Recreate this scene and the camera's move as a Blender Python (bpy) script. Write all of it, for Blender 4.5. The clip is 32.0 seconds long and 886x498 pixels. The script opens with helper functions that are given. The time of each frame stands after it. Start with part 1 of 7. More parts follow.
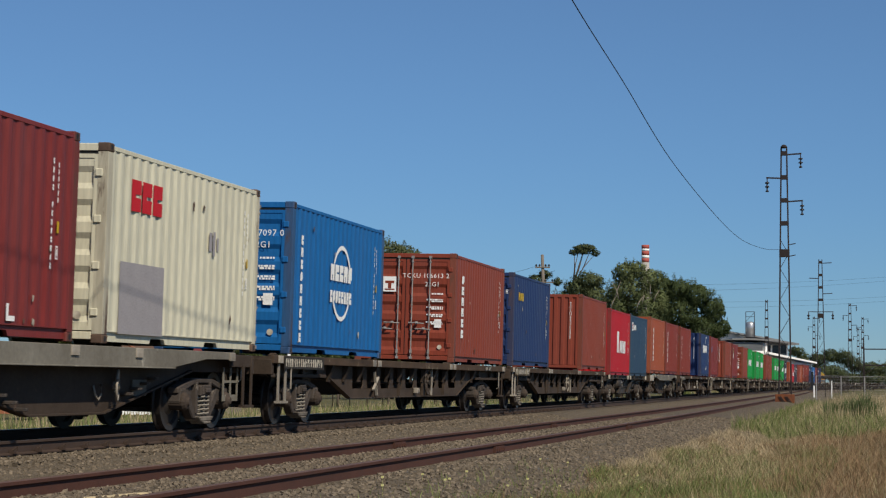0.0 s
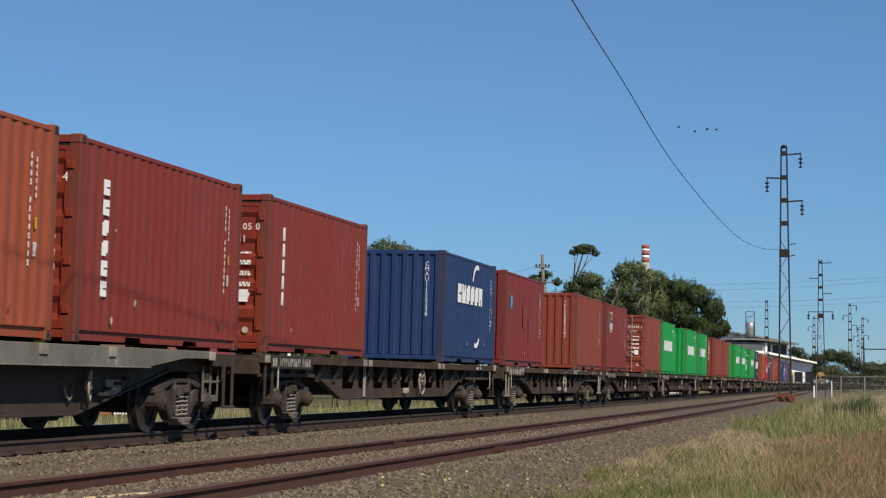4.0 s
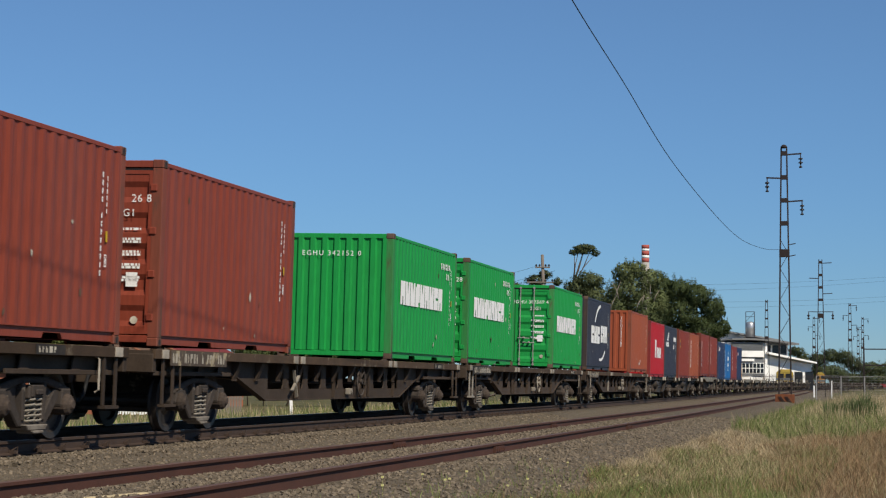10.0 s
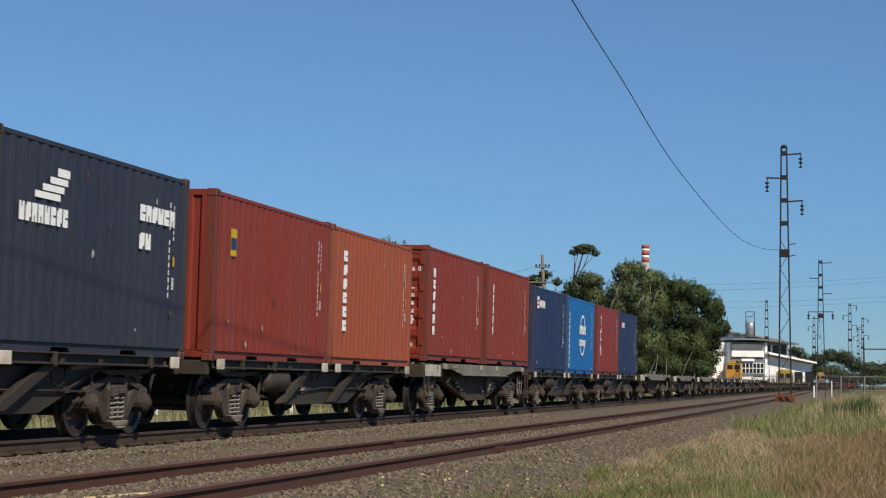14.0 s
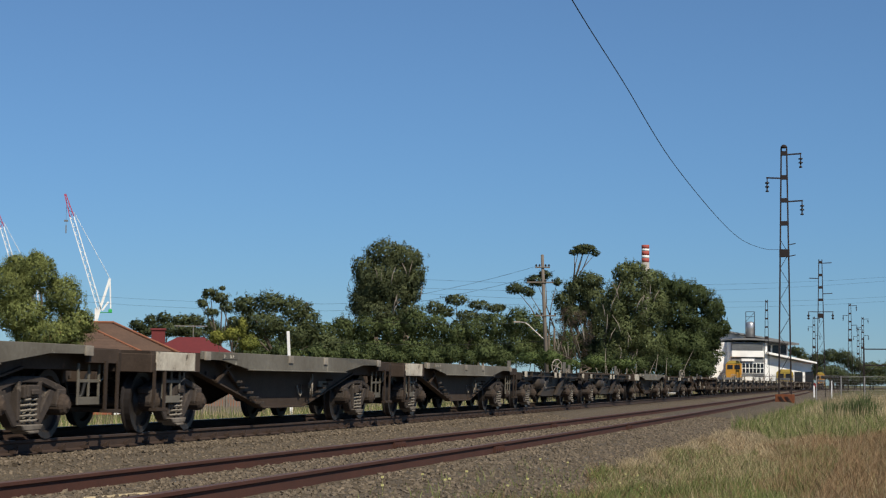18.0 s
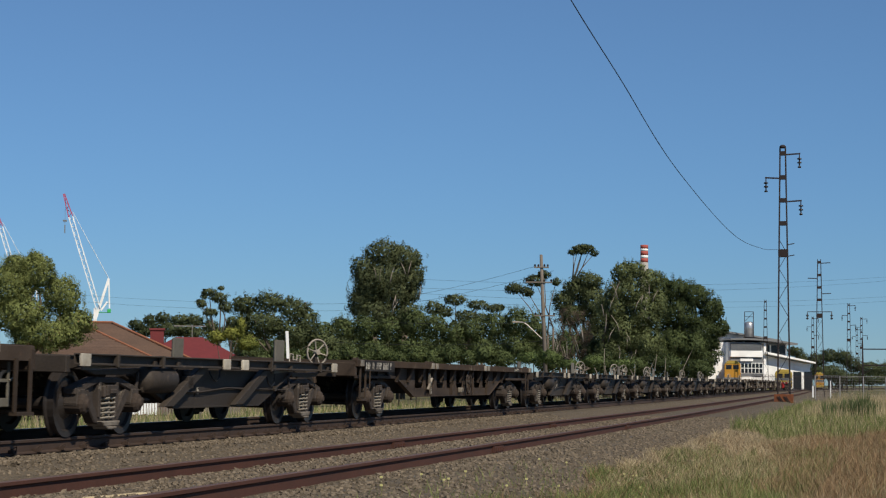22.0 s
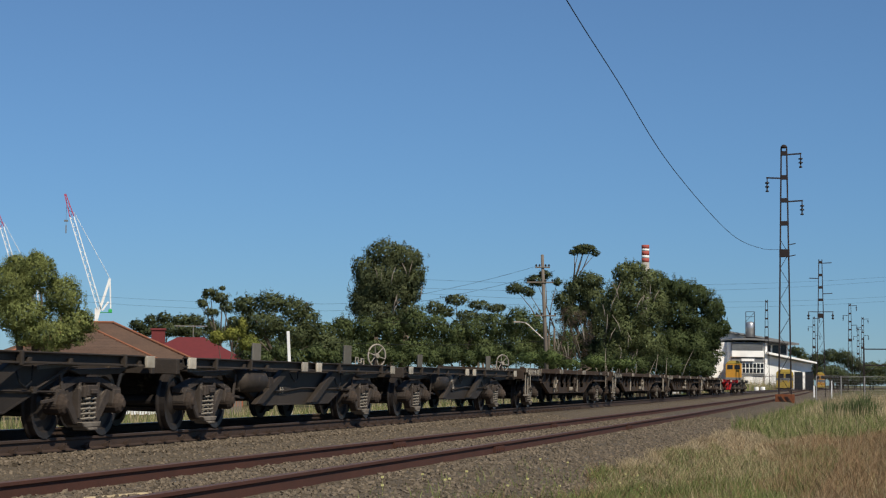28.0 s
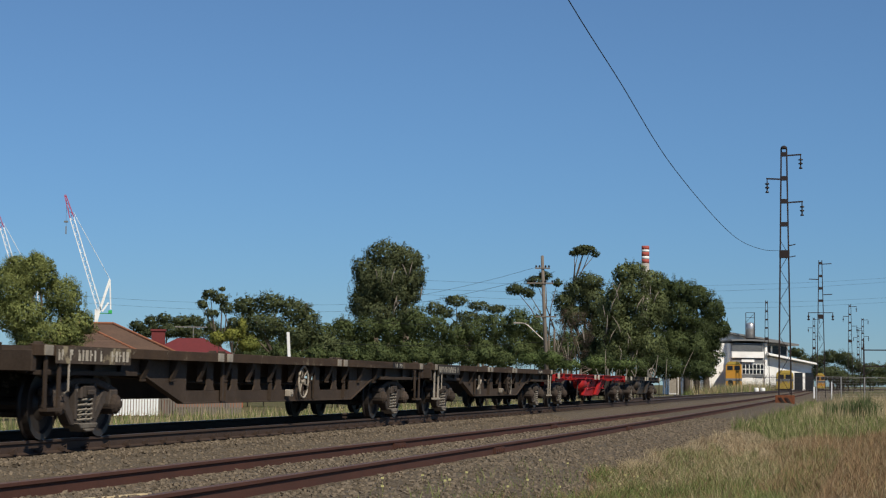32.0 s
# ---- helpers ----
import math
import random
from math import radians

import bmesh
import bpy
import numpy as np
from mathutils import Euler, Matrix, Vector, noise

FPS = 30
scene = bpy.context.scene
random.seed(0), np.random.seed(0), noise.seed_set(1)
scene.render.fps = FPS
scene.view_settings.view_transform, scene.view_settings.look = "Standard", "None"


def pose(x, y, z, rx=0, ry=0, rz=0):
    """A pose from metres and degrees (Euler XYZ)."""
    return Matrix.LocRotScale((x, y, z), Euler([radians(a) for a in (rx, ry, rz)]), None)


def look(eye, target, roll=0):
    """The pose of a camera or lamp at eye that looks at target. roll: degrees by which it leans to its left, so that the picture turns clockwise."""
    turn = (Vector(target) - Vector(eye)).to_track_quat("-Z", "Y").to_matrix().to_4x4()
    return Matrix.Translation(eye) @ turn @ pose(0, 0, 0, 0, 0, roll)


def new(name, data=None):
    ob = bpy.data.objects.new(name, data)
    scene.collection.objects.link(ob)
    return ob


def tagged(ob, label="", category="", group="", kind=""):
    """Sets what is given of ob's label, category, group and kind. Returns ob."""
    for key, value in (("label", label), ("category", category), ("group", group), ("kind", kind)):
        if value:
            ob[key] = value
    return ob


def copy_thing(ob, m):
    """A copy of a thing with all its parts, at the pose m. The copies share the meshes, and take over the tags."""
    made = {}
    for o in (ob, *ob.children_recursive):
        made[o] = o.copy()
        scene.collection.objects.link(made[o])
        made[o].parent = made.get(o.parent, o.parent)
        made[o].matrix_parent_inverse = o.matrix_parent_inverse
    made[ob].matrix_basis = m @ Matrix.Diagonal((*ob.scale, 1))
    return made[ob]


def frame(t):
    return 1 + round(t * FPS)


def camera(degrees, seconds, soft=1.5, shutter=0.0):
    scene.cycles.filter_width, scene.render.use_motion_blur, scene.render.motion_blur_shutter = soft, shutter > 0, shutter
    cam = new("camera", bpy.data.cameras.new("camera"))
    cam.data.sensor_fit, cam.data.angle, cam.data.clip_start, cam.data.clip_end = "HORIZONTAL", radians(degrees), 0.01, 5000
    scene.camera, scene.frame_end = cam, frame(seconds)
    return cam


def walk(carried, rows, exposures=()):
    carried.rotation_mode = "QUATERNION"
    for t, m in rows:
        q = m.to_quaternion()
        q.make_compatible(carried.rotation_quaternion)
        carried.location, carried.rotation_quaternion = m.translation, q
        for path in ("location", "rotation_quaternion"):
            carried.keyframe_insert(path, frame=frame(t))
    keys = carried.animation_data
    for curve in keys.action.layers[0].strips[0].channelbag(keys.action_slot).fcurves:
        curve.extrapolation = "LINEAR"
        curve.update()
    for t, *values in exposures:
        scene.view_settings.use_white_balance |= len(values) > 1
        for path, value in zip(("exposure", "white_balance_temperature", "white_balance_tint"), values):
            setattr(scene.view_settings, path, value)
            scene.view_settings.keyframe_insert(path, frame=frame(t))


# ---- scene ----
# ---- camera ----
EYE_Z = 0.7275
cam = camera(27.039, 32.0, soft=1.2, shutter=0.06)
EYE = Vector((0, 0, EYE_Z))
AIM = Vector((0.97100, 0.22803, 0.07182))
PAN = Vector((0.00014, -0.0006, 0))      # a slight nudge of the tripod's head
walk(cam, [(0.0, look(EYE, EYE + AIM * 50, 0.479)), (18.5, look(EYE, EYE + AIM * 50, 0.479)), (20.0, look(EYE, EYE + (AIM + PAN) * 50, 0.479)),
           (22.5, look(EYE, EYE + (AIM + PAN) * 50, 0.479)), (24.0, look(EYE, EYE + (AIM + PAN * 0.5) * 50, 0.479)), (26.5, look(EYE, EYE + AIM * 50, 0.479)), (30.5, look(EYE, EYE + AIM * 50, 0.479)),
           (31.2, look(EYE, EYE + (AIM + Vector((0, 0, 0.0005))) * 50, 0.479)), (32.0, look(EYE, EYE + (AIM + Vector((0, 0, 0.0005))) * 50, 0.479))],
     exposures=[(0.0, -0.04), (1.0, 0.08), (1.5, 0.13), (3.0, 0.15), (6.0, 0.14), (9.0, 0.08), (12.0, 0.08), (16.0, 0.14), (17.0, 0.14), (18.0, 0.03), (20.0, -0.03), (32.0, -0.03)])

# ---- daylight ----
SUN_DIR = Vector((-0.50, -0.50, 0.70)).normalized()      # towards the sun
world = bpy.data.worlds.new("sky")
scene.world = world
world.use_nodes = True
wn = world.node_tree.nodes
sky = wn.new("ShaderNodeTexSky")
sky.sky_type, sky.sun_disc = "NISHITA", False
sky.sun_elevation = math.asin(SUN_DIR.z)
sky.sun_rotation = math.atan2(SUN_DIR.x, SUN_DIR.y)
sky.altitude, sky.air_density, sky.dust_density, sky.ozone_density = 15000, 7.0, 4.5, 7.0
world.node_tree.links.new(sky.outputs[0], wn["Background"].inputs[0])
wn["Background"].inputs[1].default_value = 0.0775
sun = new("sun", bpy.data.lights.new("sun", "SUN"))
sun.data.energy, sun.data.angle, sun.data.color = 4.4, radians(0.53), (1.0, 0.90, 0.74)
sun.matrix_world = look(SUN_DIR * 60, Vector((0, 0, 0)))


# ---- mesh helpers ----
class Mesh:
    """Collects vertices and faces of one mesh."""

    def __init__(self):
        self.v, self.f = [], []

    def add(self, vs, fs):
        n = len(self.v)
        self.v += [tuple(a) for a in vs]
        self.f += [tuple(i + n for i in q) for q in fs]
        return self

    def box(self, x0, x1, y0, y1, z0, z1):
        vs = [(x, y, z) for x in (x0, x1) for y in (y0, y1) for z in (z0, z1)]
        return self.add(vs, [(0, 1, 3, 2), (4, 6, 7, 5), (0, 4, 5, 1), (2, 3, 7, 6), (0, 2, 6, 4), (1, 5, 7, 3)])

    def bar(self, a, b, w, h=None, up=(0, 0, 1)):
        """A beam of w by h from a to b."""
        h = h or w
        a, b = Vector(a), Vector(b)
        d = (b - a).normalized()
        u = Vector(up)
        if abs(d.dot(u)) > 0.97:
            u = Vector((1, 0, 0))
        s = d.cross(u).normalized()
        u = s.cross(d)
        vs = [p + s * i * w / 2 + u * j * h / 2 for p in (a, b) for i, j in ((-1, -1), (1, -1), (1, 1), (-1, 1))]
        return self.add(vs, [(3, 2, 1, 0), (4, 5, 6, 7)] + [(i, (i + 1) % 4, (i + 1) % 4 + 4, i + 4) for i in range(4)])

    def prism(self, pts, axis, a, b):
        """A flat outline pulled from a to b along the axis; the outline is given in the other two, in order."""
        n = len(pts)
        def put(p, c):
            q = list(p)
            q.insert(axis, c)
            return q
        vs = [put(p, a) for p in pts] + [put(p, b) for p in pts]
        return self.add(vs, [tuple(range(n))[::-1], tuple(range(n, 2 * n))] + [(i, (i + 1) % n, (i + 1) % n + n, i + n) for i in range(n)])

    def turned(self, profile, axis, at, n=20):
        """Turns a profile of (radius, along) about an axis through the point at."""
        m = len(profile)
        vs = []
        for k in range(n):
            a = 2 * math.pi * k / n
            for r, h in profile:
                q = [r * math.cos(a), r * math.sin(a)]
                q.insert(axis, h)
                vs.append([q[i] + at[i] for i in range(3)])
        fs = [(k * m + i, k * m + i + 1, (k + 1) % n * m + i + 1, (k + 1) % n * m + i) for k in range(n) for i in range(m - 1)]
        if profile[0][0] > 1e-5:
            fs.append(tuple(k * m for k in range(n))[::-1])
        if profile[-1][0] > 1e-5:
            fs.append(tuple(k * m + m - 1 for k in range(n)))
        return self.add(vs, fs)

    def tube(self, pts, r, n=6, closed=False):
        """A round bar along a line of points."""
        pts = [Vector(p) for p in pts]
        m = len(pts)
        radii = r if isinstance(r, (list, tuple)) else [r] * m
        vs = []
        for i, p in enumerate(pts):
            a, b = (pts[i - 1], pts[(i + 1) % m]) if closed else (pts[max(i - 1, 0)], pts[min(i + 1, m - 1)])
            d = (b - a).normalized()
            u = Vector((0, 0, 1)) if abs(d.z) < 0.9 else Vector((1, 0, 0))
            s = d.cross(u).normalized()
            u = s.cross(d)
            vs += [p + (s * math.cos(2 * math.pi * k / n) + u * math.sin(2 * math.pi * k / n)) * radii[i] for k in range(n)]
        fs = [(i * n + k, i * n + (k + 1) % n, (i + 1) % m * n + (k + 1) % n, (i + 1) % m * n + k) for i in range(m if closed else m - 1) for k in range(n)]
        if not closed:
            fs += [tuple(range(n))[::-1], tuple(range((m - 1) * n, m * n))]
        return self.add(vs, fs)

    def made(self, name, bevel=0.0, smooth=False):
        me = bpy.data.meshes.new(name)
        me.from_pydata(self.v, [], self.f)
        bm = bmesh.new()
        bm.from_mesh(me)
        bmesh.ops.recalc_face_normals(bm, faces=bm.faces)
        if bevel:
            es = [e for e in bm.edges if len(e.link_faces) == 2 and e.calc_face_angle(0) > 0.5]
            bmesh.ops.bevel(bm, geom=es, offset=bevel, segments=1, affect="EDGES", clamp_overlap=True)
        for q in bm.faces:
            q.smooth = smooth
        bm.to_mesh(me)
        bm.free()
        return me


def part(name, mesh, material, parent=None, label="", at=None):
    """Links a mesh as one object under a thing or a part; meshes may be shared."""
    if not mesh.materials:
        mesh.materials.append(material)
    ob = new(name, mesh)
    if mesh.materials[0] != material:
        ob.material_slots[0].link = "OBJECT"
        ob.material_slots[0].material = material
    ob.parent = parent
    if at is not None:
        ob.matrix_basis = at if isinstance(at, Matrix) else Matrix.Translation(at)
    if label:
        ob["label"] = label
    return ob


# ---- materials ----
def rgb(h):
    """Linear colour of an sRGB hex value."""
    c = [int(h[i:i + 2], 16) / 255 for i in (0, 2, 4)]
    return tuple(a / 12.92 if a < 0.04045 else ((a + 0.055) / 1.055) ** 2.4 for a in c)


def surface(name, color, rough=0.6, metal=0.0, other=None, scale=3.0, amount=0.5, fine=40.0, bump=0.15, dist=0.01, vary=0.0, coat=0.0,
            spots=None, spot_scale=6.0, spot_at=0.62, streak=False, spec=0.22, island=False):
    """A node material: two tones mixed by a large and a fine noise, optional spots of a third, relief, and an object's own tint."""
    m = bpy.data.materials.new(name)
    m.use_nodes = True
    t = m.node_tree
    n, l = t.nodes, t.links
    b = n["Principled BSDF"]
    b.inputs["Roughness"].default_value = rough
    b.inputs["Metallic"].default_value = metal
    b.inputs["Coat Weight"].default_value = coat
    b.inputs["Specular IOR Level"].default_value = spec
    co = n.new("ShaderNodeTexCoord")
    src = co.outputs["Object"]
    if streak:
        mp = n.new("ShaderNodeMapping")
        mp.inputs["Scale"].default_value = (1.0, 1.0, 0.12)
        l.new(src, mp.inputs[0])
        src = mp.outputs[0]
    big = n.new("ShaderNodeTexNoise")
    big.inputs["Scale"].default_value, big.inputs["Detail"].default_value, big.inputs["Roughness"].default_value = scale, 5, 0.65
    small = n.new("ShaderNodeTexNoise")
    small.inputs["Scale"].default_value, small.inputs["Detail"].default_value = fine, 4
    l.new(src, big.inputs[0]); l.new(src, small.inputs[0])
    ramp = n.new("ShaderNodeValToRGB")
    ramp.color_ramp.elements[0].position, ramp.color_ramp.elements[1].position = 0.35, 0.68
    l.new(big.outputs[0], ramp.inputs[0])
    other = other or tuple(c * 0.62 for c in color)
    mix = n.new("ShaderNodeMix"); mix.data_type = "RGBA"
    mix.inputs[6].default_value, mix.inputs[7].default_value = (*color, 1), (*other, 1)
    f = n.new("ShaderNodeMath"); f.operation = "MULTIPLY"; f.inputs[1].default_value = amount
    l.new(ramp.outputs[0], f.inputs[0]); l.new(f.outputs[0], mix.inputs[0])
    out = mix.outputs[2]
    mul = n.new("ShaderNodeMix"); mul.data_type, mul.blend_type = "RGBA", "MULTIPLY"
    mul.inputs[0].default_value = 0.45
    l.new(out, mul.inputs[6]); l.new(small.outputs[0], mul.inputs[7])
    gain = n.new("ShaderNodeMix"); gain.data_type, gain.blend_type = "RGBA", "MULTIPLY"
    gain.inputs[0].default_value = 1.0
    gain.inputs[7].default_value = (1.28, 1.28, 1.28, 1)
    l.new(mul.outputs[2], gain.inputs[6])
    out = gain.outputs[2]
    if spots:
        sp = n.new("ShaderNodeTexNoise")
        sp.inputs["Scale"].default_value, sp.inputs["Detail"].default_value, sp.inputs["Roughness"].default_value = spot_scale, 7, 0.7
        l.new(src, sp.inputs[0])
        sr = n.new("ShaderNodeValToRGB")
        sr.color_ramp.elements[0].position, sr.color_ramp.elements[1].position = spot_at, spot_at + 0.06
        l.new(sp.outputs[0], sr.inputs[0])
        sm = n.new("ShaderNodeMix"); sm.data_type = "RGBA"
        sm.inputs[7].default_value = (*spots, 1)
        l.new(sr.outputs[0], sm.inputs[0]); l.new(out, sm.inputs[6])
        out = sm.outputs[2]
    if vary:
        if island:
            r = n.new("ShaderNodeNewGeometry").outputs["Random Per Island"]
        else:
            r = n.new("ShaderNodeObjectInfo").outputs["Random"]
        rg = n.new("ShaderNodeMapRange")
        rg.inputs["To Min"].default_value, rg.inputs["To Max"].default_value = 1 - vary, 1 + vary
        l.new(r, rg.inputs["Value"])
        vm = n.new("ShaderNodeMix"); vm.data_type, vm.blend_type = "RGBA", "MULTIPLY"
        vm.inputs[0].default_value = 1.0
        l.new(out, vm.inputs[6]); l.new(rg.outputs[0], vm.inputs[7])
        out = vm.outputs[2]
    l.new(out, b.inputs["Base Color"])
    if bump:
        bp = n.new("ShaderNodeBump")
        bp.inputs["Strength"].default_value, bp.inputs["Distance"].default_value = bump, dist
        l.new(small.outputs[0], bp.inputs["Height"]); l.new(bp.outputs[0], b.inputs["Normal"])
    return m


def paint(name, h, fade=0.35, rust=True):
    c = rgb(h)
    g = tuple(0.6 * a + 0.4 * 0.12 for a in c)
    return surface(name, c, rough=0.5, other=g, scale=1.1, amount=fade, fine=25, bump=0.05, dist=0.004, streak=True, spec=0.22,
                   spots=(0.09, 0.045, 0.03) if rust else None, spot_scale=5.0, spot_at=0.70)


M_BROWN = paint("container_brown", "843b29")
M_RUST = paint("container_red_brown", "803022")
M_MAROON = paint("container_maroon", "7a2c29")
M_ORANGE = paint("container_orange", "994b2d")
M_GREEN = paint("container_green", "1a9242", 0.15)
M_BLUE = paint("container_blue", "1561a0", 0.2)
M_NAVY = paint("container_navy", "233762", 0.25)
M_INK = paint("container_ink_blue", "1f2f52", 0.25)
M_TEAL = paint("container_slate", "29425a", 0.3)
M_DARK = paint("container_dark_navy", "2e3140", 0.3)
M_RED = paint("container_red", "ab1a26", 0.2)
M_CREAM = paint("container_cream", "d0ccb5", 0.35)
def worn(name, h):
    """Paint of corner posts and rails, worn through to rust."""
    c = rgb(h)
    return surface(name, c, rough=0.6, other=tuple(0.45 * a + 0.55 * b for a, b in zip(c, (0.10, 0.06, 0.042))), scale=2.2, amount=0.9, fine=30, bump=0.08, dist=0.004, streak=True, spec=0.3,
                   spots=(0.085, 0.05, 0.034), spot_scale=3.5, spot_at=0.54, vary=0.12)


WORN = {M_GREEN: worn("worn_green", "2a8a45"), M_RED: worn("worn_red", "842a2a"), M_CREAM: worn("worn_cream", "bdb8a4"), M_DARK: worn("worn_dark_navy", "3a3434"), M_BROWN: worn("worn_brown", "7e4030"),
        M_RUST: worn("worn_red_brown", "783428"), M_MAROON: worn("worn_maroon", "702c29"), M_ORANGE: worn("worn_orange", "904c34"), M_BLUE: worn("worn_blue", "2a5a88"), M_NAVY: worn("worn_navy", "2c3756"),
        M_INK: worn("worn_ink", "2a3450"), M_TEAL: worn("worn_slate", "3a4450")}
M_WHITE = surface("white_lettering", (0.88, 0.88, 0.86), rough=0.5, scale=8, amount=0.15, bump=0)
M_GREYPATCH = surface("grey_patch", (0.33, 0.31, 0.32), rough=0.6, scale=4, amount=0.3, bump=0)
M_REDMARK = surface("red_mark", rgb("c01c22"), rough=0.5, scale=8, amount=0.2, bump=0)
M_YELLOW = surface("yellow_mark", rgb("c8a51e"), rough=0.5, scale=8, amount=0.3, bump=0)
M_LIGHTBLUE = surface("light_blue_mark", rgb("3a9bd0"), rough=0.5, scale=8, amount=0.2, bump=0)
M_BLACK = surface("black_mark", (0.02, 0.02, 0.02), rough=0.5, scale=8, amount=0.2, bump=0)
M_FRAME = surface("wagon_brown_steel", (0.064, 0.046, 0.034), rough=0.75, other=(0.034, 0.023, 0.015), scale=1.5, amount=0.7, fine=30, bump=0.2, spots=(0.10, 0.062, 0.042), spot_scale=4, spot_at=0.62, vary=0.18)
M_FRAMEG = surface("wagon_grey_steel", (0.185, 0.172, 0.142), rough=0.7, other=(0.095, 0.082, 0.062), scale=0.7, amount=0.85, fine=20, bump=0.1, spots=(0.34, 0.32, 0.26), spot_scale=1.8, spot_at=0.60, vary=0.2)
M_FRAMEK = surface("wagon_black_steel", (0.054, 0.043, 0.034), rough=0.62, other=(0.030, 0.025, 0.021), scale=1.2, amount=0.8, fine=30, bump=0.15, spots=(0.110, 0.085, 0.062), spot_scale=2.6, spot_at=0.60, vary=0.15)
M_REDWAGON = surface("wagon_red_steel", rgb("a02020"), rough=0.6, scale=2, amount=0.5, fine=30, vary=0.1)
M_BOGIE = surface("bogie_dusty_iron", (0.072, 0.058, 0.049), rough=0.8, other=(0.030, 0.025, 0.022), scale=5, amount=0.8, fine=50, bump=0.25, spots=(0.16, 0.135, 0.11), spot_scale=5, spot_at=0.60, vary=0.2)
M_WHEEL = surface("wheel_dark_steel", (0.040, 0.034, 0.031), rough=0.42, metal=0.2, scale=6, amount=0.5, fine=50, bump=0.1)
M_SPRING = surface("spring_pale_steel", (0.24, 0.215, 0.18), rough=0.6, scale=10, amount=0.5, fine=50, bump=0.1)
M_PALE = surface("pale_worn_paint", (0.36, 0.325, 0.27), rough=0.7, other=(0.17, 0.14, 0.11), scale=5, amount=0.7, fine=40, bump=0.1, vary=0.25)
M_GALV = surface("galvanised_rod", (0.40, 0.38, 0.36), rough=0.5, metal=0.4, scale=6, amount=0.6, fine=40, bump=0.1)
M_RAILMAIN = surface("dark_brown_rail_steel", (0.066, 0.044, 0.034), rough=0.75, other=(0.042, 0.029, 0.023), scale=2, amount=0.6, fine=60, bump=0.15)
M_RAILHEAD = surface("dull_brown_rail_head", (0.125, 0.078, 0.062), rough=0.6, other=(0.085, 0.05, 0.04), scale=1.5, amount=0.7, fine=50, bump=0.05)
M_RAIL = surface("rusty_rail_steel", (0.088, 0.038, 0.027), rough=0.75, other=(0.050, 0.026, 0.02), scale=2, amount=0.6, fine=60, bump=0.15)
M_RAILTOP = surface("worn_rail_head", (0.24, 0.2, 0.19), rough=0.35, metal=0.7, other=(0.15, 0.1, 0.09), scale=2, amount=0.5, fine=60, bump=0.05)
M_SLEEPER = surface("timber_sleeper", (0.14, 0.115, 0.095), rough=0.9, other=(0.07, 0.06, 0.05), scale=3, amount=0.7, fine=30, bump=0.5, dist=0.02, vary=0.2)
M_CASTING = surface("worn_casting_rust", (0.13, 0.085, 0.06), rough=0.8, other=(0.07, 0.045, 0.035), scale=6, amount=0.7, fine=40, bump=0.1, vary=0.2)
M_SCUFFED = surface("scuffed_sill_paint", (0.06, 0.045, 0.036), rough=0.75, other=(0.11, 0.085, 0.06), scale=2.5, amount=0.7, fine=30, bump=0.1, spots=(0.30, 0.25, 0.16), spot_scale=3.0, spot_at=0.54, vary=0.2)
M_DUSTY = surface("dust_caked_iron", (0.21, 0.185, 0.155), rough=0.95, other=(0.07, 0.058, 0.048), scale=4, amount=0.85, fine=40, bump=0.3, vary=0.25)
M_AXLEBOX = surface("rust_brown_iron", (0.062, 0.046, 0.036), rough=0.85, other=(0.036, 0.028, 0.023), scale=6, amount=0.7, fine=40, bump=0.2, vary=0.25)
M_PANEL = surface("black_number_panel", (0.022, 0.02, 0.019), rough=0.7, other=(0.06, 0.05, 0.04), scale=3, amount=0.6, fine=30, bump=0.1)
M_PLATE = surface("scuffed_white_paint", (0.56, 0.52, 0.43), rough=0.7, other=(0.30, 0.25, 0.19), scale=3.5, amount=0.8, fine=30, bump=0.1, spots=(0.10, 0.08, 0.06), spot_scale=4, spot_at=0.60, vary=0.2)
M_SILL = surface("weathered_sill_edge", (0.078, 0.05, 0.031), rough=0.8, other=(0.042, 0.028, 0.019), scale=2.0, amount=0.8, fine=30, bump=0.2, spots=(0.20, 0.165, 0.115), spot_scale=2.6, spot_at=0.58, vary=0.2)

# ---- the lines of the two tracks ----
CURVE_AT = np.array([0, 60, 120, 180, 260, 340.0])
CURVE = np.array([-0.18, -0.04, 0.01, -0.14, 0.69, 0.55]) / 1000
CANT = 1.103
STEP = 0.25
_s = np.arange(0, 760, STEP)
_a = np.concatenate([[0], -np.cumsum(np.interp(_s, CURVE_AT, CURVE))[:-1] * STEP])
_x = np.concatenate([[0], np.cumsum(np.cos(_a))[:-1] * STEP])
_y = 10.825 + np.concatenate([[0], np.cumsum(np.sin(_a))[:-1] * STEP])


def main_line(s):
    """Place and heading of the main track's middle at the distance s along it."""
    if s < 0:
        return s, 10.825, 0.0
    return float(np.interp(s, _s, _x)), float(np.interp(s, _s, _y)), float(np.interp(s, _s, _a))


def main_pose(s, lift=0.0):
    x, y, a = main_line(s)
    return pose(x, y, 0, CANT, 0, math.degrees(a)) @ pose(0, 0, lift)


def main_y(x):
    return np.where(np.asarray(x) < 0, 10.825, np.interp(x, _x, _y))


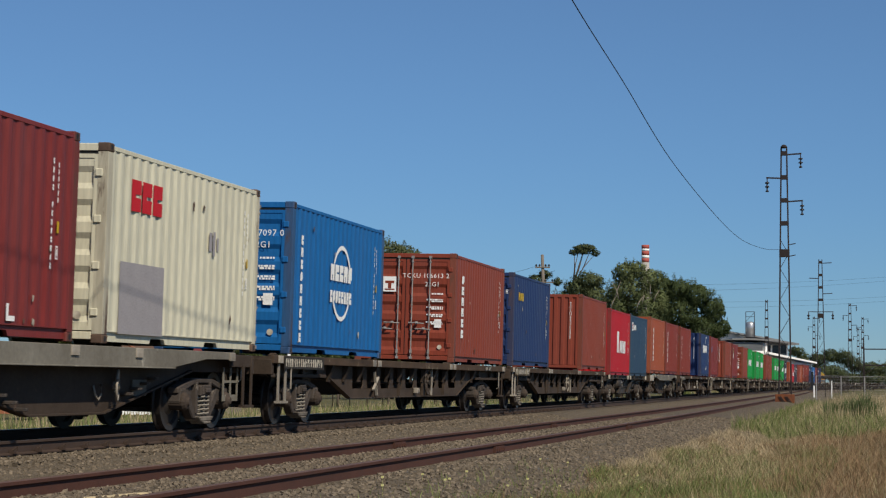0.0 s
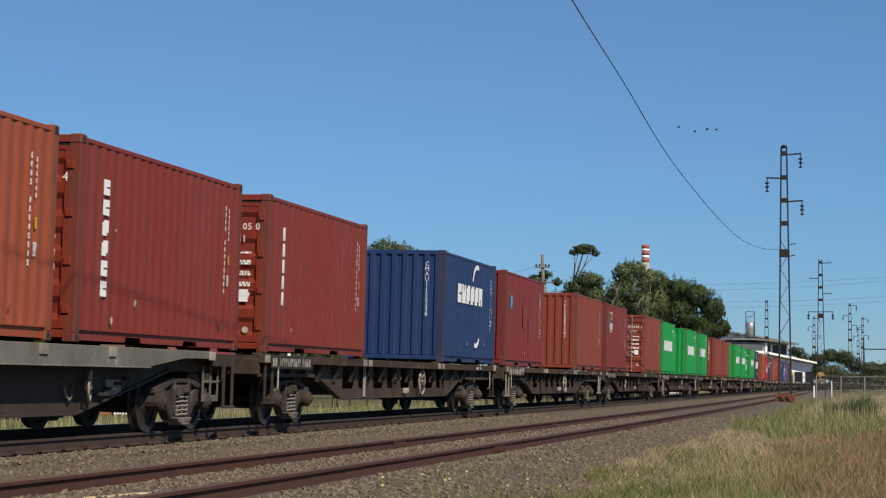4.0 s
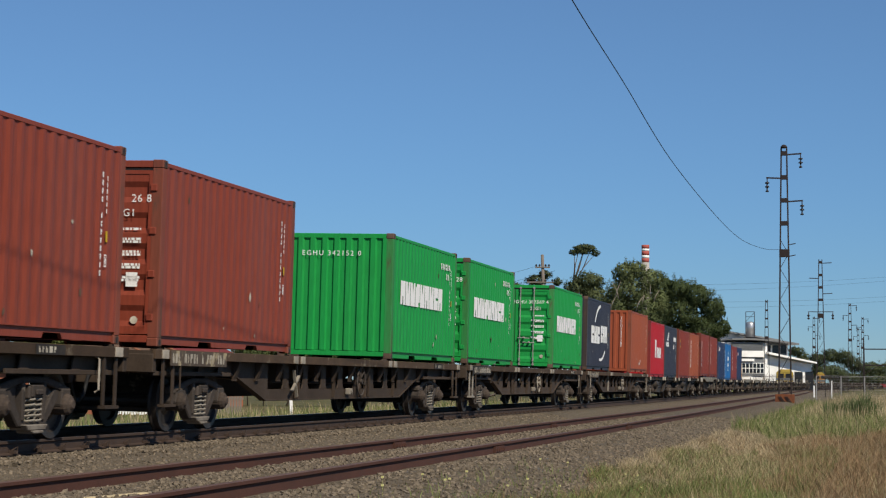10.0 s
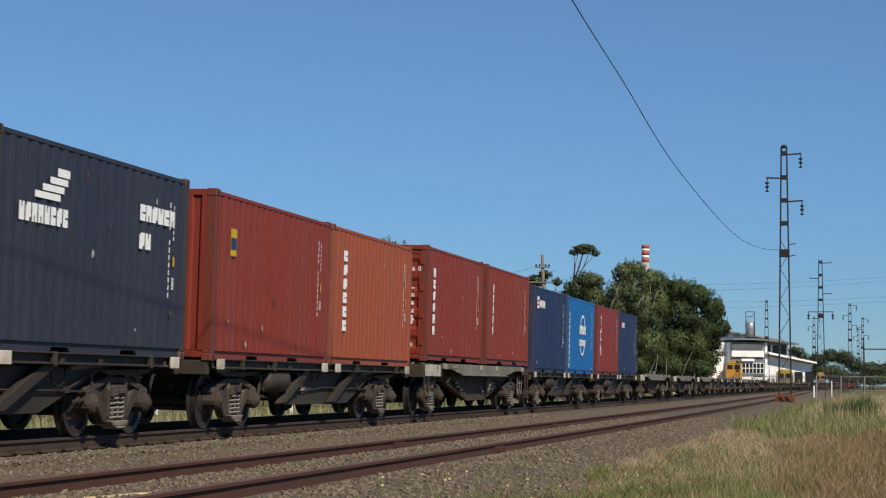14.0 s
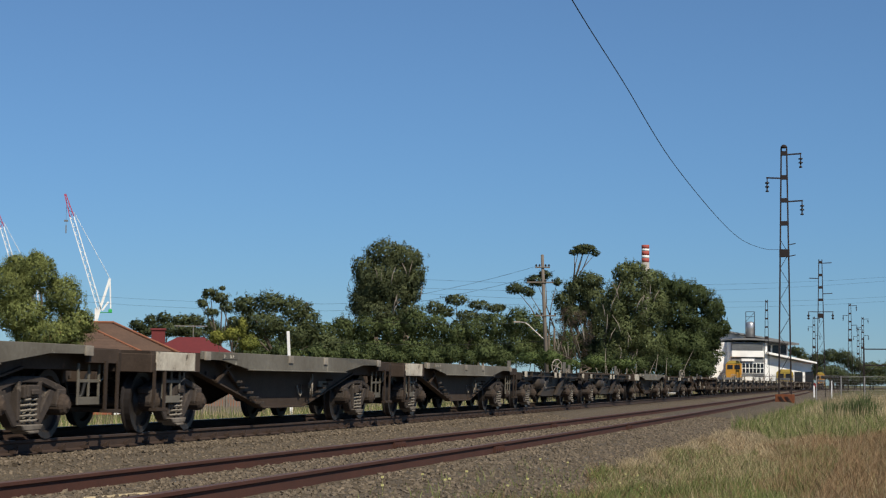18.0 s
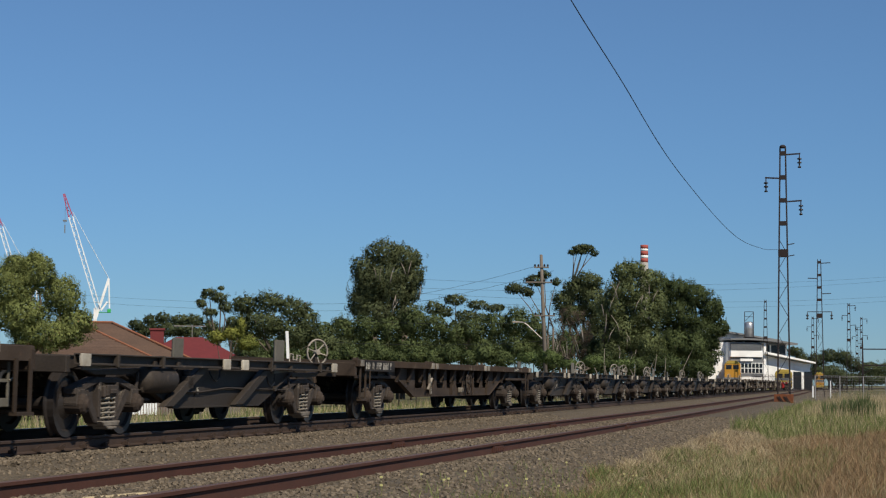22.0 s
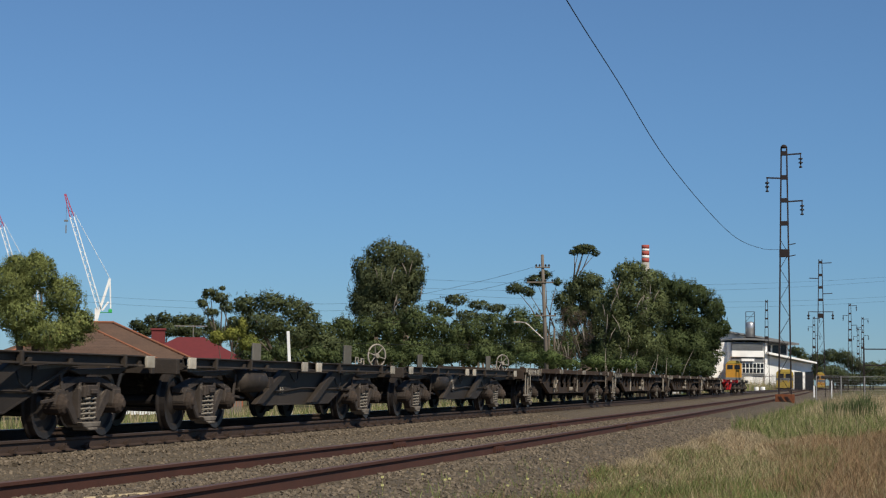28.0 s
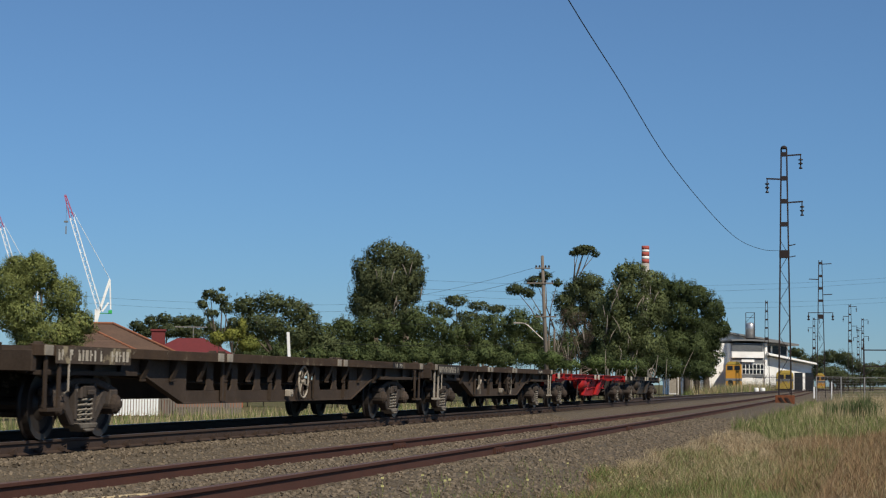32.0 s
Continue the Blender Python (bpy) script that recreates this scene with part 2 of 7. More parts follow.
_kx = np.arange(-60.0, 340, 2)
_ky = np.interp(_kx, [-60, 10, 30, 50, 80, 110, 140, 200, 260, 330], [6.4, 5.96, 5.86, 5.90, 6.15, 6.5, 6.95, 8.1, 9.3, 10.1])
_ky[8:-8] = np.convolve(_ky, np.ones(17) / 17, "valid")


def side_y(x):
    """Middle of the rusty near track, which swings in to the main line far off."""
    return np.interp(x, _kx, _ky)


SIDE_Z = -0.10


def bed_z(x, y):
    """Top of the ballast."""
    dm, df = np.abs(y - main_y(x)), np.abs(y - side_y(x))
    top = np.maximum(-0.20 - np.clip(dm - 1.75, 0, None) * 0.30, -0.238 - np.clip(df - 1.6, 0, None) * 0.17)
    inside = (y > side_y(x)) & (y < main_y(x))
    return np.where(inside, np.maximum(top, -0.34), top)


def ground_z(x, y):
    d = y - main_y(x)
    z = np.where(d > 3.0, -0.55 - 0.40 * np.clip((d - 3.0) / 4.0, 0, 1), -0.55)
    right = np.clip((side_y(x) - 3.5 - y) / 5.0, 0, 1)
    return z + 0.12 * right


M_BALLAST = surface("crushed_basalt_bed", (0.165, 0.134, 0.095), rough=0.95, other=(0.086, 0.069, 0.050), scale=16, amount=0.9, fine=28, bump=1.0, dist=0.06, spots=(0.185, 0.158, 0.115), spot_scale=22, spot_at=0.6)
M_STONE = surface("crushed_basalt_stones", (0.180, 0.144, 0.103), rough=0.9, other=(0.116, 0.094, 0.068), scale=9, amount=0.6, fine=80, bump=0.4, vary=0.36, island=True)
M_SOIL = surface("dry_grassy_soil", (0.135, 0.115, 0.058), rough=1.0, other=(0.057, 0.069, 0.020), scale=0.35, amount=0.9, fine=9, bump=0.8, dist=0.08, spots=(0.141, 0.118, 0.063), spot_scale=0.9, spot_at=0.55)


def build_ground():
    xs = np.unique(np.concatenate([np.linspace(-60, 260, 100), np.geomspace(260, 4200, 26), -np.geomspace(60, 3000, 12)]))
    ys = np.unique(np.concatenate([np.linspace(-30, 60, 60), np.geomspace(60, 3600, 24), -np.geomspace(30, 2500, 20)]))
    X, Y = np.meshgrid(xs, ys, indexing="ij")
    Z = ground_z(X, Y) + 0.05 * np.sin(X * 0.9 + Y * 1.7) * np.sin(Y * 0.63)
    vs = np.stack([X, Y, Z], -1).reshape(-1, 3)
    n = len(ys)
    i = (np.arange(len(xs) - 1)[:, None] * n + np.arange(n - 1)[None]).ravel()
    me = bpy.data.meshes.new("ground")
    me.from_pydata(vs.tolist(), [], np.stack([i, i + n, i + n + 1, i + 1], -1).tolist())
    me.materials.append(M_SOIL)
    tagged(new("ground", me), "dry grassy ground beside the railway", "ground", kind="structure")


def build_bed():
    xs = np.concatenate([np.linspace(-40, 120, 161), np.linspace(122, 640, 130)])
    t = np.linspace(0, 1, 49)
    vs = []
    for x in xs:
        a, b = float(side_y(x)) - 3.6, float(main_y(x)) + 3.3
        y = a + (b - a) * t
        z = bed_z(x, y)
        edge = np.minimum(t, 1 - t)
        z = np.where(edge < 0.015, z - 0.25, z) + 0.012 * np.sin(x * 7.1 + y * 5.3) * np.sin(y * 9.7 - x * 3.1)
        vs += [(float(x), float(v), float(w)) for v, w in zip(y, z)]
    m = len(t)
    i = (np.arange(len(xs) - 1)[:, None] * m + np.arange(m - 1)[None]).ravel()
    me = bpy.data.meshes.new("ballast_bed")
    me.from_pydata(vs, [], np.stack([i, i + m, i + m + 1, i + 1], -1).tolist())
    me.materials.append(M_BALLAST)
    tagged(new("ballast_bed", me), "grey-brown crushed stone ballast under the tracks", "ballast", kind="structure")


def build_stones(name, count, x0, x1, size, seed):
    """Loose stones over the bed, as one mesh of small uneven blocks."""
    r = np.random.default_rng(seed)
    x = x0 + (x1 - x0) * r.random(count) ** 1.5
    a, b = side_y(x) - 3.7, np.minimum(main_y(x) - 1.0, main_y(x))
    y = a + (b - a) * r.random(count)
    for line, g in ((side_y(x), 0.86), (main_y(x), 0.86)):
        for sgn in (-1, 1):
            near = np.abs(y - line - sgn * g) < 0.075
            y = np.where(near, y + 0.17, y)
    z = bed_z(x, y)
    cube = np.array([(i, j, k) for i in (-1, 1) for j in (-1, 1) for k in (-1, 1)], float)
    v = cube[None] * (0.62 + 0.55 * r.random((count, 8, 3)))
    v *= (size * (0.5 + 0.9 * r.random((count, 1, 1)) ** 2)) * np.array([1.2, 0.9, 0.75])
    an = r.random(count) * 6.283
    tilt = (r.random(count) - 0.5) * 1.2
    c, s = np.cos(an)[:, None], np.sin(an)[:, None]
    ct, st = np.cos(tilt)[:, None], np.sin(tilt)[:, None]
    X, Yv, Zv = v[..., 0], v[..., 1], v[..., 2]
    X, Zv = X * ct + Zv * st, -X * st + Zv * ct
    X, Yv = X * c - Yv * s, X * s + Yv * c
    P = np.stack([X + x[:, None], Yv + y[:, None], Zv + z[:, None] + size * 0.15], -1).reshape(-1, 3)
    q = np.array([(0, 1, 3, 2), (4, 6, 7, 5), (0, 4, 5, 1), (2, 3, 7, 6), (0, 2, 6, 4), (1, 5, 7, 3)])
    F = (q[None] + 8 * np.arange(count)[:, None, None]).reshape(-1, 4)
    me = bpy.data.meshes.new(name)
    me.from_pydata(P.tolist(), [], F.tolist())
    me.materials.append(M_STONE)
    return tagged(new(name, me), "loose crushed basalt stones on the ballast bed", "ballast", kind="stuff")


RAIL_PROFILE = [(-0.075, -0.17), (0.075, -0.17), (0.075, -0.158), (0.012, -0.14), (0.010, -0.045), (0.036, -0.032), (0.036, -0.004), (0.028, 0.0),
                (-0.028, 0.0), (-0.036, -0.004), (-0.036, -0.032), (-0.010, -0.045), (-0.012, -0.14), (-0.075, -0.158)]


def rail_mesh(name, pts, material, top):
    """A rail swept along points (x, y, z, heading)."""
    vs, fs = [], []
    n = len(RAIL_PROFILE)
    for x, y, z, a in pts:
        vs += [(x - math.sin(a) * w, y + math.cos(a) * w, z + h) for w, h in RAIL_PROFILE]
    for i in range(len(pts) - 1):
        fs += [(i * n + k, i * n + (k + 1) % n, (i + 1) * n + (k + 1) % n, (i + 1) * n + k) for k in range(n)]
    me = bpy.data.meshes.new(name)
    me.from_pydata(vs, [], fs)
    me.materials.append(material)
    me.materials.append(top)
    for q in me.polygons:
        q.material_index = 1 if q.index % n in (6, 7, 8) else 0
    return me


def build_tracks():
    tr = tagged(new("railway_track"), "main railway track with worn running rails on ballast", "track", kind="structure")
    for side in (-1, 1):
        pts = []
        for s in np.arange(-60, 640, 4.0):
            x, y, a = main_line(float(s))
            w = side * 0.836
            pts.append((x - math.sin(a) * w, y + math.cos(a) * w, w * math.sin(radians(CANT)), a))
        part("rail", rail_mesh("rail", pts, M_RAILMAIN, M_RAILTOP), M_RAILMAIN, tr)
    clip = Mesh().box(-0.045, 0.045, -0.10, -0.03, -0.15, -0.11).tube([(0, -0.11, -0.15), (0.02, -0.11, -0.07), (-0.02, -0.05, -0.11)], 0.011, 5).made("rail_clip")
    chip = Mesh().box(-0.13, 0.13, -0.34, -0.085, -0.25, -0.155).made("sleeper_end", 0.01)
    for i in range(78):
        x, y, a = main_line(12.0 + i * 0.685)
        p = pose(x, y - 0.836, -0.836 * math.sin(radians(CANT)), 0, 0, math.degrees(a))
        part("rail_clip", clip, M_RAILMAIN, tr, at=p)
        part("sleeper_end", chip, M_SLEEPER, tr, at=p @ pose(0, 0, -0.025 - 0.012 * (i * 7 % 5)))
    tr = tagged(new("siding_track"), "rust-brown siding track beside the main line", "track", kind="structure")
    for side in (-1, 1):
        pts = [(x, float(side_y(x)) + side * 0.836, SIDE_Z, math.atan(float(side_y(x + 1) - side_y(x)))) for x in np.arange(-40.0, 316, 4)]
        part("rail", rail_mesh("rail", pts, M_RAIL, M_RAILHEAD), M_RAIL, tr)
    for x, side in ((25.9, 1), (24.9, -1), (39.0, 1), (38.5, -1)):
        y = float(side_y(x)) + side * 0.836
        m = Mesh()
        for k in (-1, 1):
            m.box(x - 0.3, x + 0.3, y + k * 0.03 - 0.018, y + k * 0.03 + 0.018, SIDE_Z - 0.13, SIDE_Z - 0.045)
            for i in range(4):
                m.box(x - 0.24 + i * 0.15, x - 0.2 + i * 0.15, y + k * 0.055 - 0.014, y + k * 0.055 + 0.014, SIDE_Z - 0.11, SIDE_Z - 0.07)
        part("fishplate", m.made("fishplate"), M_RAIL, tr)


build_ground()
build_bed()
build_tracks()
build_stones("ballast_stones", 60000, 8.5, 54, 0.0168, 3)

# ---- freight containers ----
CL, CW, CH = 6.058, 2.438, 2.591
HX, HY = CL / 2, CW / 2
_cache = {}
SCUFF = random.Random(77)


def cached(key, make):
    if key not in _cache:
        _cache[key] = make()
    return _cache[key]


def corrugated(length, height, pitch, depth, slope=0.07, flat=0.072):
    """Points of a corrugated wall: (along, inward) pairs over the length."""
    pts, u = [(0.0, 0.0)], 0.03
    n = int((length - 0.06) / pitch)
    pitch = (length - 0.06) / n
    k = pitch / 0.284
    for i in range(n):
        a = 0.03 + i * pitch
        pts += [(a + flat * k * 0.5, 0.0), (a + (flat * 0.5 + slope) * k, depth), (a + (flat * 1.5 + slope) * k, depth), (a + (flat * 1.5 + 2 * slope) * k, 0.0)]
    pts.append((length, 0.0))
    return pts


def wall_mesh(kind):
    m = Mesh()
    z0, z1 = 0.16, 2.50
    if kind == "side":
        for sgn in (1,):
            pts = corrugated(CL - 0.30, z1 - z0, 0.278, 0.021)
            vs = [(-HX + 0.15 + a, d, z) for z in (z0, z1) for a, d in pts]
            n = len(pts)
            m.add(vs, [(i, i + 1, i + 1 + n, i + n) for i in range(n - 1)])
    else:
        pts = corrugated(CW - 0.30, z1 - z0, 0.255, 0.042, 0.034, 0.108)
        vs = [(d, -HY + 0.15 + a, z) for z in (z0, z1) for a, d in pts]
        n = len(pts)
        m.add(vs, [(i, i + 1, i + 1 + n, i + n) for i in range(n - 1)])
    return m.made(kind + "_panel")


def door_mesh():
    """One door leaf with five pressed horizontal troughs."""
    m = Mesh()
    w, z0, z1 = 1.08, 0.17, 2.44
    rows = [(z0, 0.0), (z0 + 0.06, 0.0)]
    n = 5
    h = (z1 - z0 - 0.12) / n
    for i in range(n):
        a = z0 + 0.06 + i * h
        rows += [(a + 0.10 * h, 0.0), (a + 0.28 * h, 0.035), (a + 0.60 * h, 0.035), (a + 0.78 * h, 0.0)]
    rows.append((z1, 0.0))
    vs = [(d, y, z) for z, d in rows for y in (0.07, w - 0.07)]
    m.add(vs, [(2 * i, 2 * i + 1, 2 * i + 3, 2 * i + 2) for i in range(len(rows) - 1)])
    m.box(-0.012, 0.05, 0.0, 0.075, z0, z1).box(-0.012, 0.05, w - 0.075, w, z0, z1)
    m.box(-0.010, 0.05, 0.07, w - 0.07, z1 - 0.05, z1 + 0.004).box(-0.010, 0.05, 0.07, w - 0.07, z0 - 0.004, z0 + 0.05)
    return m.made("door")


def lock_rod_mesh():
    m = Mesh()
    m.tube([(-0.05, 0, 0.10), (-0.05, 0, 2.50)], 0.015, 8)
    for z in (0.22, 0.75, 1.35, 1.95, 2.38):
        m.box(-0.07, 0.0, -0.018, 0.018, z - 0.015, z + 0.015)
    m.box(-0.07, -0.01, -0.03, 0.03, 0.07, 0.13).box(-0.07, -0.01, -0.03, 0.03, 2.46, 2.52)
    m.box(-0.075, -0.01, -0.022, 0.022, 0.20, 0.29)
    return m.made("lock_rod")


def door_handle_mesh():
    """A swing handle of round bar with its catch and retainer."""
    m = Mesh().tube([(-0.075, -0.18, -0.01), (-0.09, 0.0, 0.0), (-0.085, 0.20, 0.005)], 0.014, 6)
    m.box(-0.08, 0.0, -0.022, 0.03, -0.02, 0.04).box(-0.075, 0.0, 0.15, 0.19, -0.025, 0.02)
    return m.made("door_handle")


def casting_mesh():
    m = Mesh()
    m.box(-0.089, 0.089, -0.081, 0.081, -0.059, 0.059)
    me = m.made("corner_casting", 0.012)
    return me


def letters(text, size, material, parent, at, name="lettering", stacked=False, spread=1.0, align="CENTER"):
    """Painted lettering with the built-in font."""
    cu = bpy.data.curves.new("lettering", "FONT")
    cu.body = "\n".join(text) if stacked else text
    cu.size, cu.align_x, cu.space_line, cu.space_character, cu.resolution_u = size, align, 0.86, spread, 2
    tmp = new("lettering", cu)
    me = bpy.data.meshes.new_from_object(tmp.evaluated_get(bpy.context.evaluated_depsgraph_get()))
    bpy.data.objects.remove(tmp)
    return part(name, me, material, parent, at=at)


SIDE_TEXT = pose(0, 0, 0, 90, 0, 0)
END_TEXT = pose(0, 0, 0, 90, 0, -90)


def on_side(x, z, out=0.006):
    return pose(x, -HY - out, z) @ SIDE_TEXT


def on_end(y, z, out=0.006):
    return pose(-HX - out, y, z) @ END_TEXT


def marks(name, rects, material, parent, at, label=""):
    """Plain painted bars: rectangles (x0, z0, x1, z1) of one mark."""
    m = Mesh()
    for x0, z0, x1, z1 in rects:
        m.add([(x0, z0, 0), (x1, z0, 0), (x1, z1, 0), (x0, z1, 0)], [(0, 1, 2, 3)])
    return part(name, m.made(name), material, parent, label, at=at)


def block_shape(k, w, h):
    """One plain painted block with a notch, as a single outline."""
    if k == 3:
        return [(0, 0), (w, 0), (w, h), (w * 0.66, h), (w * 0.52, h * 0.52), (w * 0.40, h), (0, h)]
    if k == 0:
        return [(0, 0), (w, 0), (w, h * 0.44), (w * 0.45, h * 0.44), (w * 0.45, h * 0.55), (w, h * 0.55), (w, h), (0, h)]
    if k == 1:
        return [(0, 0), (w * 0.42, 0), (w * 0.42, h * 0.36), (w * 0.58, h * 0.36), (w * 0.58, 0), (w, 0), (w, h), (0, h)]
    return [(0, 0), (w * 0.72, 0), (w * 0.72, h * 0.2), (w, h * 0.2), (w, h), (w * 0.25, h), (w * 0.25, h * 0.86), (0, h * 0.86)]


def painted_block(c, k, w, h, x, z, material):
    me = cached(("block", k, w, h), lambda: Mesh().add([(u, v, 0) for u, v in block_shape(k, w, h)], [tuple(range(len(block_shape(k, w, h))))]).made("painted_block"))
    part("painted_block", me, material, c, at=on_side(x, z))


def small_lines(n, w, h, gap, seed):
    r = random.Random(seed)
    out = []
    for i in range(n):
        z, u = -i * (h + gap) - (0.05 if i % 2 else 0.0), 0.0 if i % 2 else 0.12
        while u < w:
            q = r.choice((0.03, 0.05, 0.08))
            out.append((u, z - h, min(u + q, w), z))
            u += q + 0.018
    return out


def container(label, color, end="ribs", post=None, number="", code="22G1"):
    """A twenty-foot container; its end that leads the train has ribs or doors."""
    c = tagged(new("freight_container"), label, "container", "freight containers on the train")
    post = post or WORN.get(color, color)
    side = cached("side", lambda: wall_mesh("side"))
    endp = cached("end", lambda: wall_mesh("end"))
    part("side_panel", side, color, c, at=(0, -HY + 0.004, 0))
    part("side_panel", side, color, c, at=pose(0, HY - 0.004, 0, 0, 0, 180))
    part("end_panel", endp, color, c, at=pose(HX - 0.004, 0, 0, 0, 0, 180))
    if end == "ribs":
        part("end_panel", endp, color, c, at=(-HX + 0.004, 0, 0))
    else:
        door = cached("door", door_mesh)
        rod = cached("rod", lock_rod_mesh)
        for y0 in (-1.09, 0.01):
            d = part("door", door, color, c, at=(-HX + 0.02, y0, 0))
            for dy in ((0.49, 0.92) if y0 < -0.5 else (0.16, 0.59)):
                part("lock_rod", rod, M_GALV, d, "galvanised steel lock rod", at=(0, dy, 0))
                part("door_handle", cached("dhandle", door_handle_mesh), M_GALV, d, "galvanised steel door handle", at=(0, dy + (0.13 if dy < 0.55 else -0.13), 0.92 if (dy < 0.3 or dy > 0.8) else 0.78))
            gasket = cached("gasket", lambda: Mesh().box(-0.015, 0.03, -0.018, -0.002, 0.17, 2.44).made("gasket"))
            part("gasket", gasket, M_BLACK, d, "black rubber door gasket", at=(0, 1.098 if y0 < -0.5 else 0.0, 0))
            part("gasket", cached("gasket_top", lambda: Mesh().box(-0.008, 0.03, 0.0, 1.08, -0.012, 0.012).made("gasket")), M_BLACK, d, "black rubber door gasket", at=(0, 0, 2.455))
            hinge = cached("hinge", lambda: Mesh().box(-0.035, 0.02, -0.05, 0.05, -0.05, 0.05).made("hinge", 0.008))
            for z in (0.4, 1.0, 1.6, 2.2):
                part("hinge", hinge, color, d, at=(0, 0.0 if y0 < -0.5 else 1.08, z))
    part("roof", cached("roof", lambda: Mesh().add([(x, y, 2.555 - (0.02 if i % 2 else 0)) for i, x in enumerate(np.linspace(-HX + 0.1, HX - 0.1, 42)) for y in (-HY + 0.05, HY - 0.05)],
         [(2 * i, 2 * i + 1, 2 * i + 3, 2 * i + 2) for i in range(41)]).made("roof")), color, c)
    post_me = cached("post", lambda: Mesh().prism([(-0.08, -0.075), (0.08, -0.075), (0.08, -0.02), (-0.02, -0.02), (-0.02, 0.075), (-0.08, 0.075)], 2, 0.118, CH - 0.118).made("corner_post", 0.006))
    cast = cached("cast", casting_mesh)
    # a black oval on the solid casting stands in for the shade inside its hole
    hole = cached("hole", lambda: Mesh().prism([(0.030 * math.cos(a), 0.042 * math.sin(a)) for a in np.linspace(0, 2 * math.pi, 11)[:-1]], 1, -0.001, 0.03).made("casting_hole"))
    turns = {(-1, -1): 0, (1, -1): 90, (1, 1): 180, (-1, 1): 270}
    for (i, j), a in turns.items():
        part("corner_post", post_me, post, c, at=pose(i * (HX - 0.085), j * (HY - 0.08), 0, 0, 0, a))
        for z in (0.059, CH - 0.059):
            k = part("corner_casting", cast, M_CASTING if color in (M_GREEN, M_CREAM, M_DARK) else post, c, at=(i * (HX - 0.089), j * (HY - 0.081), z))
            if j < 0:
                part("casting_hole", hole, M_BLACK, k, at=(0, -0.0825, 0))
    top = cached("top_rail", lambda: Mesh().box(-HX + 0.17, HX - 0.17, -0.03, 0.03, -0.03, 0.03).made("top_rail", 0.006))
    def bottom():
        m = Mesh().prism([(-HX + 0.17, 0.16), (HX - 0.17, 0.16), (HX - 0.17, 0.03), (1.35, 0.03), (1.30, 0.10), (0.82, 0.10), (0.77, 0.03), (-0.77, 0.03), (-0.82, 0.10), (-1.30, 0.10), (-1.35, 0.03), (-HX + 0.17, 0.03)], 1, -0.025, 0.025).box(-HX + 0.16, HX - 0.16, -0.057, 0.057, 0.155, 0.17)
        return m.made("bottom_rail")
    bot = cached("bottom_rail", bottom)
    for j in (-1, 1):
        part("top_rail", top, color, c, at=(0, j * (HY - 0.035), CH - 0.06))
        part("bottom_rail", bot, color, c, at=(0, j * (HY - 0.062), 0))
    cross = cached("cross", lambda: Mesh().box(-0.05, 0.05, -HY + 0.16, HY - 0.16, -0.05, 0.05).made("end_beam", 0.008))
    for i in (-1, 1):
        part("header_beam", cross, color, c, at=(i * (HX - 0.06), 0, CH - 0.06))
        part("sill_beam", cross, color, c, at=(i * (HX - 0.06), 0, 0.1))
    part("floor", cached("cfloor", lambda: Mesh().box(-HX + 0.1, HX - 0.1, -HY + 0.08, HY - 0.08, 0.12, 0.15).made("floor")), M_FRAME, c)
    if end == "doors":
        part("data_plate", cached("dplate", lambda: Mesh().box(-0.006, 0.0, -0.12, 0.12, -0.15, 0.15).made("data_plate", 0.002)), M_FRAMEK, c, "dark metal data plate", at=(-HX + 0.005, 0.86, 0.98))
        part("oval_sticker", cached("osticker", lambda: Mesh().turned([(0.0, -0.003), (0.085, -0.003), (0.085, 0.0), (0.0, 0.0)], 0, (0, 0, 0), 16).made("oval_sticker")), M_PLATE, c, "round white sticker", at=(-HX + 0.004, 0.88, 2.12))
        part("round_sticker", cached("rsticker", lambda: Mesh().turned([(0.0, -0.003), (0.055, -0.003), (0.055, 0.0), (0.0, 0.0)], 0, (0, 0, 0), 14).made("round_sticker")), M_PLATE, c, "small round sticker", at=(-HX + 0.004, -0.86, 0.36))
    if number and end == "doors":
        letters(number, 0.155, M_WHITE, c, on_end(-1.06, 2.0, -0.006), spread=1.1, align="RIGHT")
        letters(code, 0.15, M_WHITE, c, on_end(-0.83, 1.80, -0.006), spread=1.1, align="RIGHT")
        marks("weights_panel", small_lines(9, 0.40, 0.034, 0.055, len(number)), M_WHITE, c, on_end(-0.52, 1.64, -0.006), "rows of small white weights lettering")
        marks("door_sticker", [(0, 0, 0.17, 0.2)], M_WHITE, c, on_end(-0.72, 0.82, -0.006), "square white sticker")
    elif number:
        letters(number.replace(" ", ""), 0.135, M_WHITE, c, on_end(-0.80, 2.22, 0.012), stacked=True)
    for i in range(13):
        if i != 4:
            painted_block(c, (i * 7) % 3, 0.036, 0.07, 2.28, 2.12 - 0.105 * i, M_WHITE)
    for i in range(6):
        painted_block(c, (i * 5) % 3, 0.026, 0.06, 2.43, 2.09 - 0.085 * i, M_WHITE)
    for k in range(6):
        q = SCUFF.uniform(0.02, 0.055)
        pts = [(q * SCUFF.uniform(0.5, 1.2) * math.cos(a), q * SCUFF.uniform(0.6, 2.0) * math.sin(a)) for a in (0.3, 1.4, 2.5, 3.7, 5.0)]
        part("scuff", Mesh().add([(u, v, 0) for u, v in pts], [(0, 1, 2, 3, 4)]).made("scuff"), M_PLATE if k < 3 else M_CASTING, c, "scuffed bare patch", at=on_side(SCUFF.uniform(-2.6, 2.7), SCUFF.choice((SCUFF.uniform(0.2, 0.6), SCUFF.uniform(0.3, 2.3))), 0.005))
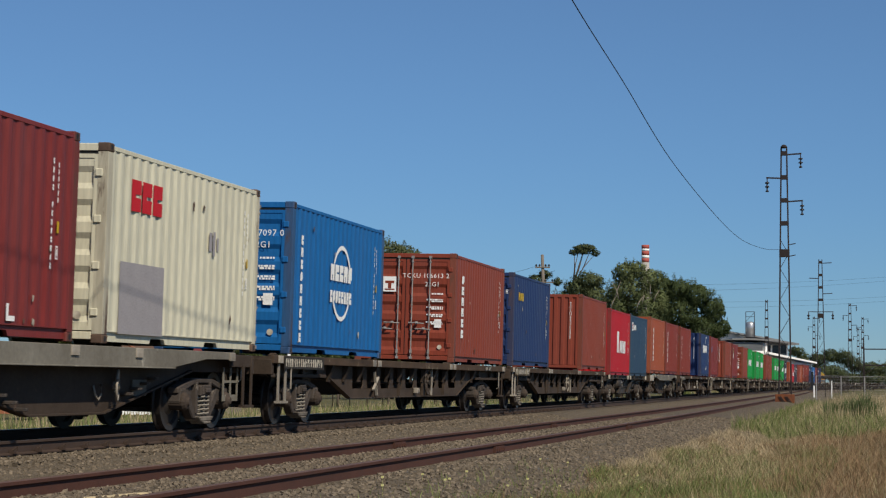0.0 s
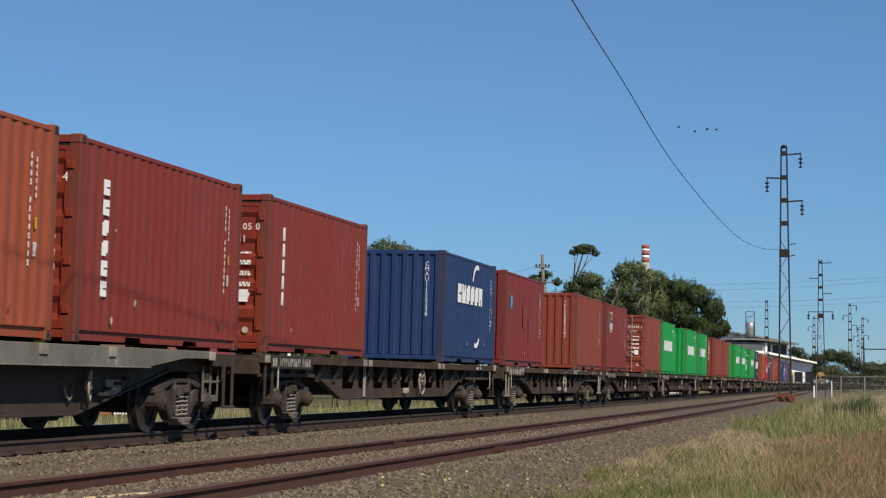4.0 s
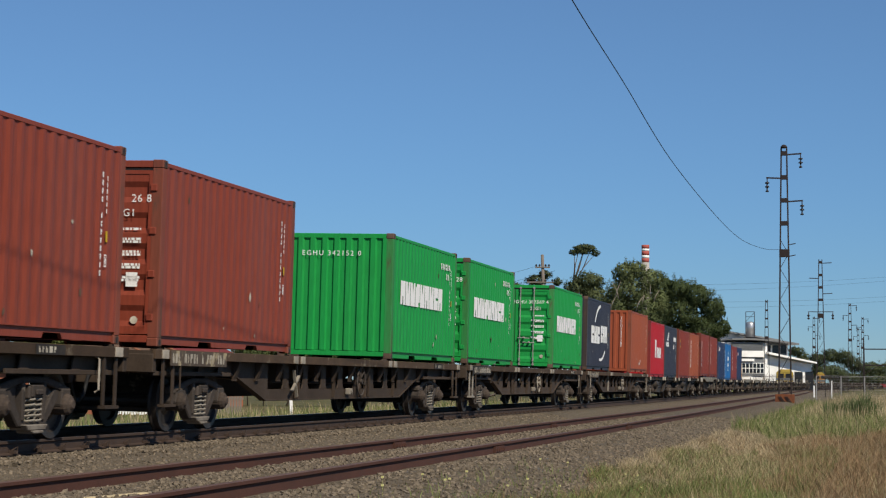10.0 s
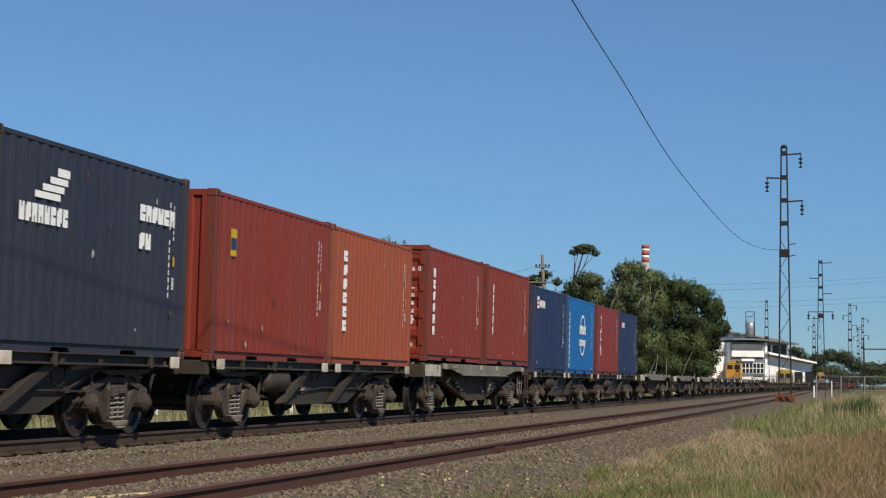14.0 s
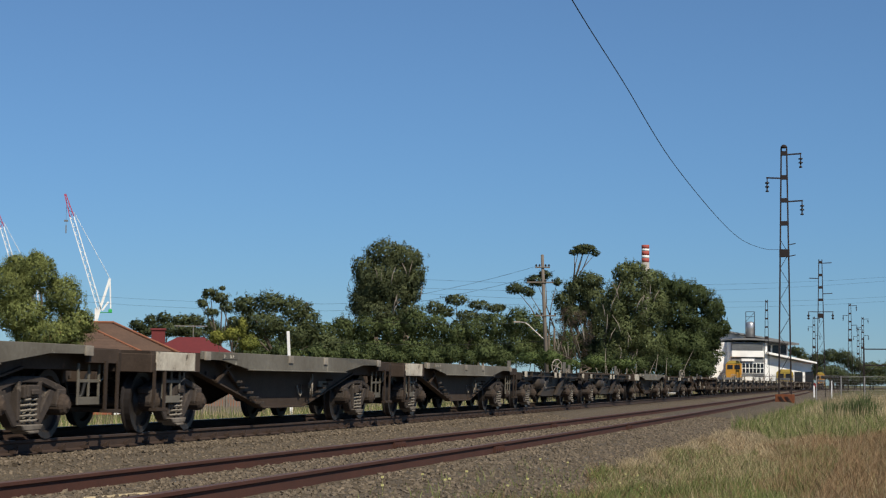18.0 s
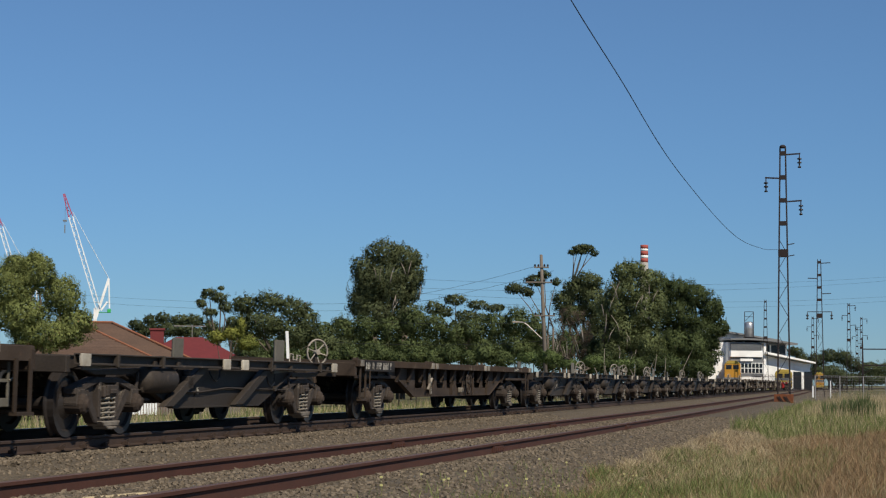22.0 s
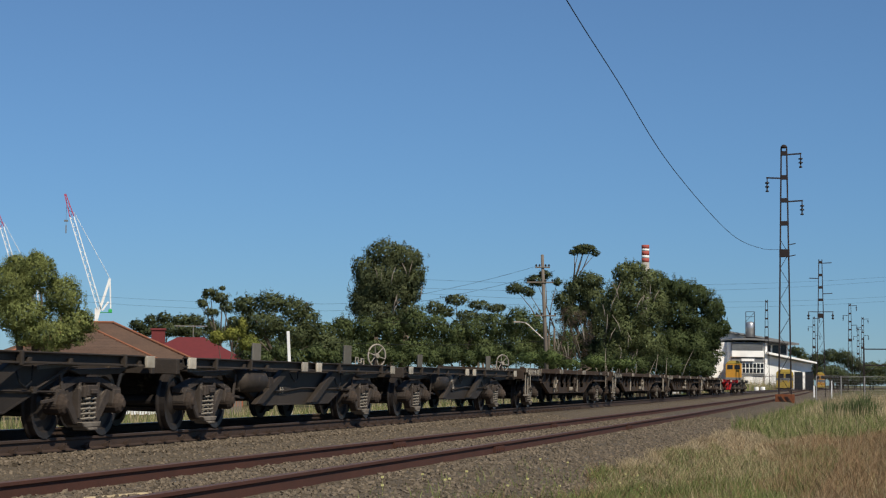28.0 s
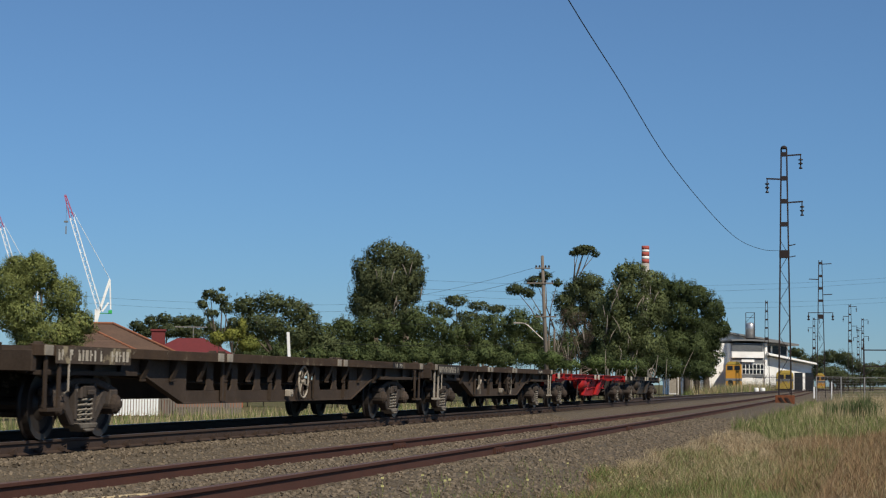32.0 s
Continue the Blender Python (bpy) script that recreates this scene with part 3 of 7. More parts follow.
    marks("number_frame", [(0.0, 0.0, 0.07, 0.016), (0.0, 0.144, 0.07, 0.16), (0.0, 0.016, 0.016, 0.144), (0.054, 0.016, 0.07, 0.144), (0.026, 0.04, 0.044, 0.12)], M_WHITE, c, on_side(2.42, 0.98))
    marks("yellow_label", [(0, 0, 0.06, 0.14)], M_YELLOW, c, on_side(2.44, 1.3))
    return c

# ---- rail wagons ----
WHEEL_R, WHEELBASE = 0.43, 1.75


def wheelset_mesh():
    m = Mesh()
    for s in (-1, 1):
        prof = [(0.10, -0.10), (0.14, -0.07), (0.20, -0.025), (0.33, -0.02), (0.355, -0.06), (0.43, -0.065), (0.425, 0.02), (0.455, 0.04), (0.455, 0.062), (0.355, 0.062), (0.33, 0.02), (0.20, 0.02), (0.13, 0.06), (0.10, 0.07)]
        m.turned([(r, h * -s) for r, h in prof], 1, (0, s * 0.82, 0), 28)
    m.turned([(0.075, -1.06), (0.085, -0.7), (0.085, 0.7), (0.075, 1.06)], 1, (0, 0, 0), 12)
    return m.made("wheelset", 0, False)


def side_frame_mesh():
    """Cast bogie side frame: an arched top member, two slanting legs to the spring seat, columns and axle boxes."""
    m = Mesh()
    m.prism([(-1.03, 0.54), (-1.04, 0.63), (-0.78, 0.69), (-0.36, 0.77), (0.36, 0.77), (0.78, 0.69), (1.04, 0.63), (1.03, 0.54), (0.72, 0.60), (0.32, 0.69), (-0.32, 0.69), (-0.72, 0.60)], 1, -0.09, 0.09)
    for s in (-1, 1):
        m.prism([(s * 0.76, 0.60), (s * 0.66, 0.44), (s * 0.36, 0.17), (0.0, 0.13), (0.0, 0.23), (s * 0.27, 0.26), (s * 0.46, 0.48), (s * 0.60, 0.62)], 1, -0.075, 0.075)
        m.prism([(s * 0.235, 0.24), (s * 0.30, 0.24), (s * 0.33, 0.72), (s * 0.235, 0.72)], 1, -0.10, 0.08)
        m.prism([(s * 0.34, 0.70), (s * 0.62, 0.62), (s * 0.50, 0.46), (s * 0.36, 0.40)], 1, -0.03, 0.03)
        m.prism([(s * 0.73, 0.42), (s * 0.76, 0.62), (s * 0.99, 0.62), (s * 1.02, 0.42), (s * 0.97, 0.36), (s * 0.96, 0.50), (s * 0.79, 0.50), (s * 0.78, 0.36)], 1, -0.11, 0.09)
    return m.made("side_frame", 0.016)


def spring_mesh():
    m = Mesh()
    pts = [(0.080 * math.cos(a), 0.080 * math.sin(a), 0.205 + 0.31 * a / (2 * math.pi * 5)) for a in np.linspace(0, 2 * math.pi * 5, 41)]
    m.tube(pts, 0.016, 5)
    return m.made("spring")


def bogie(wagon, x):
    """A three-piece bogie: two side frames with coil springs, a bolster, two wheelsets."""
    b = part("bogie", cached("bolster", lambda: Mesh().box(-0.20, 0.20, -1.10, 1.10, 0.50, 0.66).box(-0.30, 0.30, -0.4, 0.4, 0.62, 0.86)
             .box(-0.75, -0.69, -0.85, 0.85, 0.26, 0.34).box(0.69, 0.75, -0.85, 0.85, 0.26, 0.34).made("bogie", 0.02)), M_BOGIE, wagon, at=(x, 0, 0))
    frame_me, spring, ws = cached("sf", side_frame_mesh), cached("spring", spring_mesh), cached("ws", wheelset_mesh)
    for s in (-1, 1):
        part("side_frame", frame_me, M_BOGIE, b, at=(0, s * 0.97, 0))
    box_me = cached("axle_box", lambda: Mesh().turned([(0.0, -0.21), (0.05, -0.21), (0.075, -0.185), (0.11, -0.17), (0.135, -0.13), (0.135, 0.10)], 1, (0, 0, 0), 14).made("axle_box", 0, False))
    seat_me = cached("spring_seat", lambda: Mesh().prism([(-0.30, 0.20), (-0.22, 0.13), (0.22, 0.13), (0.30, 0.20)], 1, -0.15, 0.10).prism([(-0.12, 0.09), (0.12, 0.09), (0.16, 0.13), (-0.16, 0.13)], 1, -0.17, 0.06).made("spring_seat", 0.012))
    end_me = cached("bolster_end", lambda: Mesh().box(-0.16, 0.16, -0.13, 0.08, 0.52, 0.67).box(-0.10, 0.10, -0.16, -0.13, 0.55, 0.62).made("bolster_end", 0.016))
    for s in (-1, 1):
        part("spring_seat", seat_me, M_DUSTY, b, "pale dusty spring seat", at=pose(0, s * 0.97, 0, 0, 0, 0 if s < 0 else 180))
        part("bolster_end", end_me, M_BOGIE, b, at=pose(0, s * 0.99, 0, 0, 0, 0 if s < 0 else 180))
        for dx in (-WHEELBASE / 2, WHEELBASE / 2):
            part("axle_box", box_me, M_AXLEBOX, b, "rust-brown axle box", at=pose(dx, s * 0.97, 0.43, 0, 0, 0 if s < 0 else 180))
    for dx in (-0.145, 0.025):
        part("spring", spring, M_SPRING, b, "pale coil spring", at=(dx + 0.06, -1.03, 0))
    for dx in (-WHEELBASE / 2, WHEELBASE / 2):
        part("wheelset", ws, M_WHEEL, b, "steel wheels on an axle", at=(dx, 0, WHEEL_R))
    shoe = cached("shoe", lambda: Mesh().prism([(-0.04, 0.26), (0.05, 0.24), (0.09, 0.40), (0.07, 0.58), (-0.02, 0.58), (0.02, 0.40)], 1, -0.06, 0.06).made("brake_shoe", 0.01))
    for dx in (-0.44, 0.40):
        part("brake_shoe", shoe, M_BOGIE, b, at=(dx, -0.80, 0))
    return b


def end_beam_mesh():
    return Mesh().box(-0.06, 0.06, -1.24, 1.24, 0.84, 1.10).box(-0.03, 0.09, -0.45, 0.45, 0.68, 1.0).made("end_beam", 0.012)


def pad_mesh():
    return Mesh().box(-0.11, 0.11, -0.014, 0.014, -0.062, 0.062).made("lock_pad", 0.004)


def coupler(wagon, x, s):
    m = cached(("coupler", s), lambda: Mesh().box(-0.1, 0.1, -0.09, 0.09, 0.72, 0.92).box(s * 0.05, s * 0.62, -0.07, 0.07, 0.75, 0.90)
               .prism([(s * 0.45, 0.70), (s * 0.80, 0.68), (s * 0.84, 0.94), (s * 0.45, 0.95)], 1, -0.16, 0.12).made("coupler", 0.02))
    part("coupler", m, M_BOGIE, wagon, at=(x, 0, 0))
    h = cached(("hose", s), lambda: Mesh().tube([(0, -0.35, 0.85), (s * 0.2, -0.36, 0.78), (s * 0.34, -0.36, 0.52), (s * 0.46, -0.34, 0.42)], 0.028, 6).made("brake_hose", 0, True))
    part("brake_hose", h, M_BLACK, wagon, at=(x, 0, 0))


def handwheel(wagon, r, material, at, label="spoked brake handwheel"):
    """A brake wheel: a round rim on a hub, with six spokes."""
    m = Mesh().tube([(r * math.cos(a), 0, r * math.sin(a)) for a in np.linspace(0, 2 * math.pi, 25)[:-1]], 0.018, 6, True)
    w = part("handwheel", cached(("wheel_rim", r), lambda: m.made("handwheel", 0, True)), material, wagon, label, at=at)
    part("hub", cached("wheel_hub", lambda: Mesh().turned([(0.05, -0.03), (0.05, 0.06)], 1, (0, 0, 0), 8).made("hub")), material, w)
    spoke = cached(("wheel_spoke", r), lambda: Mesh().tube([(0.04, 0.03, 0), (r, 0, 0)], 0.012, 5).made("spoke"))
    for k in range(6):
        part("spoke", spoke, material, w, at=pose(0, 0, 0, 0, 60 * k + 15, 0))
    return w


def step_mesh():
    """Shunter's step: a hanging frame of flat bar with a tread."""
    m = Mesh()
    for dx in (-0.19, 0.19):
        m.box(dx - 0.035, dx + 0.035, -0.012, 0.012, -0.62, 0.0)
    m.box(-0.22, 0.22, -0.05, 0.05, -0.66, -0.62)
    return m.made("step")


def panel(wagon, x, y, z, w, h, seed, material=None):
    """Number panel: a pale patch of sill with plain dark or pale bars for its characters."""
    r = random.Random(seed)
    m = Mesh().box(-w / 2, w / 2, -0.004, 0.004, 0, h)
    p = part("number_panel", m.made("number_panel"), material or M_FRAME, wagon, at=(x, y, z))
    rects, u = [], -w / 2 + 0.06
    while u < w / 2 - 0.14:
        q = r.choice((0.05, 0.07, 0.09))
        if r.random() < 0.85:
            rects.append((u, h * 0.18, u + q * 0.5, h * 0.82))
            rects.append((u + q * 0.5, h * r.choice((0.18, 0.5)), u + q, h * r.choice((0.62, 0.82))))
        u += q + 0.045
    tagged(marks("number_row", rects, M_PLATE, p, pose(0, -0.008, 0) @ SIDE_TEXT), kind="stuff")
    return p


def flat_wagon(length, label, seed=0, hand=True, tone=None, bars=True, inset=2.35):
    """Long flat wagon with a fish-belly girder under a planked steel deck."""
    r = random.Random(seed)
    tone = tone or M_FRAME
    w = tagged(new("flat_wagon"), label, "rail wagon", "wagons of the freight train")
    h = length / 2
    part("deck", cached(("fdeck", length), lambda: Mesh().box(-h, h, -1.22, 1.22, 1.06, 1.145).made("deck")), tone, w)
    sill = cached(("fsill", length), lambda: Mesh().prism([(-0.025, 1.03), (0.07, 1.03), (0.07, 1.045), (0.025, 1.045), (0.025, 1.15), (0.07, 1.15), (0.07, 1.165), (-0.025, 1.165)], 0, -h, h).made("side_sill", 0.006))
    part("side_sill", sill, M_SILL if tone is M_FRAME else tone, w, at=(0, -1.245, 0))
    part("side_sill", sill, tone, w, at=pose(0, 1.245, 0, 0, 0, 180))
    a, b = h - 5.3, h - 3.7
    def girder():
        m = Mesh()
        for s in (-1, 1):
            m.prism([(s * (h - 0.1), 1.06), (s * (h - 0.1), 0.83), (s * b, 0.83), (s * a, 0.42), (s * (a - 0.12), 0.42), (s * (a - 0.12), 1.06)], 1, -0.012, 0.012)
        m.box(-a + 0.12, a - 0.12, -0.012, 0.012, 0.42, 0.60)
        k = max(2, int(2 * a / 1.0))
        for i in range(1, k):
            x = -a + 2 * a * i / k
            m.prism([(x - 0.22, 0.60), (x + 0.22, 0.60), (x + 0.14, 0.68), (x + 0.14, 1.06), (x - 0.14, 1.06), (x - 0.14, 0.68)], 1, -0.012, 0.012)
        for p, q in (((-h + 0.1, 0.83), (-b, 0.83)), ((-b, 0.83), (-a, 0.42)), ((-a, 0.42), (a, 0.42)), ((a, 0.42), (b, 0.83)), ((b, 0.83), (h - 0.1, 0.83))):
            m.bar((p[0], 0.02, p[1]), (q[0], 0.02, q[1]), 0.11, 0.025, (0, 0, 1))
        return m.made("girder", 0.004)
    g = cached(("girder", length), girder)
    part("girder", g, tone, w, at=(0, -1.08, 0))
    part("girder", cached(("back_girder", length), lambda: Mesh().prism([(-h + 0.1, 1.06), (h - 0.1, 1.06), (h - 0.1, 0.83), (b, 0.83), (a, 0.42), (-a, 0.42), (-b, 0.83), (-h + 0.1, 0.83)], 1, -0.012, 0.012).made("girder")), tone, w, at=(0, 0.5, 0))
    br = cached("bracket", lambda: Mesh().prism([(-1.215, 1.04), (-1.215, 1.0), (-1.12, 0.76), (-1.095, 0.76), (-1.095, 1.04)], 0, -0.07, 0.07).box(-0.09, 0.09, -1.13, -1.095, 0.73, 0.76).made("bracket", 0.004))
    st = cached("stiffener", lambda: Mesh().box(-0.02, 0.02, -1.15, -1.095, 0.44, 0.72).made("stiffener"))
    n = int(2 * b / 1.02)
    for i in range(n + 1):
        x = -b + 2 * b * i / n
        part("bracket", br, tone, w, at=(x, 0, 0))
        if abs(x) < a - 0.05 and i % 2:
            part("stiffener", st, tone, w, at=(x, 0, 0))
    ends = cached("endbeam", end_beam_mesh)
    for s in (-1, 1):
        part("end_beam", ends, tone, w, at=pose(s * (h - 0.05), 0, 0, 0, 0, 0 if s > 0 else 180))
        coupler(w, s * (h - 0.05), s)
        bogie(w, s * (h - inset))
        part("step", cached("step", step_mesh), M_PALE if r.random() < 0.5 else tone, w, "shunter's step", at=(s * (h - 0.55), -1.24, 1.03))
        part("hand_grip", cached("grip", lambda: Mesh().tube([(0, 0, 0), (0, -0.05, 0.03), (0, -0.05, 0.42), (0, 0, 0.45)], 0.014, 6).made("hand_grip")), M_PALE if r.random() < 0.6 else tone, w, at=(s * (h - 0.95), -1.22, 0.58))
        part("head_beam", cached(("headbeam", s), lambda: Mesh().box(-1.6, 1.6, -0.02, 0.02, 0.80, 0.86).box(-1.6, 1.6, -0.02, 0.07, 0.80, 0.81).made("head_beam", 0.004)), tone, w, at=(s * (h - 1.75), -1.16, 0))
        for dx in (-1.1, 0.35, 1.2):
            part("gusset", cached("hgusset", lambda: Mesh().prism([(-0.13, 0.86), (0.13, 0.86), (0.08, 1.04), (-0.08, 1.04)], 1, -0.008, 0.008).made("gusset")), tone, w, at=(s * (h - 1.75) + dx, -1.15, 0))
    pads = cached("pad", pad_mesh)
    lock = cached("lock", lambda: Mesh().box(-0.09, 0.09, -0.06, 0.06, 0.0, 0.03).prism([(-0.04, 0.03), (0.04, 0.03), (0.03, 0.055), (-0.03, 0.055)], 1, -0.05, 0.05).made("twist_lock", 0.004))
    for x in (-h + 0.35, -h + 6.35, -h + 6.75, h - 6.75, h - 6.35, h - 0.35):
        part("lock_pad", pads, M_PALE, w, "pale painted lock pad", at=(x, -1.276, 1.098))
        part("twist_lock", lock, tone, w, at=(x, -1.14, 1.145))
    if bars:
        panel(w, -h + 1.7, -1.278, 0.945, 2.3, 0.21, seed + 5, M_PANEL if seed % 2 else M_SCUFFED)
        panel(w, h - 2.4, -1.278, 1.035, 0.8, 0.12, seed + 9, M_PANEL)
    hw = handwheel(w, 0.27, M_PALE if hand else M_BOGIE, pose(0.9 + 0.8 * r.random(), -1.19, 0.74))
    part("bracket", cached("hwb", lambda: Mesh().box(-0.03, 0.03, 0.0, 0.05, -0.3, 0.33).made("wheel_bracket")), tone, hw)
    if not hand:
        m = Mesh()
        for k in range(4):
            q = 0.5 + math.pi / 2 * k
            m.bar((0, 0, 0), (0.22 * math.cos(q), 0, 0.26 * math.sin(q)), 0.045, 0.03)
        part("brake_lever", m.made("brake_lever"), M_PALE, w, "four-armed brake lever", at=(-h * 0.32, -1.19, 0.70))
    res = cached("reservoir", lambda: Mesh().turned([(0.0, -0.55), (0.16, -0.52), (0.19, -0.46), (0.19, 0.46), (0.16, 0.52), (0.0, 0.55)], 0, (0, 0, 0), 14).made("air_reservoir", 0, True))
    part("air_reservoir", res, M_BOGIE, w, at=(0.9, -0.45, 0.62))
    pipe = cached(("pipe", length), lambda: Mesh().tube([(-h + 0.2, -0.66, 0.86), (-2, -0.66, 0.7), (2, -0.66, 0.7), (h - 0.2, -0.66, 0.86)], 0.022, 6).made("brake_pipe"))
    part("brake_pipe", pipe, tone, w)
    for x in (-2.9, 1.9):
        part("support_post", cached("spost", lambda: Mesh().box(-0.04, 0.04, -0.02, 0.02, 0.44, 1.03).made("support_post", 0.004)), M_PALE if r.random() < 0.35 else tone, w, at=(x, -1.13, 0))
    part("valve_box", cached("vbox", lambda: Mesh().box(-0.09, 0.09, -0.05, 0.05, -0.06, 0.06).box(-0.04, 0.04, -0.07, -0.05, -0.03, 0.03).made("valve_box", 0.01)), M_PALE, w, at=(0.4, -1.15, 0.55))
    return w


def belly_wagon(length, label, seed=0, rear=1.75):
    """Shorter wagon with deep grey side plates over a hopper-like belly."""
    r = random.Random(seed)
    w = tagged(new("skeletal_wagon"), label, "rail wagon", "wagons of the freight train")
    h = length / 2
    part("deck", cached(("bdeck", length), lambda: Mesh().box(-h, h, -1.20, 1.20, 1.06, 1.14).made("deck")), M_FRAME, w)
    plate = cached(("bplate", length), lambda: Mesh().prism([(-h + 1.9, 1.17), (h - 1.0, 1.17), (h - 1.0, 1.06), (h - 2.2, 1.05), (h - 3.6, 0.91), (-h + 4.1, 0.91), (-h + 2.8, 1.04), (-h + 1.9, 1.05)], 1, -0.02, 0.02)
                   .bar((-h + 4.0, -0.03, 0.91), (h - 3.6, -0.03, 0.91), 0.12, 0.02).made("side_plate", 0.005))
    part("side_plate", plate, M_FRAMEG, w, "faded grey painted side plate", at=(0, -1.24, 0))
    part("side_plate", plate, M_FRAMEG, w, at=(0, 1.24, 0))
    part("end_sill", cached("sill_a", lambda: Mesh().box(0, 1.9, -0.03, 0.03, 0.86, 1.13).made("end_sill", 0.006)), M_FRAME, w, at=(-h, -1.2, 0))
    part("end_sill", cached("sill_b", lambda: Mesh().box(-1.0, 0, -0.03, 0.03, 0.95, 1.13).made("end_sill", 0.006)), M_FRAME, w, at=(h, -1.2, 0))
    a, b = 1.1, 4.3
    def belly():
        m = Mesh().prism([(-b, 1.04), (b, 1.04), (b, 0.88), (a, 0.30), (-a, 0.30), (-b, 0.88)], 1, -0.015, 0.015)
        for p, q in (((-b, 0.88), (-a, 0.30)), ((-a, 0.30), (a, 0.30)), ((a, 0.30), (b, 0.88))):
            m.bar((p[0], 0.01, p[1]), (q[0], 0.01, q[1]), 0.14, 0.03)
        m.box(-h + 0.1, -b, -0.015, 0.015, 0.86, 1.06).box(b, h - 0.1, -0.015, 0.015, 0.86, 1.06)
        return m.made("belly_girder", 0.004)
    g = cached(("belly", length), belly)
    part("belly_girder", g, M_FRAME, w, at=(0, -1.0, 0))
    part("belly_girder", g, M_FRAME, w, at=(0, 0.72, 0))
    strut = cached("bstrut", lambda: Mesh().bar((-3.4, -1.15, 1.02), (-2.2, -1.0, 0.60), 0.05).bar((-3.6, -1.12, 0.72), (-2.9, -1.12, 1.0), 0.04).made("strut"))
    part("strut", strut, M_FRAME, w)
    rung = cached("rung", lambda: Mesh().box(-0.075, 0.075, -0.065, 0.065, -0.02, 0.02).made("rung", 0.004))
    for i in range(5):
        part("rung", rung, M_BOGIE, w, at=(-2.52 + i * 0.28, -1.08, 0.72 - i * 0.085))
    for i in range(4):
        part("rung", rung, M_BOGIE, w, at=(1.78 + i * 0.3, -1.08, 0.55 + i * 0.07))
    handwheel(w, 0.2, M_PALE, pose(1.35, -1.12, 0.66, 0, 0, 20))
    guard = cached("guard", lambda: Mesh().box(-0.25, 0.25, -0.01, 0.01, -0.10, 0.12).made("gusset_plate"))
    part("gusset_plate", guard, M_PALE if r.random() < 0.5 else M_FRAMEG, w, at=(2.3, -1.03, 0.62))
    ends = cached("endbeam", end_beam_mesh)
    for s in (-1, 1):
        part("end_beam", ends, M_FRAME, w, at=pose(s * (h - 0.05), 0, 0, 0, 0, 0 if s > 0 else 180))
        coupler(w, s * (h - 0.05), s)
        bogie(w, s * (h - (rear if s > 0 else 1.42)))
        part("step", cached("step", step_mesh), M_FRAME, w, "shunter's step", at=(s * (h - 0.30), -1.24, 0.98))
    for x in (-h + 1.05, h - 0.75):
        fr = part("step_cage", cached("cage", lambda: Mesh().box(-0.34, 0.34, -0.012, 0.012, 0.42, 0.52).box(-0.34, -0.29, -0.012, 0.012, 0.52, 0.94).box(0.29, 0.34, -0.012, 0.012, 0.52, 0.94).box(-0.02, 0.02, -0.012, 0.012, 0.52, 0.94)
             .box(-0.29, 0.29, -0.01, 0.01, 0.70, 0.74).made("step_cage", 0.004)), M_FRAMEG, w, "grey step cage with a rail", at=(x, -1.12, 0))
        part("hand_grip", cached("cgrip", lambda: Mesh().tube([(0.3, -0.02, 0.72), (0.36, -0.05, 0.76), (0.36, -0.05, 0.98)], 0.014, 6).made("hand_grip")), M_PALE, fr, "pale hand grip")
    part("hose", cached("bhose", lambda: Mesh().tube([(0, 0, 0.0), (0.03, -0.02, -0.12), (0.12, -0.02, -0.19), (0.21, -0.02, -0.12), (0.24, 0, 0.02)], 0.014, 6).made("hose", 0, True)), M_PALE, w, "pale looped hose", at=(0.75, -1.04, 0.66))
    for k in range(3):
        part("shackle", cached("shackle", lambda: Mesh().box(-0.05, 0.05, -0.03, 0.03, -0.05, 0.05).made("shackle", 0.01)), M_BOGIE, w, at=(-h + 2.3 + 0.42 * k, -1.02, 0.90 - 0.07 * k))
    part("white_plate", cached("wplate", lambda: Mesh().box(-0.74, 0.74, -0.012, 0.012, -0.13, 0.13).made("white_plate", 0.006)), M_PLATE, w, "scuffed white number plate", at=(-h + 0.88, -1.245, 1.0))
    panel(w, -h + 3.1, -1.264, 1.065, 0.7, 0.085, seed, M_FRAMEG)
    pads = cached("pad", pad_mesh)
    for x in (-h + 2.1, -0.35, 1.7, h - 1.1):
        part("lock_pad", pads, M_PALE, w, "pale painted lock pad", at=(x, -1.268, 1.10))
    return w


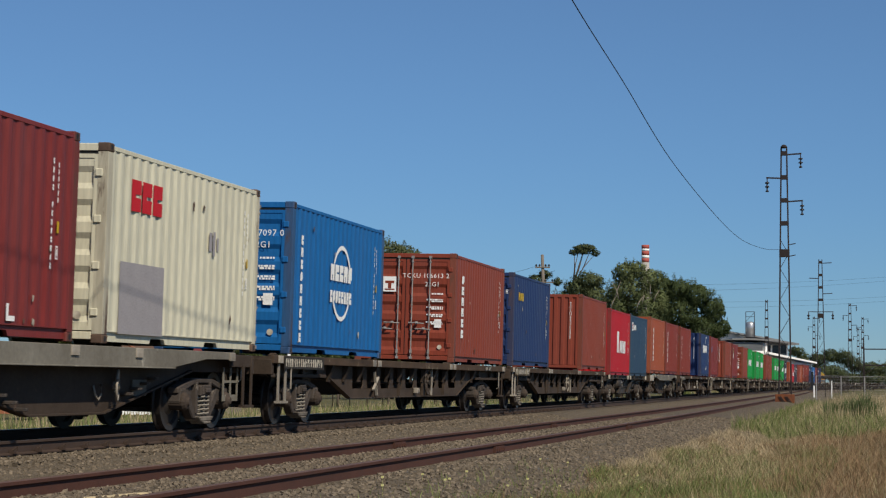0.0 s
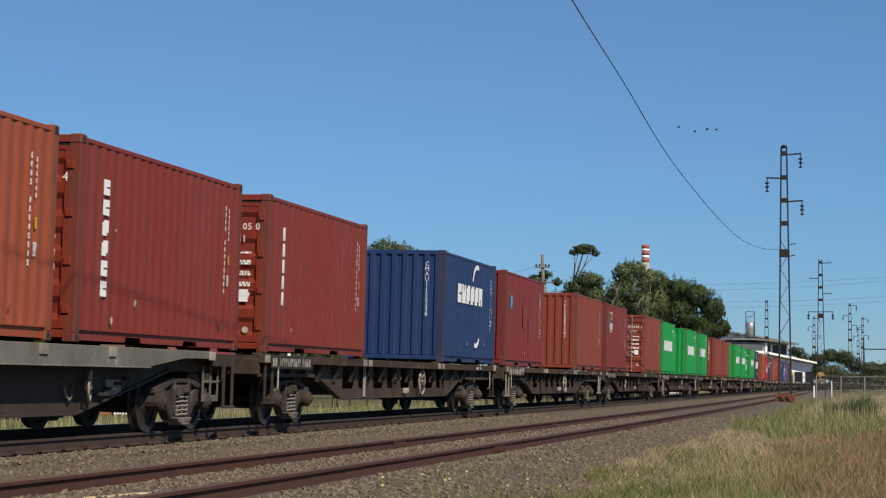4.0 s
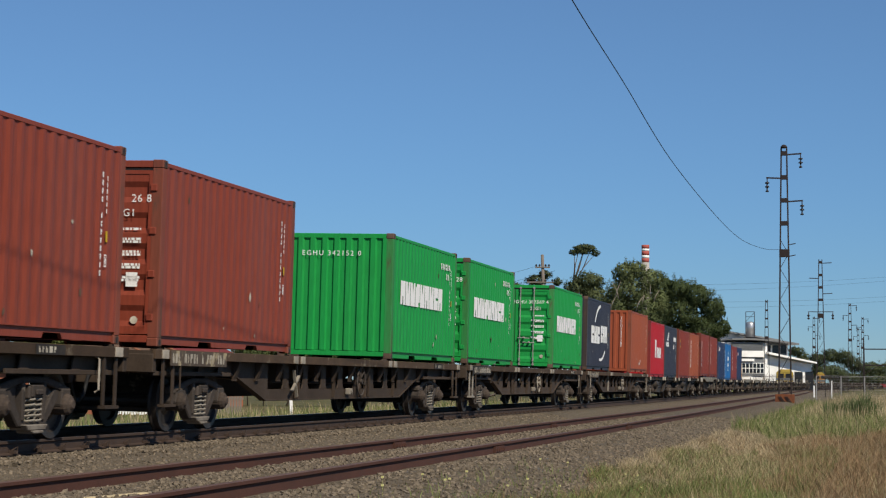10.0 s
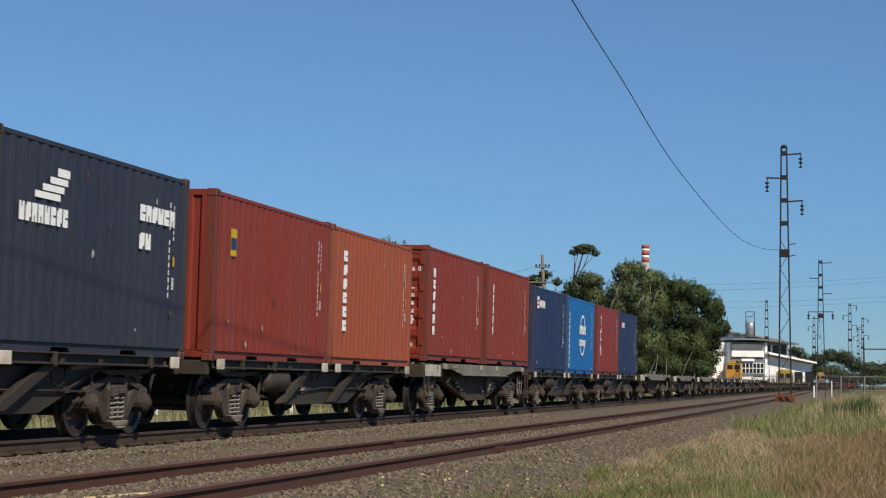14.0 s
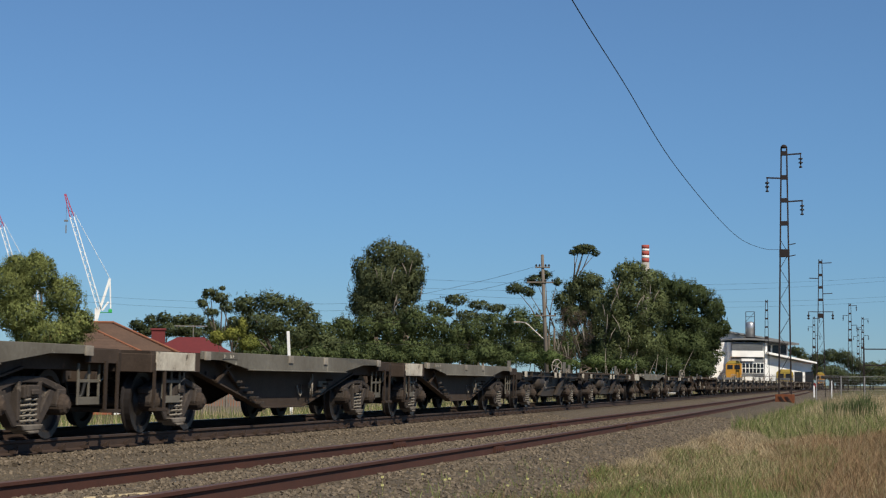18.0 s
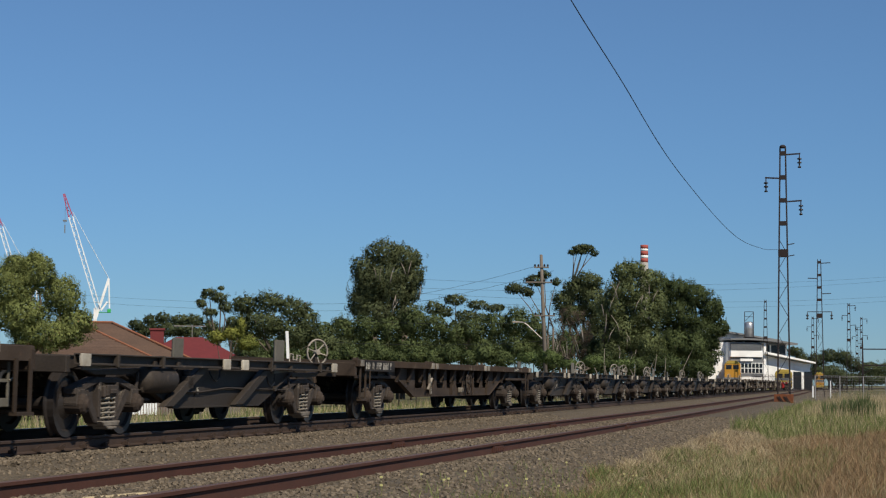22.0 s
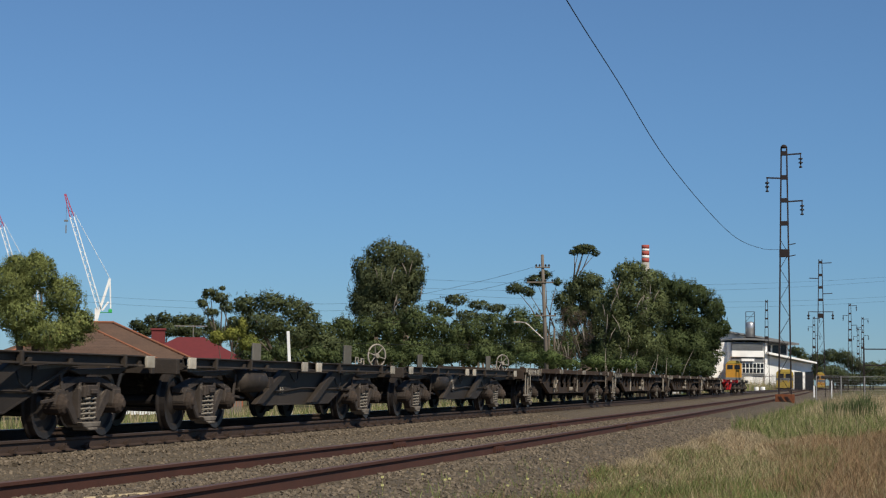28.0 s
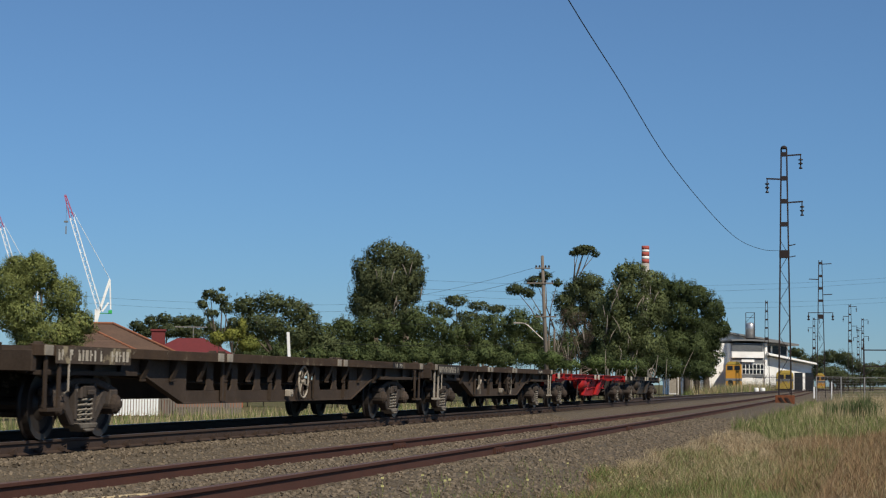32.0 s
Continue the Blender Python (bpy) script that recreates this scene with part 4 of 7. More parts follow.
def truss_wagon(length, label, seed=0, boards=True, tone=None, box=False, wheel_at=None, rear=2.05, more=()):
    """Low skeletal wagon: thin top rails, a central trough with slanting struts, uprights and a handwheel on its deck."""
    r = random.Random(seed)
    tone = tone or M_FRAMEK
    w = tagged(new("skeletal_wagon"), label, "rail wagon", "wagons of the freight train")
    h = length / 2
    rail = cached(("krail", length), lambda: Mesh().prism([(-0.05, 0.92), (0.035, 0.92), (0.035, 1.07), (-0.05, 1.07), (-0.05, 1.05), (0.02, 1.05), (0.02, 0.945), (-0.05, 0.945)], 0, -h + 0.3, h - 0.3).made("top_rail", 0.004))
    rail2 = cached(("krail2", length), lambda: Mesh().box(-h + 0.1, h - 0.1, -0.05, 0.05, 0.86, 0.96).made("lower_rail", 0.008))
    for s in (-1, 1):
        part("top_rail", rail, tone, w, at=(0, s * 1.17, 0))
        part("lower_rail", rail2, tone, w, at=(0, s * 0.72, 0))
    part("deck", cached(("kdeck", length), lambda: Mesh().box(-h + 0.2, h - 0.2, -0.70, 0.70, 0.90, 0.97).made("deck")), tone, w)
    def trough():
        m = Mesh().prism([(-4.0, 0.90), (4.0, 0.90), (3.4, 0.78), (1.9, 0.34), (-1.9, 0.34), (-3.4, 0.78)], 1, -0.015, 0.015)
        m.bar((-1.9, 0.03, 0.34), (1.9, 0.03, 0.34), 0.1, 0.03).bar((-3.5, 0.03, 0.80), (-1.9, 0.03, 0.34), 0.1, 0.03).bar((1.9, 0.03, 0.34), (3.5, 0.03, 0.80), 0.1, 0.03)
        return m.made("trough_side", 0.004)
    g = cached("trough", trough)
    part("trough_side", g, tone, w, at=(0, -1.0, 0))
    part("trough_side", g, tone, w, at=(0, 0.62, 0))
    st = cached("kstrut", lambda: Mesh().prism([(-0.95, 0.36), (-0.55, 0.36), (1.0, 0.97), (0.6, 0.98)], 1, -0.05, 0.05).made("strut", 0.012))
    for x in (-1.7, 1.3):
        part("strut", st, tone, w, at=(x, -1.10, 0))
    arm = cached("karm", lambda: Mesh().prism([(-1.19, 1.0), (-1.19, 0.93), (-0.66, 0.80), (-0.66, 0.97)], 0, -0.05, 0.05).made("cross_arm", 0.008))
    for x in (-h + 0.7, -h + 2.9, -2.2, 0.0, 2.2, h - 2.9, h - 0.7):
        part("cross_arm", arm, tone, w, at=(x, 0, 0))
    pads = cached("kpad", lambda: Mesh().box(-0.14, 0.14, -0.02, 0.02, -0.08, 0.08).made("lock_pad", 0.006))
    for x in (-h + 0.45, -0.3, 0.55, h - 0.45):
        part("lock_pad", pads, M_PLATE, w, "white painted lock pad", at=(x, -1.225, 0.985))
    stub = cached("kstub", lambda: Mesh().box(-0.035, 0.035, -0.05, 0.02, 0.90, 1.075).made("stub_post", 0.006))
    for x in (-h + 1.5, -h + 3.1, 1.9, h - 1.3):
        part("stub_post", stub, tone, w, "", at=(x, -1.19, 0))
    for x in (-h + 1.9, h - 2.4):
        part("sloping_bar", cached("kslope", lambda: Mesh().bar((-1.25, 0, 0.88), (1.15, 0, 1.0), 0.03, 0.05).made("sloping_bar")), M_FRAMEG, w, "grey sloping flat bar", at=(x, -1.10, 0))
    for x in (-3.3, 2.5):
        part("hook_rod", cached("khook", lambda: Mesh().tube([(0, 0, 0.60), (0.25, 0, 0.66), (0.95, 0, 0.86), (1.1, 0, 0.90)], 0.016, 5).box(0.02, 0.12, -0.02, 0.02, 0.57, 0.65).made("hook_rod")), tone, w, at=(x, -1.07, 0))
    ends = cached("kend", lambda: Mesh().box(-0.06, 0.06, -1.15, 1.15, 0.82, 1.04).made("end_beam", 0.012))
    for s in (-1, 1):
        part("end_beam", ends, tone, w, at=(s * (h - 0.12), 0, 0))
        coupler(w, s * (h - 0.1), s)
        bogie(w, s * (h - (rear if s > 0 else 1.6)))
        part("wheel_guard", cached(("guardk", s), lambda: Mesh().prism([(-0.95, 0.86), (0.95, 0.90), (0.7, 0.82), (0.2, 0.80), (-0.6, 0.80)], 1, -0.04, 0.04).made("wheel_guard", 0.008)), tone, w, at=(s * (h - 1.75), -1.02, 0))
    res = cached("reservoir", lambda: Mesh().turned([(0.0, -0.55), (0.16, -0.52), (0.19, -0.46), (0.19, 0.46), (0.16, 0.52), (0.0, 0.55)], 0, (0, 0, 0), 14).made("air_reservoir", 0, True))
    part("air_reservoir", res, tone, w, at=(-2.75, -1.04, 0.74))
    part("brake_cylinder", cached("bcyl", lambda: Mesh().turned([(0.0, -0.3), (0.15, -0.3), (0.15, 0.1), (0.06, 0.14), (0.04, 0.5)], 0, (0, 0, 0), 12).made("brake_cylinder", 0, True)), tone, w, at=(2.9, -0.5, 0.58))
    part("brake_rod", cached("krod", lambda: Mesh().tube([(-3.4, 0, 0.60), (-1.0, 0, 0.56), (0.2, 0, 0.62), (3.3, 0, 0.58)], 0.016, 5).made("brake_rod")), tone, w, at=(0, -1.05, 0))
    for x, k in ((-3.55, 1), (3.45, -1)):
        part("brake_lever", cached(("klever", k), lambda: Mesh().bar((0, 0, 0.34), (k * 0.14, 0, 0.84), 0.03, 0.06).bar((k * 0.05, 0.02, 0.5), (k * 0.6, 0.02, 0.46), 0.03, 0.04).made("brake_lever", 0.005)), M_BOGIE, w, at=(x, -1.06, 0))
    for x, d in ((-2.2, 0.16), (-0.4, 0.10), (2.3, 0.18)):
        part("hose", cached(("khose", d), lambda: Mesh().tube([(-0.22, 0, 0.88), (-0.16, -0.03, 0.88 - d), (0.0, -0.03, 0.82 - d), (0.16, -0.03, 0.88 - d), (0.24, 0, 0.9)], 0.013, 5).made("hose", 0, True)), M_BLACK, w, at=(x, -1.06, 0))
    part("valve", cached("kvalve", lambda: Mesh().box(-0.11, 0.11, -0.07, 0.05, 0.62, 0.80).turned([(0.06, 0.80), (0.06, 0.88), (0.0, 0.9)], 2, (0.0, 0.0, 0.0), 8).box(0.11, 0.30, -0.03, 0.01, 0.67, 0.72).made("valve", 0.01)), M_PALE if r.random() < 0.4 else M_BOGIE, w, at=(-1.9 + 0.5 * r.random(), -1.08, 0))
    if boards:
        bx = h - 2.9
        board = cached("kboard", lambda: Mesh().box(-0.24, 0.24, -0.015, 0.015, 0.0, 0.36).box(-0.20, -0.15, 0.0, 0.04, 0.0, 0.34).box(0.15, 0.20, 0.0, 0.04, 0.0, 0.34).made("end_board", 0.006))
        for x, y in ((bx, -0.95), (bx + 0.15, 0.95)):
            part("end_board", board, M_FRAMEG, w, "grey upright steel board", at=(x, y, 1.07))
        zig = cached("kzig", lambda: Mesh().tube([(0, 0, 0), (0.02, 0, 0.14), (0.20, 0, 0.13), (0.21, 0, 0.04), (0.42, 0, 0.03), (0.43, 0, 0.12), (0.62, 0, 0.11), (0.62, 0, 0.0)], 0.014, 5).made("hand_rail"))
        part("hand_rail", zig, M_PALE, w, "bent pale hand rail", at=(bx + 0.75, -0.9, 1.07))
        hw = handwheel(w, 0.235, M_PALE, pose(wheel_at, -0.8, 1.27, 0, 0, -35), "spoked pale brake handwheel") if wheel_at else None
        for x in more:
            handwheel(w, 0.235, M_PALE, pose(x, -0.8, 1.27, 0, 0, -35), "spoked pale brake handwheel")
        if hw:
            part("stem", cached("hstem", lambda: Mesh().box(-0.025, 0.025, 0.02, 0.09, -0.34, 0.06).made("stem")), tone, hw)
    if box:
        part("equipment_box", cached("kbox", lambda: Mesh().box(-0.5, 0.5, -0.06, 0.06, -0.22, 0.22).made("equipment_box", 0.02)), M_PALE, w, "cream equipment box", at=(0.2, -1.12, 0.78))
    panel(w, -0.9, -1.022, 0.5, 0.4, 0.16, seed, tone)
    return w

# ---- the train: wagons by the places of their couplings, containers by their leading ends ----
SHIFT = [(0, 1.13), (1, 0.56), (2, 0.20), (3, 0.14), (4, 0.02), (5, -0.25), (6, -0.80), (7, -0.72), (8, -0.50), (9, -0.25), (10, -0.5), (11, -0.5), (12, -0.30), (13, -0.17),
         (14, 0.05), (15, 0.05), (16, 0.2), (17, 0.62), (18, 0.15), (19, -0.12), (20, -0.2), (21, -0.12), (22, 0.2), (23, 0.1), (24, -0.02), (25, 0.02), (26, 0.0), (27, -0.1),
         (28, -0.3), (29, 0.1), (30, 0.1), (31, 0.1), (32, -0.02)]
SPEED = 17.6833
MOVES = []          # (thing, its place in the train, its lift above the rails)
FLAT = "empty dark brown steel flat wagon of the freight train"
WAGONS = [(15.5, "belly"), (29.54, "flat"), (50.31, "flat"), (70.2, "truss"), (84.2, "belly"), (98.3, "flat"), (118.9, "flat"), (139.0, "flat"), (159.3, "flat"), (179.0, "flat"),
          (199.6, "flat"), (219.85, "flat"), (239.7, "flat"), (259.6, "truss"), (273.0, "truss"), (286.6, "belly"), (300.5, "truss"), (313.75, "truss"), (327.0, "belly"),
          (341.5, "belly"), (355.6, "belly"), (369.6, "truss"), (382.67, "truss"), (395.75, "belly"), (409.75, "truss"), (422.76, "flat"), (442.62, "truss"), (455.37, "truss"),
          (467.8, "truss"), (480.76, "truss"), (494.24, "truss"), (506.0, "box"), (519.2, "truss"), (532.4, "truss"), (546.06, "flat"), (564.9, "flat"), (585.4, "flat"),
          (605.6, "flat"), (622.9, "red"), (641.9, "truss"), (654.7, "")]
LOADED_UNTIL = 326.0
WHEELS = {369.6: 2.5, 382.67: None, 467.8: 1.8}          # where a wagon's handwheel stands, if not at its rear end


def build_wagons():
    for i, ((a, kind), (b, _)) in enumerate(zip(WAGONS, WAGONS[1:])):
        n = round((b - a - 0.9) * 2) / 2
        load = "loaded" if a < LOADED_UNTIL else "empty"
        if kind == "flat":
            w = flat_wagon(n, load + " dark brown steel flat wagon with a fish-belly girder", 10 + i, hand=i % 3 != 1, inset=1.95 if a > 500 else 2.2 if i in (1, 2) else 2.35)
        elif kind == "belly":
            w = belly_wagon(n, load + " wagon with grey side plates and a deep belly", 10 + i, rear={327.0: 2.3, 341.5: 1.9}.get(a, 1.75))
        elif kind == "red":
            w = truss_wagon(13.0 if n < 14 else n, "empty red-painted skeletal wagon near the train's end", 10 + i, False, M_REDWAGON)
        else:
            w = truss_wagon(n, load + " black steel skeletal wagon with slanting struts", 10 + i, boards=a > LOADED_UNTIL and kind == "truss", box=kind == "box", wheel_at=WHEELS.get(a, n / 2 - 0.15), rear={532.4: 2.45, 382.67: 2.7, 409.75: 1.8}.get(a, 2.05), more=(2.6,) if a == 455.37 else ())
        MOVES.append((w, (a + b) / 2, 0.0))


def add_container(c, s, low=False):
    MOVES.append((c, s + HX, 1.03 if low else 1.20))


GREEN_E = "green corrugated container with a white block word"


def word(c, x, z, n, w, h, gap, seed, material=None):
    r = random.Random(seed)
    for i in range(n):
        painted_block(c, r.choice((0, 1, 2, 3, 0)), w, h, x + i * (w + gap), z, material or M_WHITE)


def upright(c, x, z, n, w, h, gap, seed):
    r = random.Random(seed)
    for i in range(n):
        painted_block(c, r.choice((0, 1, 2)), w, h, x, z - h - i * (h + gap), M_WHITE)


def ring(c, x, z, r, r2, a0, a1, material=None, squash=1.0):
    """A painted arc."""
    m = Mesh()
    n = 20
    t = [a0 + (a1 - a0) * i / n for i in range(n + 1)]
    m.add([(q * math.cos(a) * squash, q * math.sin(a), 0) for a in t for q in (r, r2)], [(2 * i, 2 * i + 1, 2 * i + 3, 2 * i + 2) for i in range(n)])
    part("painted_arc", m.made("painted_arc"), material or M_WHITE, c, "painted white arc", at=on_side(x, z))


def build_containers():
    c = container("maroon corrugated container with faded white numbers", M_MAROON)
    marks("corner_mark", [(0, 0, 0.06, 0.2), (0.06, 0, 0.22, 0.06)], M_WHITE, c, on_side(1.2, 0.2))
    add_container(c, 16.12)
    c = container("cream corrugated container with a red mark and grey patch", M_CREAM, "doors")
    word(c, -2.25, 1.78, 3, 0.33, 0.42, 0.05, 2, M_REDMARK)
    marks("grey_patch", [(0, 0, 1.55, 0.95)], M_GREYPATCH, c, on_side(-2.55, 0.14), "repainted grey patch")
    marks("dent_stain", [(0, 0, 0.12, 0.28), (0.16, -0.06, 0.26, 0.30), (0.32, 0.02, 0.4, 0.22)], M_GREYPATCH, c, on_side(0.75, 1.45), "dark scrape")
    add_container(c, 23.07)
    c = container("bright blue container with a white globe emblem", M_BLUE, "doors", number="167097 0")
    upright(c, -2.55, 2.05, 9, 0.12, 0.16, 0.05, 4)
    ring(c, 0.0, 1.35, 0.62, 0.70, 0.5, 2.6, squash=0.9)
    ring(c, 0.0, 1.35, 0.62, 0.70, 3.7, 5.7, squash=0.9)
    word(c, -0.72, 1.38, 5, 0.24, 0.30, 0.05, 3)
    word(c, -0.72, 0.98, 8, 0.14, 0.22, 0.04, 5)
    add_container(c, 30.91)
    c = container("red-brown container with rear doors and white numbers", M_BROWN, "doors", number="TCKU 106613 2")
    upright(c, -2.35, 2.1, 6, 0.26, 0.20, 0.06, 6)
    marks("white_sign", [(0, 0, 0.32, 0.36)], M_WHITE, c, on_end(0.55, 1.66, 0.016), "white square sign")
    marks("sign_figure", [(0.05, 0.2, 0.27, 0.26), (0.12, 0.08, 0.2, 0.2), (0.04, 0.04, 0.28, 0.07)], M_BROWN, c, on_end(0.55, 1.66, 0.020))
    add_container(c, 43.68)
    c = container("navy blue container with a yellow mark", M_NAVY, "doors", number="37657 8")
    word(c, -2.3, 1.85, 3, 0.22, 0.22, 0.05, 8, M_YELLOW)
    add_container(c, 51.13)
    c = container("red-brown ribbed container with upright white numbers", M_BROWN, number="TCLU 694052 5")
    add_container(c, 64.0)
    for s, t, low in ((71.35, 7, True), (260.22, 8, True)):
        c = container("bright red container with white block lettering", M_RED, number="KKTU 804188 4" if s < 200 else "")
        painted_block(c, 1, 0.57, 0.84, -1.15, 0.92, M_WHITE)
        word(c, -0.31, 0.92, 4, 0.37, 0.49, 0.10, t)
        add_container(c, s, low)
    for s, low in ((77.55, True), (300.9, True)):
        c = container("slate blue container with a small white word" if s < 200 else "dark navy container with a small white word", M_TEAL if s < 200 else M_INK)
        marks("small_flag", [(0, -0.06, 0.34, 0.30)], M_WHITE, c, on_side(-2.55, 1.98), "small white patch")
        for q in (0.02, 0.14):
            marks("flag_stripe", [(0.03, q, 0.31, q + 0.06)], M_REDMARK, c, on_side(-2.55, 1.98, 0.009), "red stripe")
        word(c, -2.15, 1.96, 4, 0.2, 0.22, 0.05, 13)
        add_container(c, s, low)
    c = container("orange-brown container with an upright white word", M_ORANGE, number="TCKU 398223 7")
    upright(c, -2.1, 2.1, 6, 0.26, 0.20, 0.06, 14)
    add_container(c, 85.14)
    c = container("red-brown container with an upright white word", M_RUST, "doors", number="TCKU 4")
    upright(c, -2.3, 2.1, 6, 0.2, 0.20, 0.06, 15)
    add_container(c, 91.83)
    c = container("dark red-brown container with a slim upright word", M_RUST, "doors", number="05 0")
    upright(c, -2.3, 2.1, 5, 0.12, 0.22, 0.05, 16)
    add_container(c, 99.25)
    c = container("navy blue container with a white word and sweep", M_NAVY, number="CMAU 112223 8")
    word(c, -1.6, 1.45, 6, 0.42, 0.45, 0.07, 17)
    ring(c, 0.6, 1.9, 0.45, 0.56, 1.2, 2.9)
    ring(c, 0.6, 0.95, 0.45, 0.56, 4.4, 5.6)
    add_container(c, 112.12)
    c = container("maroon container with a small light blue oval", M_MAROON, number="BSIU 289291 6")
    ring(c, -2.2, 1.75, 0.0, 0.2, 0, 6.2832, M_LIGHTBLUE, 0.8)
    marks("dark_patch", [(0, 0, 0.5, 0.6), (0.9, -0.4, 1.2, 0.2)], M_RUST, c, on_side(-0.4, 1.1), "darker repainted patches")
    add_container(c, 119.59)
    c = container("red-brown ribbed container with upright white numbers", M_BROWN, number="TCLU 683058 0")
    add_container(c, 132.39)
    c = container("maroon container with a black and yellow sign", M_MAROON)
    marks("sign_board", [(0, 0, 0.8, 0.75)], M_WHITE, c, on_side(-2.3, 1.5))
    marks("sign_ground", [(0.03, 0.03, 0.77, 0.72)], M_BLACK, c, on_side(-2.3, 1.5, 0.010))
    marks("sign_stripes", [(0.3, 0.45, 0.7, 0.52), (0.3, 0.55, 0.7, 0.62), (0.35, 0.65, 0.7, 0.7)], M_YELLOW, c, on_side(-2.3, 1.5, 0.014))
    marks("sign_bars", [(0.1, 0.08, 0.18, 0.35), (0.24, 0.08, 0.4, 0.35), (0.46, 0.08, 0.62, 0.35), (0.66, 0.08, 0.72, 0.35)], M_WHITE, c, on_side(-2.3, 1.5, 0.014))
    add_container(c, 139.85)
    c = container("red-brown container with rear doors and white numbers", M_BROWN, "doors", number="TCLU 359146 1")
    marks("red_sign", [(0, 0, 0.26, 0.2)], M_REDMARK, c, on_end(0.7, 1.75, 0.016))
    add_container(c, 152.70)
    for s, e, num in ((159.85, "ribs", ""), (172.45, "ribs", "EITU 383424 5"), (180.25, "ribs", ""), (212.92, "ribs", "EGHU 342152 0"), (220.36, "doors", "5228"), (233.07, "doors", "EGHU 387569 4")):
        c = container(GREEN_E, M_GREEN, e, number=num if e == "doors" else "")
        if e == "ribs" and num:
            letters(num, 0.15, M_WHITE, c, on_end(0.1, 2.12, 0.012), spread=1.3)
        word(c, -2.35, 1.16, 9, 0.40, 0.50, 0.035, 21)
        for i, (u, v) in enumerate([(0.16 * q, 0.14) for q in range(6)] + [(0.56, -0.08), (0.72, -0.08)]):
            painted_block(c, i % 3, 0.075, 0.14, 1.35 + u, 1.98 + v, M_WHITE)
        add_container(c, s)
    c = container("red-brown ribbed container with upright white numbers", M_BROWN, number="TRLU 928326 3")
    add_container(c, 192.78)
    c = container("red-brown container with a white label", M_BROWN, "doors", number="26 8")
    add_container(c, 200.15)
    c = container("dark navy container with a white word and arcs", M_DARK, number="TCLU 342874 6")
    word(c, -2.03, 0.98, 3, 0.67, 0.62, 0.07, 31)
    word(c, 0.40, 1.04, 3, 0.51, 0.62, 0.06, 33)
    ring(c, 0.4, 1.35, 0.95, 1.07, 1.68, 2.74, squash=1.6)
    ring(c, 0.4, 1.35, 0.90, 1.0, 4.53, 5.6, squash=1.6)
    add_container(c, 240.33)
    c = container("orange-brown ribbed container with upright white numbers", M_ORANGE, number="TCLU 339758 5")
    marks("white_labels", [(0, 0, 0.12, 0.12), (0.2, 0.0, 0.32, 0.1), (0.42, 0.12, 0.55, 0.22)], M_WHITE, c, on_side(-0.2, 0.35))
    add_container(c, 252.97)
    c = container("dark blue container with a white wing emblem", M_DARK)
    word(c, -2.4, 1.55, 8, 0.14, 0.22, 0.03, 41)
    marks("wing_emblem", [(0.2, 0, 0.9, 0.08), (0.4, 0.1, 1.0, 0.18), (0.6, 0.2, 1.1, 0.28), (0.8, 0.3, 1.15, 0.4)], M_WHITE, c, on_side(-2.2, 1.85), "white winged shape")
    for i in range(8):
        painted_block(c, i % 4, 0.19, 0.22, 1.2 + 0.215 * (i % 6), 1.85 if i < 6 else 1.47, M_WHITE)
    add_container(c, 266.42, True)
    c = container("red-brown container with a small yellow sign", M_RUST)
    marks("yellow_sign", [(0, 0, 0.28, 0.42)], M_YELLOW, c, on_side(-2.35, 1.62))
    marks("sign_stripe", [(0.02, 0.1, 0.26, 0.28)], M_NAVY, c, on_side(-2.35, 1.62, 0.01))
    add_container(c, 273.59, True)
    c = container("orange-brown container with an upright white word", M_ORANGE)
    upright(c, -2.3, 2.15, 6, 0.26, 0.20, 0.06, 51)
    add_container(c, 279.81, True)
    c = container("red-brown container with an upright white word", M_RUST, "doors", number="876 0")
    upright(c, -2.5, 2.1, 6, 0.22, 0.20, 0.06, 52)
    add_container(c, 287.32)
    c = container("dark red-brown container with a slim upright word", M_RUST)
    upright(c, -2.3, 2.1, 5, 0.12, 0.22, 0.05, 53)
    add_container(c, 293.96)
    c = container("bright blue container with a white globe emblem", M_BLUE)
    upright(c, -2.75, 2.05, 9, 0.12, 0.16, 0.05, 54)
    ring(c, 0.2, 1.35, 0.62, 0.70, 0.5, 2.6, squash=0.9)
    ring(c, 0.2, 1.35, 0.62, 0.70, 3.7, 5.7, squash=0.9)
    word(c, -0.5, 1.38, 5, 0.24, 0.30, 0.05, 55)
    word(c, -0.5, 0.98, 8, 0.14, 0.22, 0.04, 56)
    add_container(c, 307.3, True)
    c = container("dark maroon container with an upright white word", M_MAROON, number="TEMU 379789 2")
    marks("painted_word", [(0.1, 0, 0.18, -0.42), (0.02, -0.1, 0.28, -0.15), (0, -0.62, 0.3, -0.68), (0.0, -0.55, 0.07, -0.92), (0.23, -0.5, 0.3, -0.68), (0.05, -0.9, 0.3, -0.97), (0.0, -1.05, 0.08, -1.5), (0.1, -1.2, 0.28, -1.28), (0.2, -1.28, 0.3, -1.5)],
          M_WHITE, c, on_side(-2.2, 2.25), "upright column of white shapes")
    add_container(c, 314.1, True)
    c = container("navy blue container with a small red and white word", M_INK)
    marks("red_mark", [(0, 0, 0.35, 0.24)], M_REDMARK, c, on_side(-2.4, 1.95))
    word(c, -2.0, 1.95, 3, 0.22, 0.2, 0.05, 61)
    add_container(c, 320.15, True)


build_wagons()
build_containers()

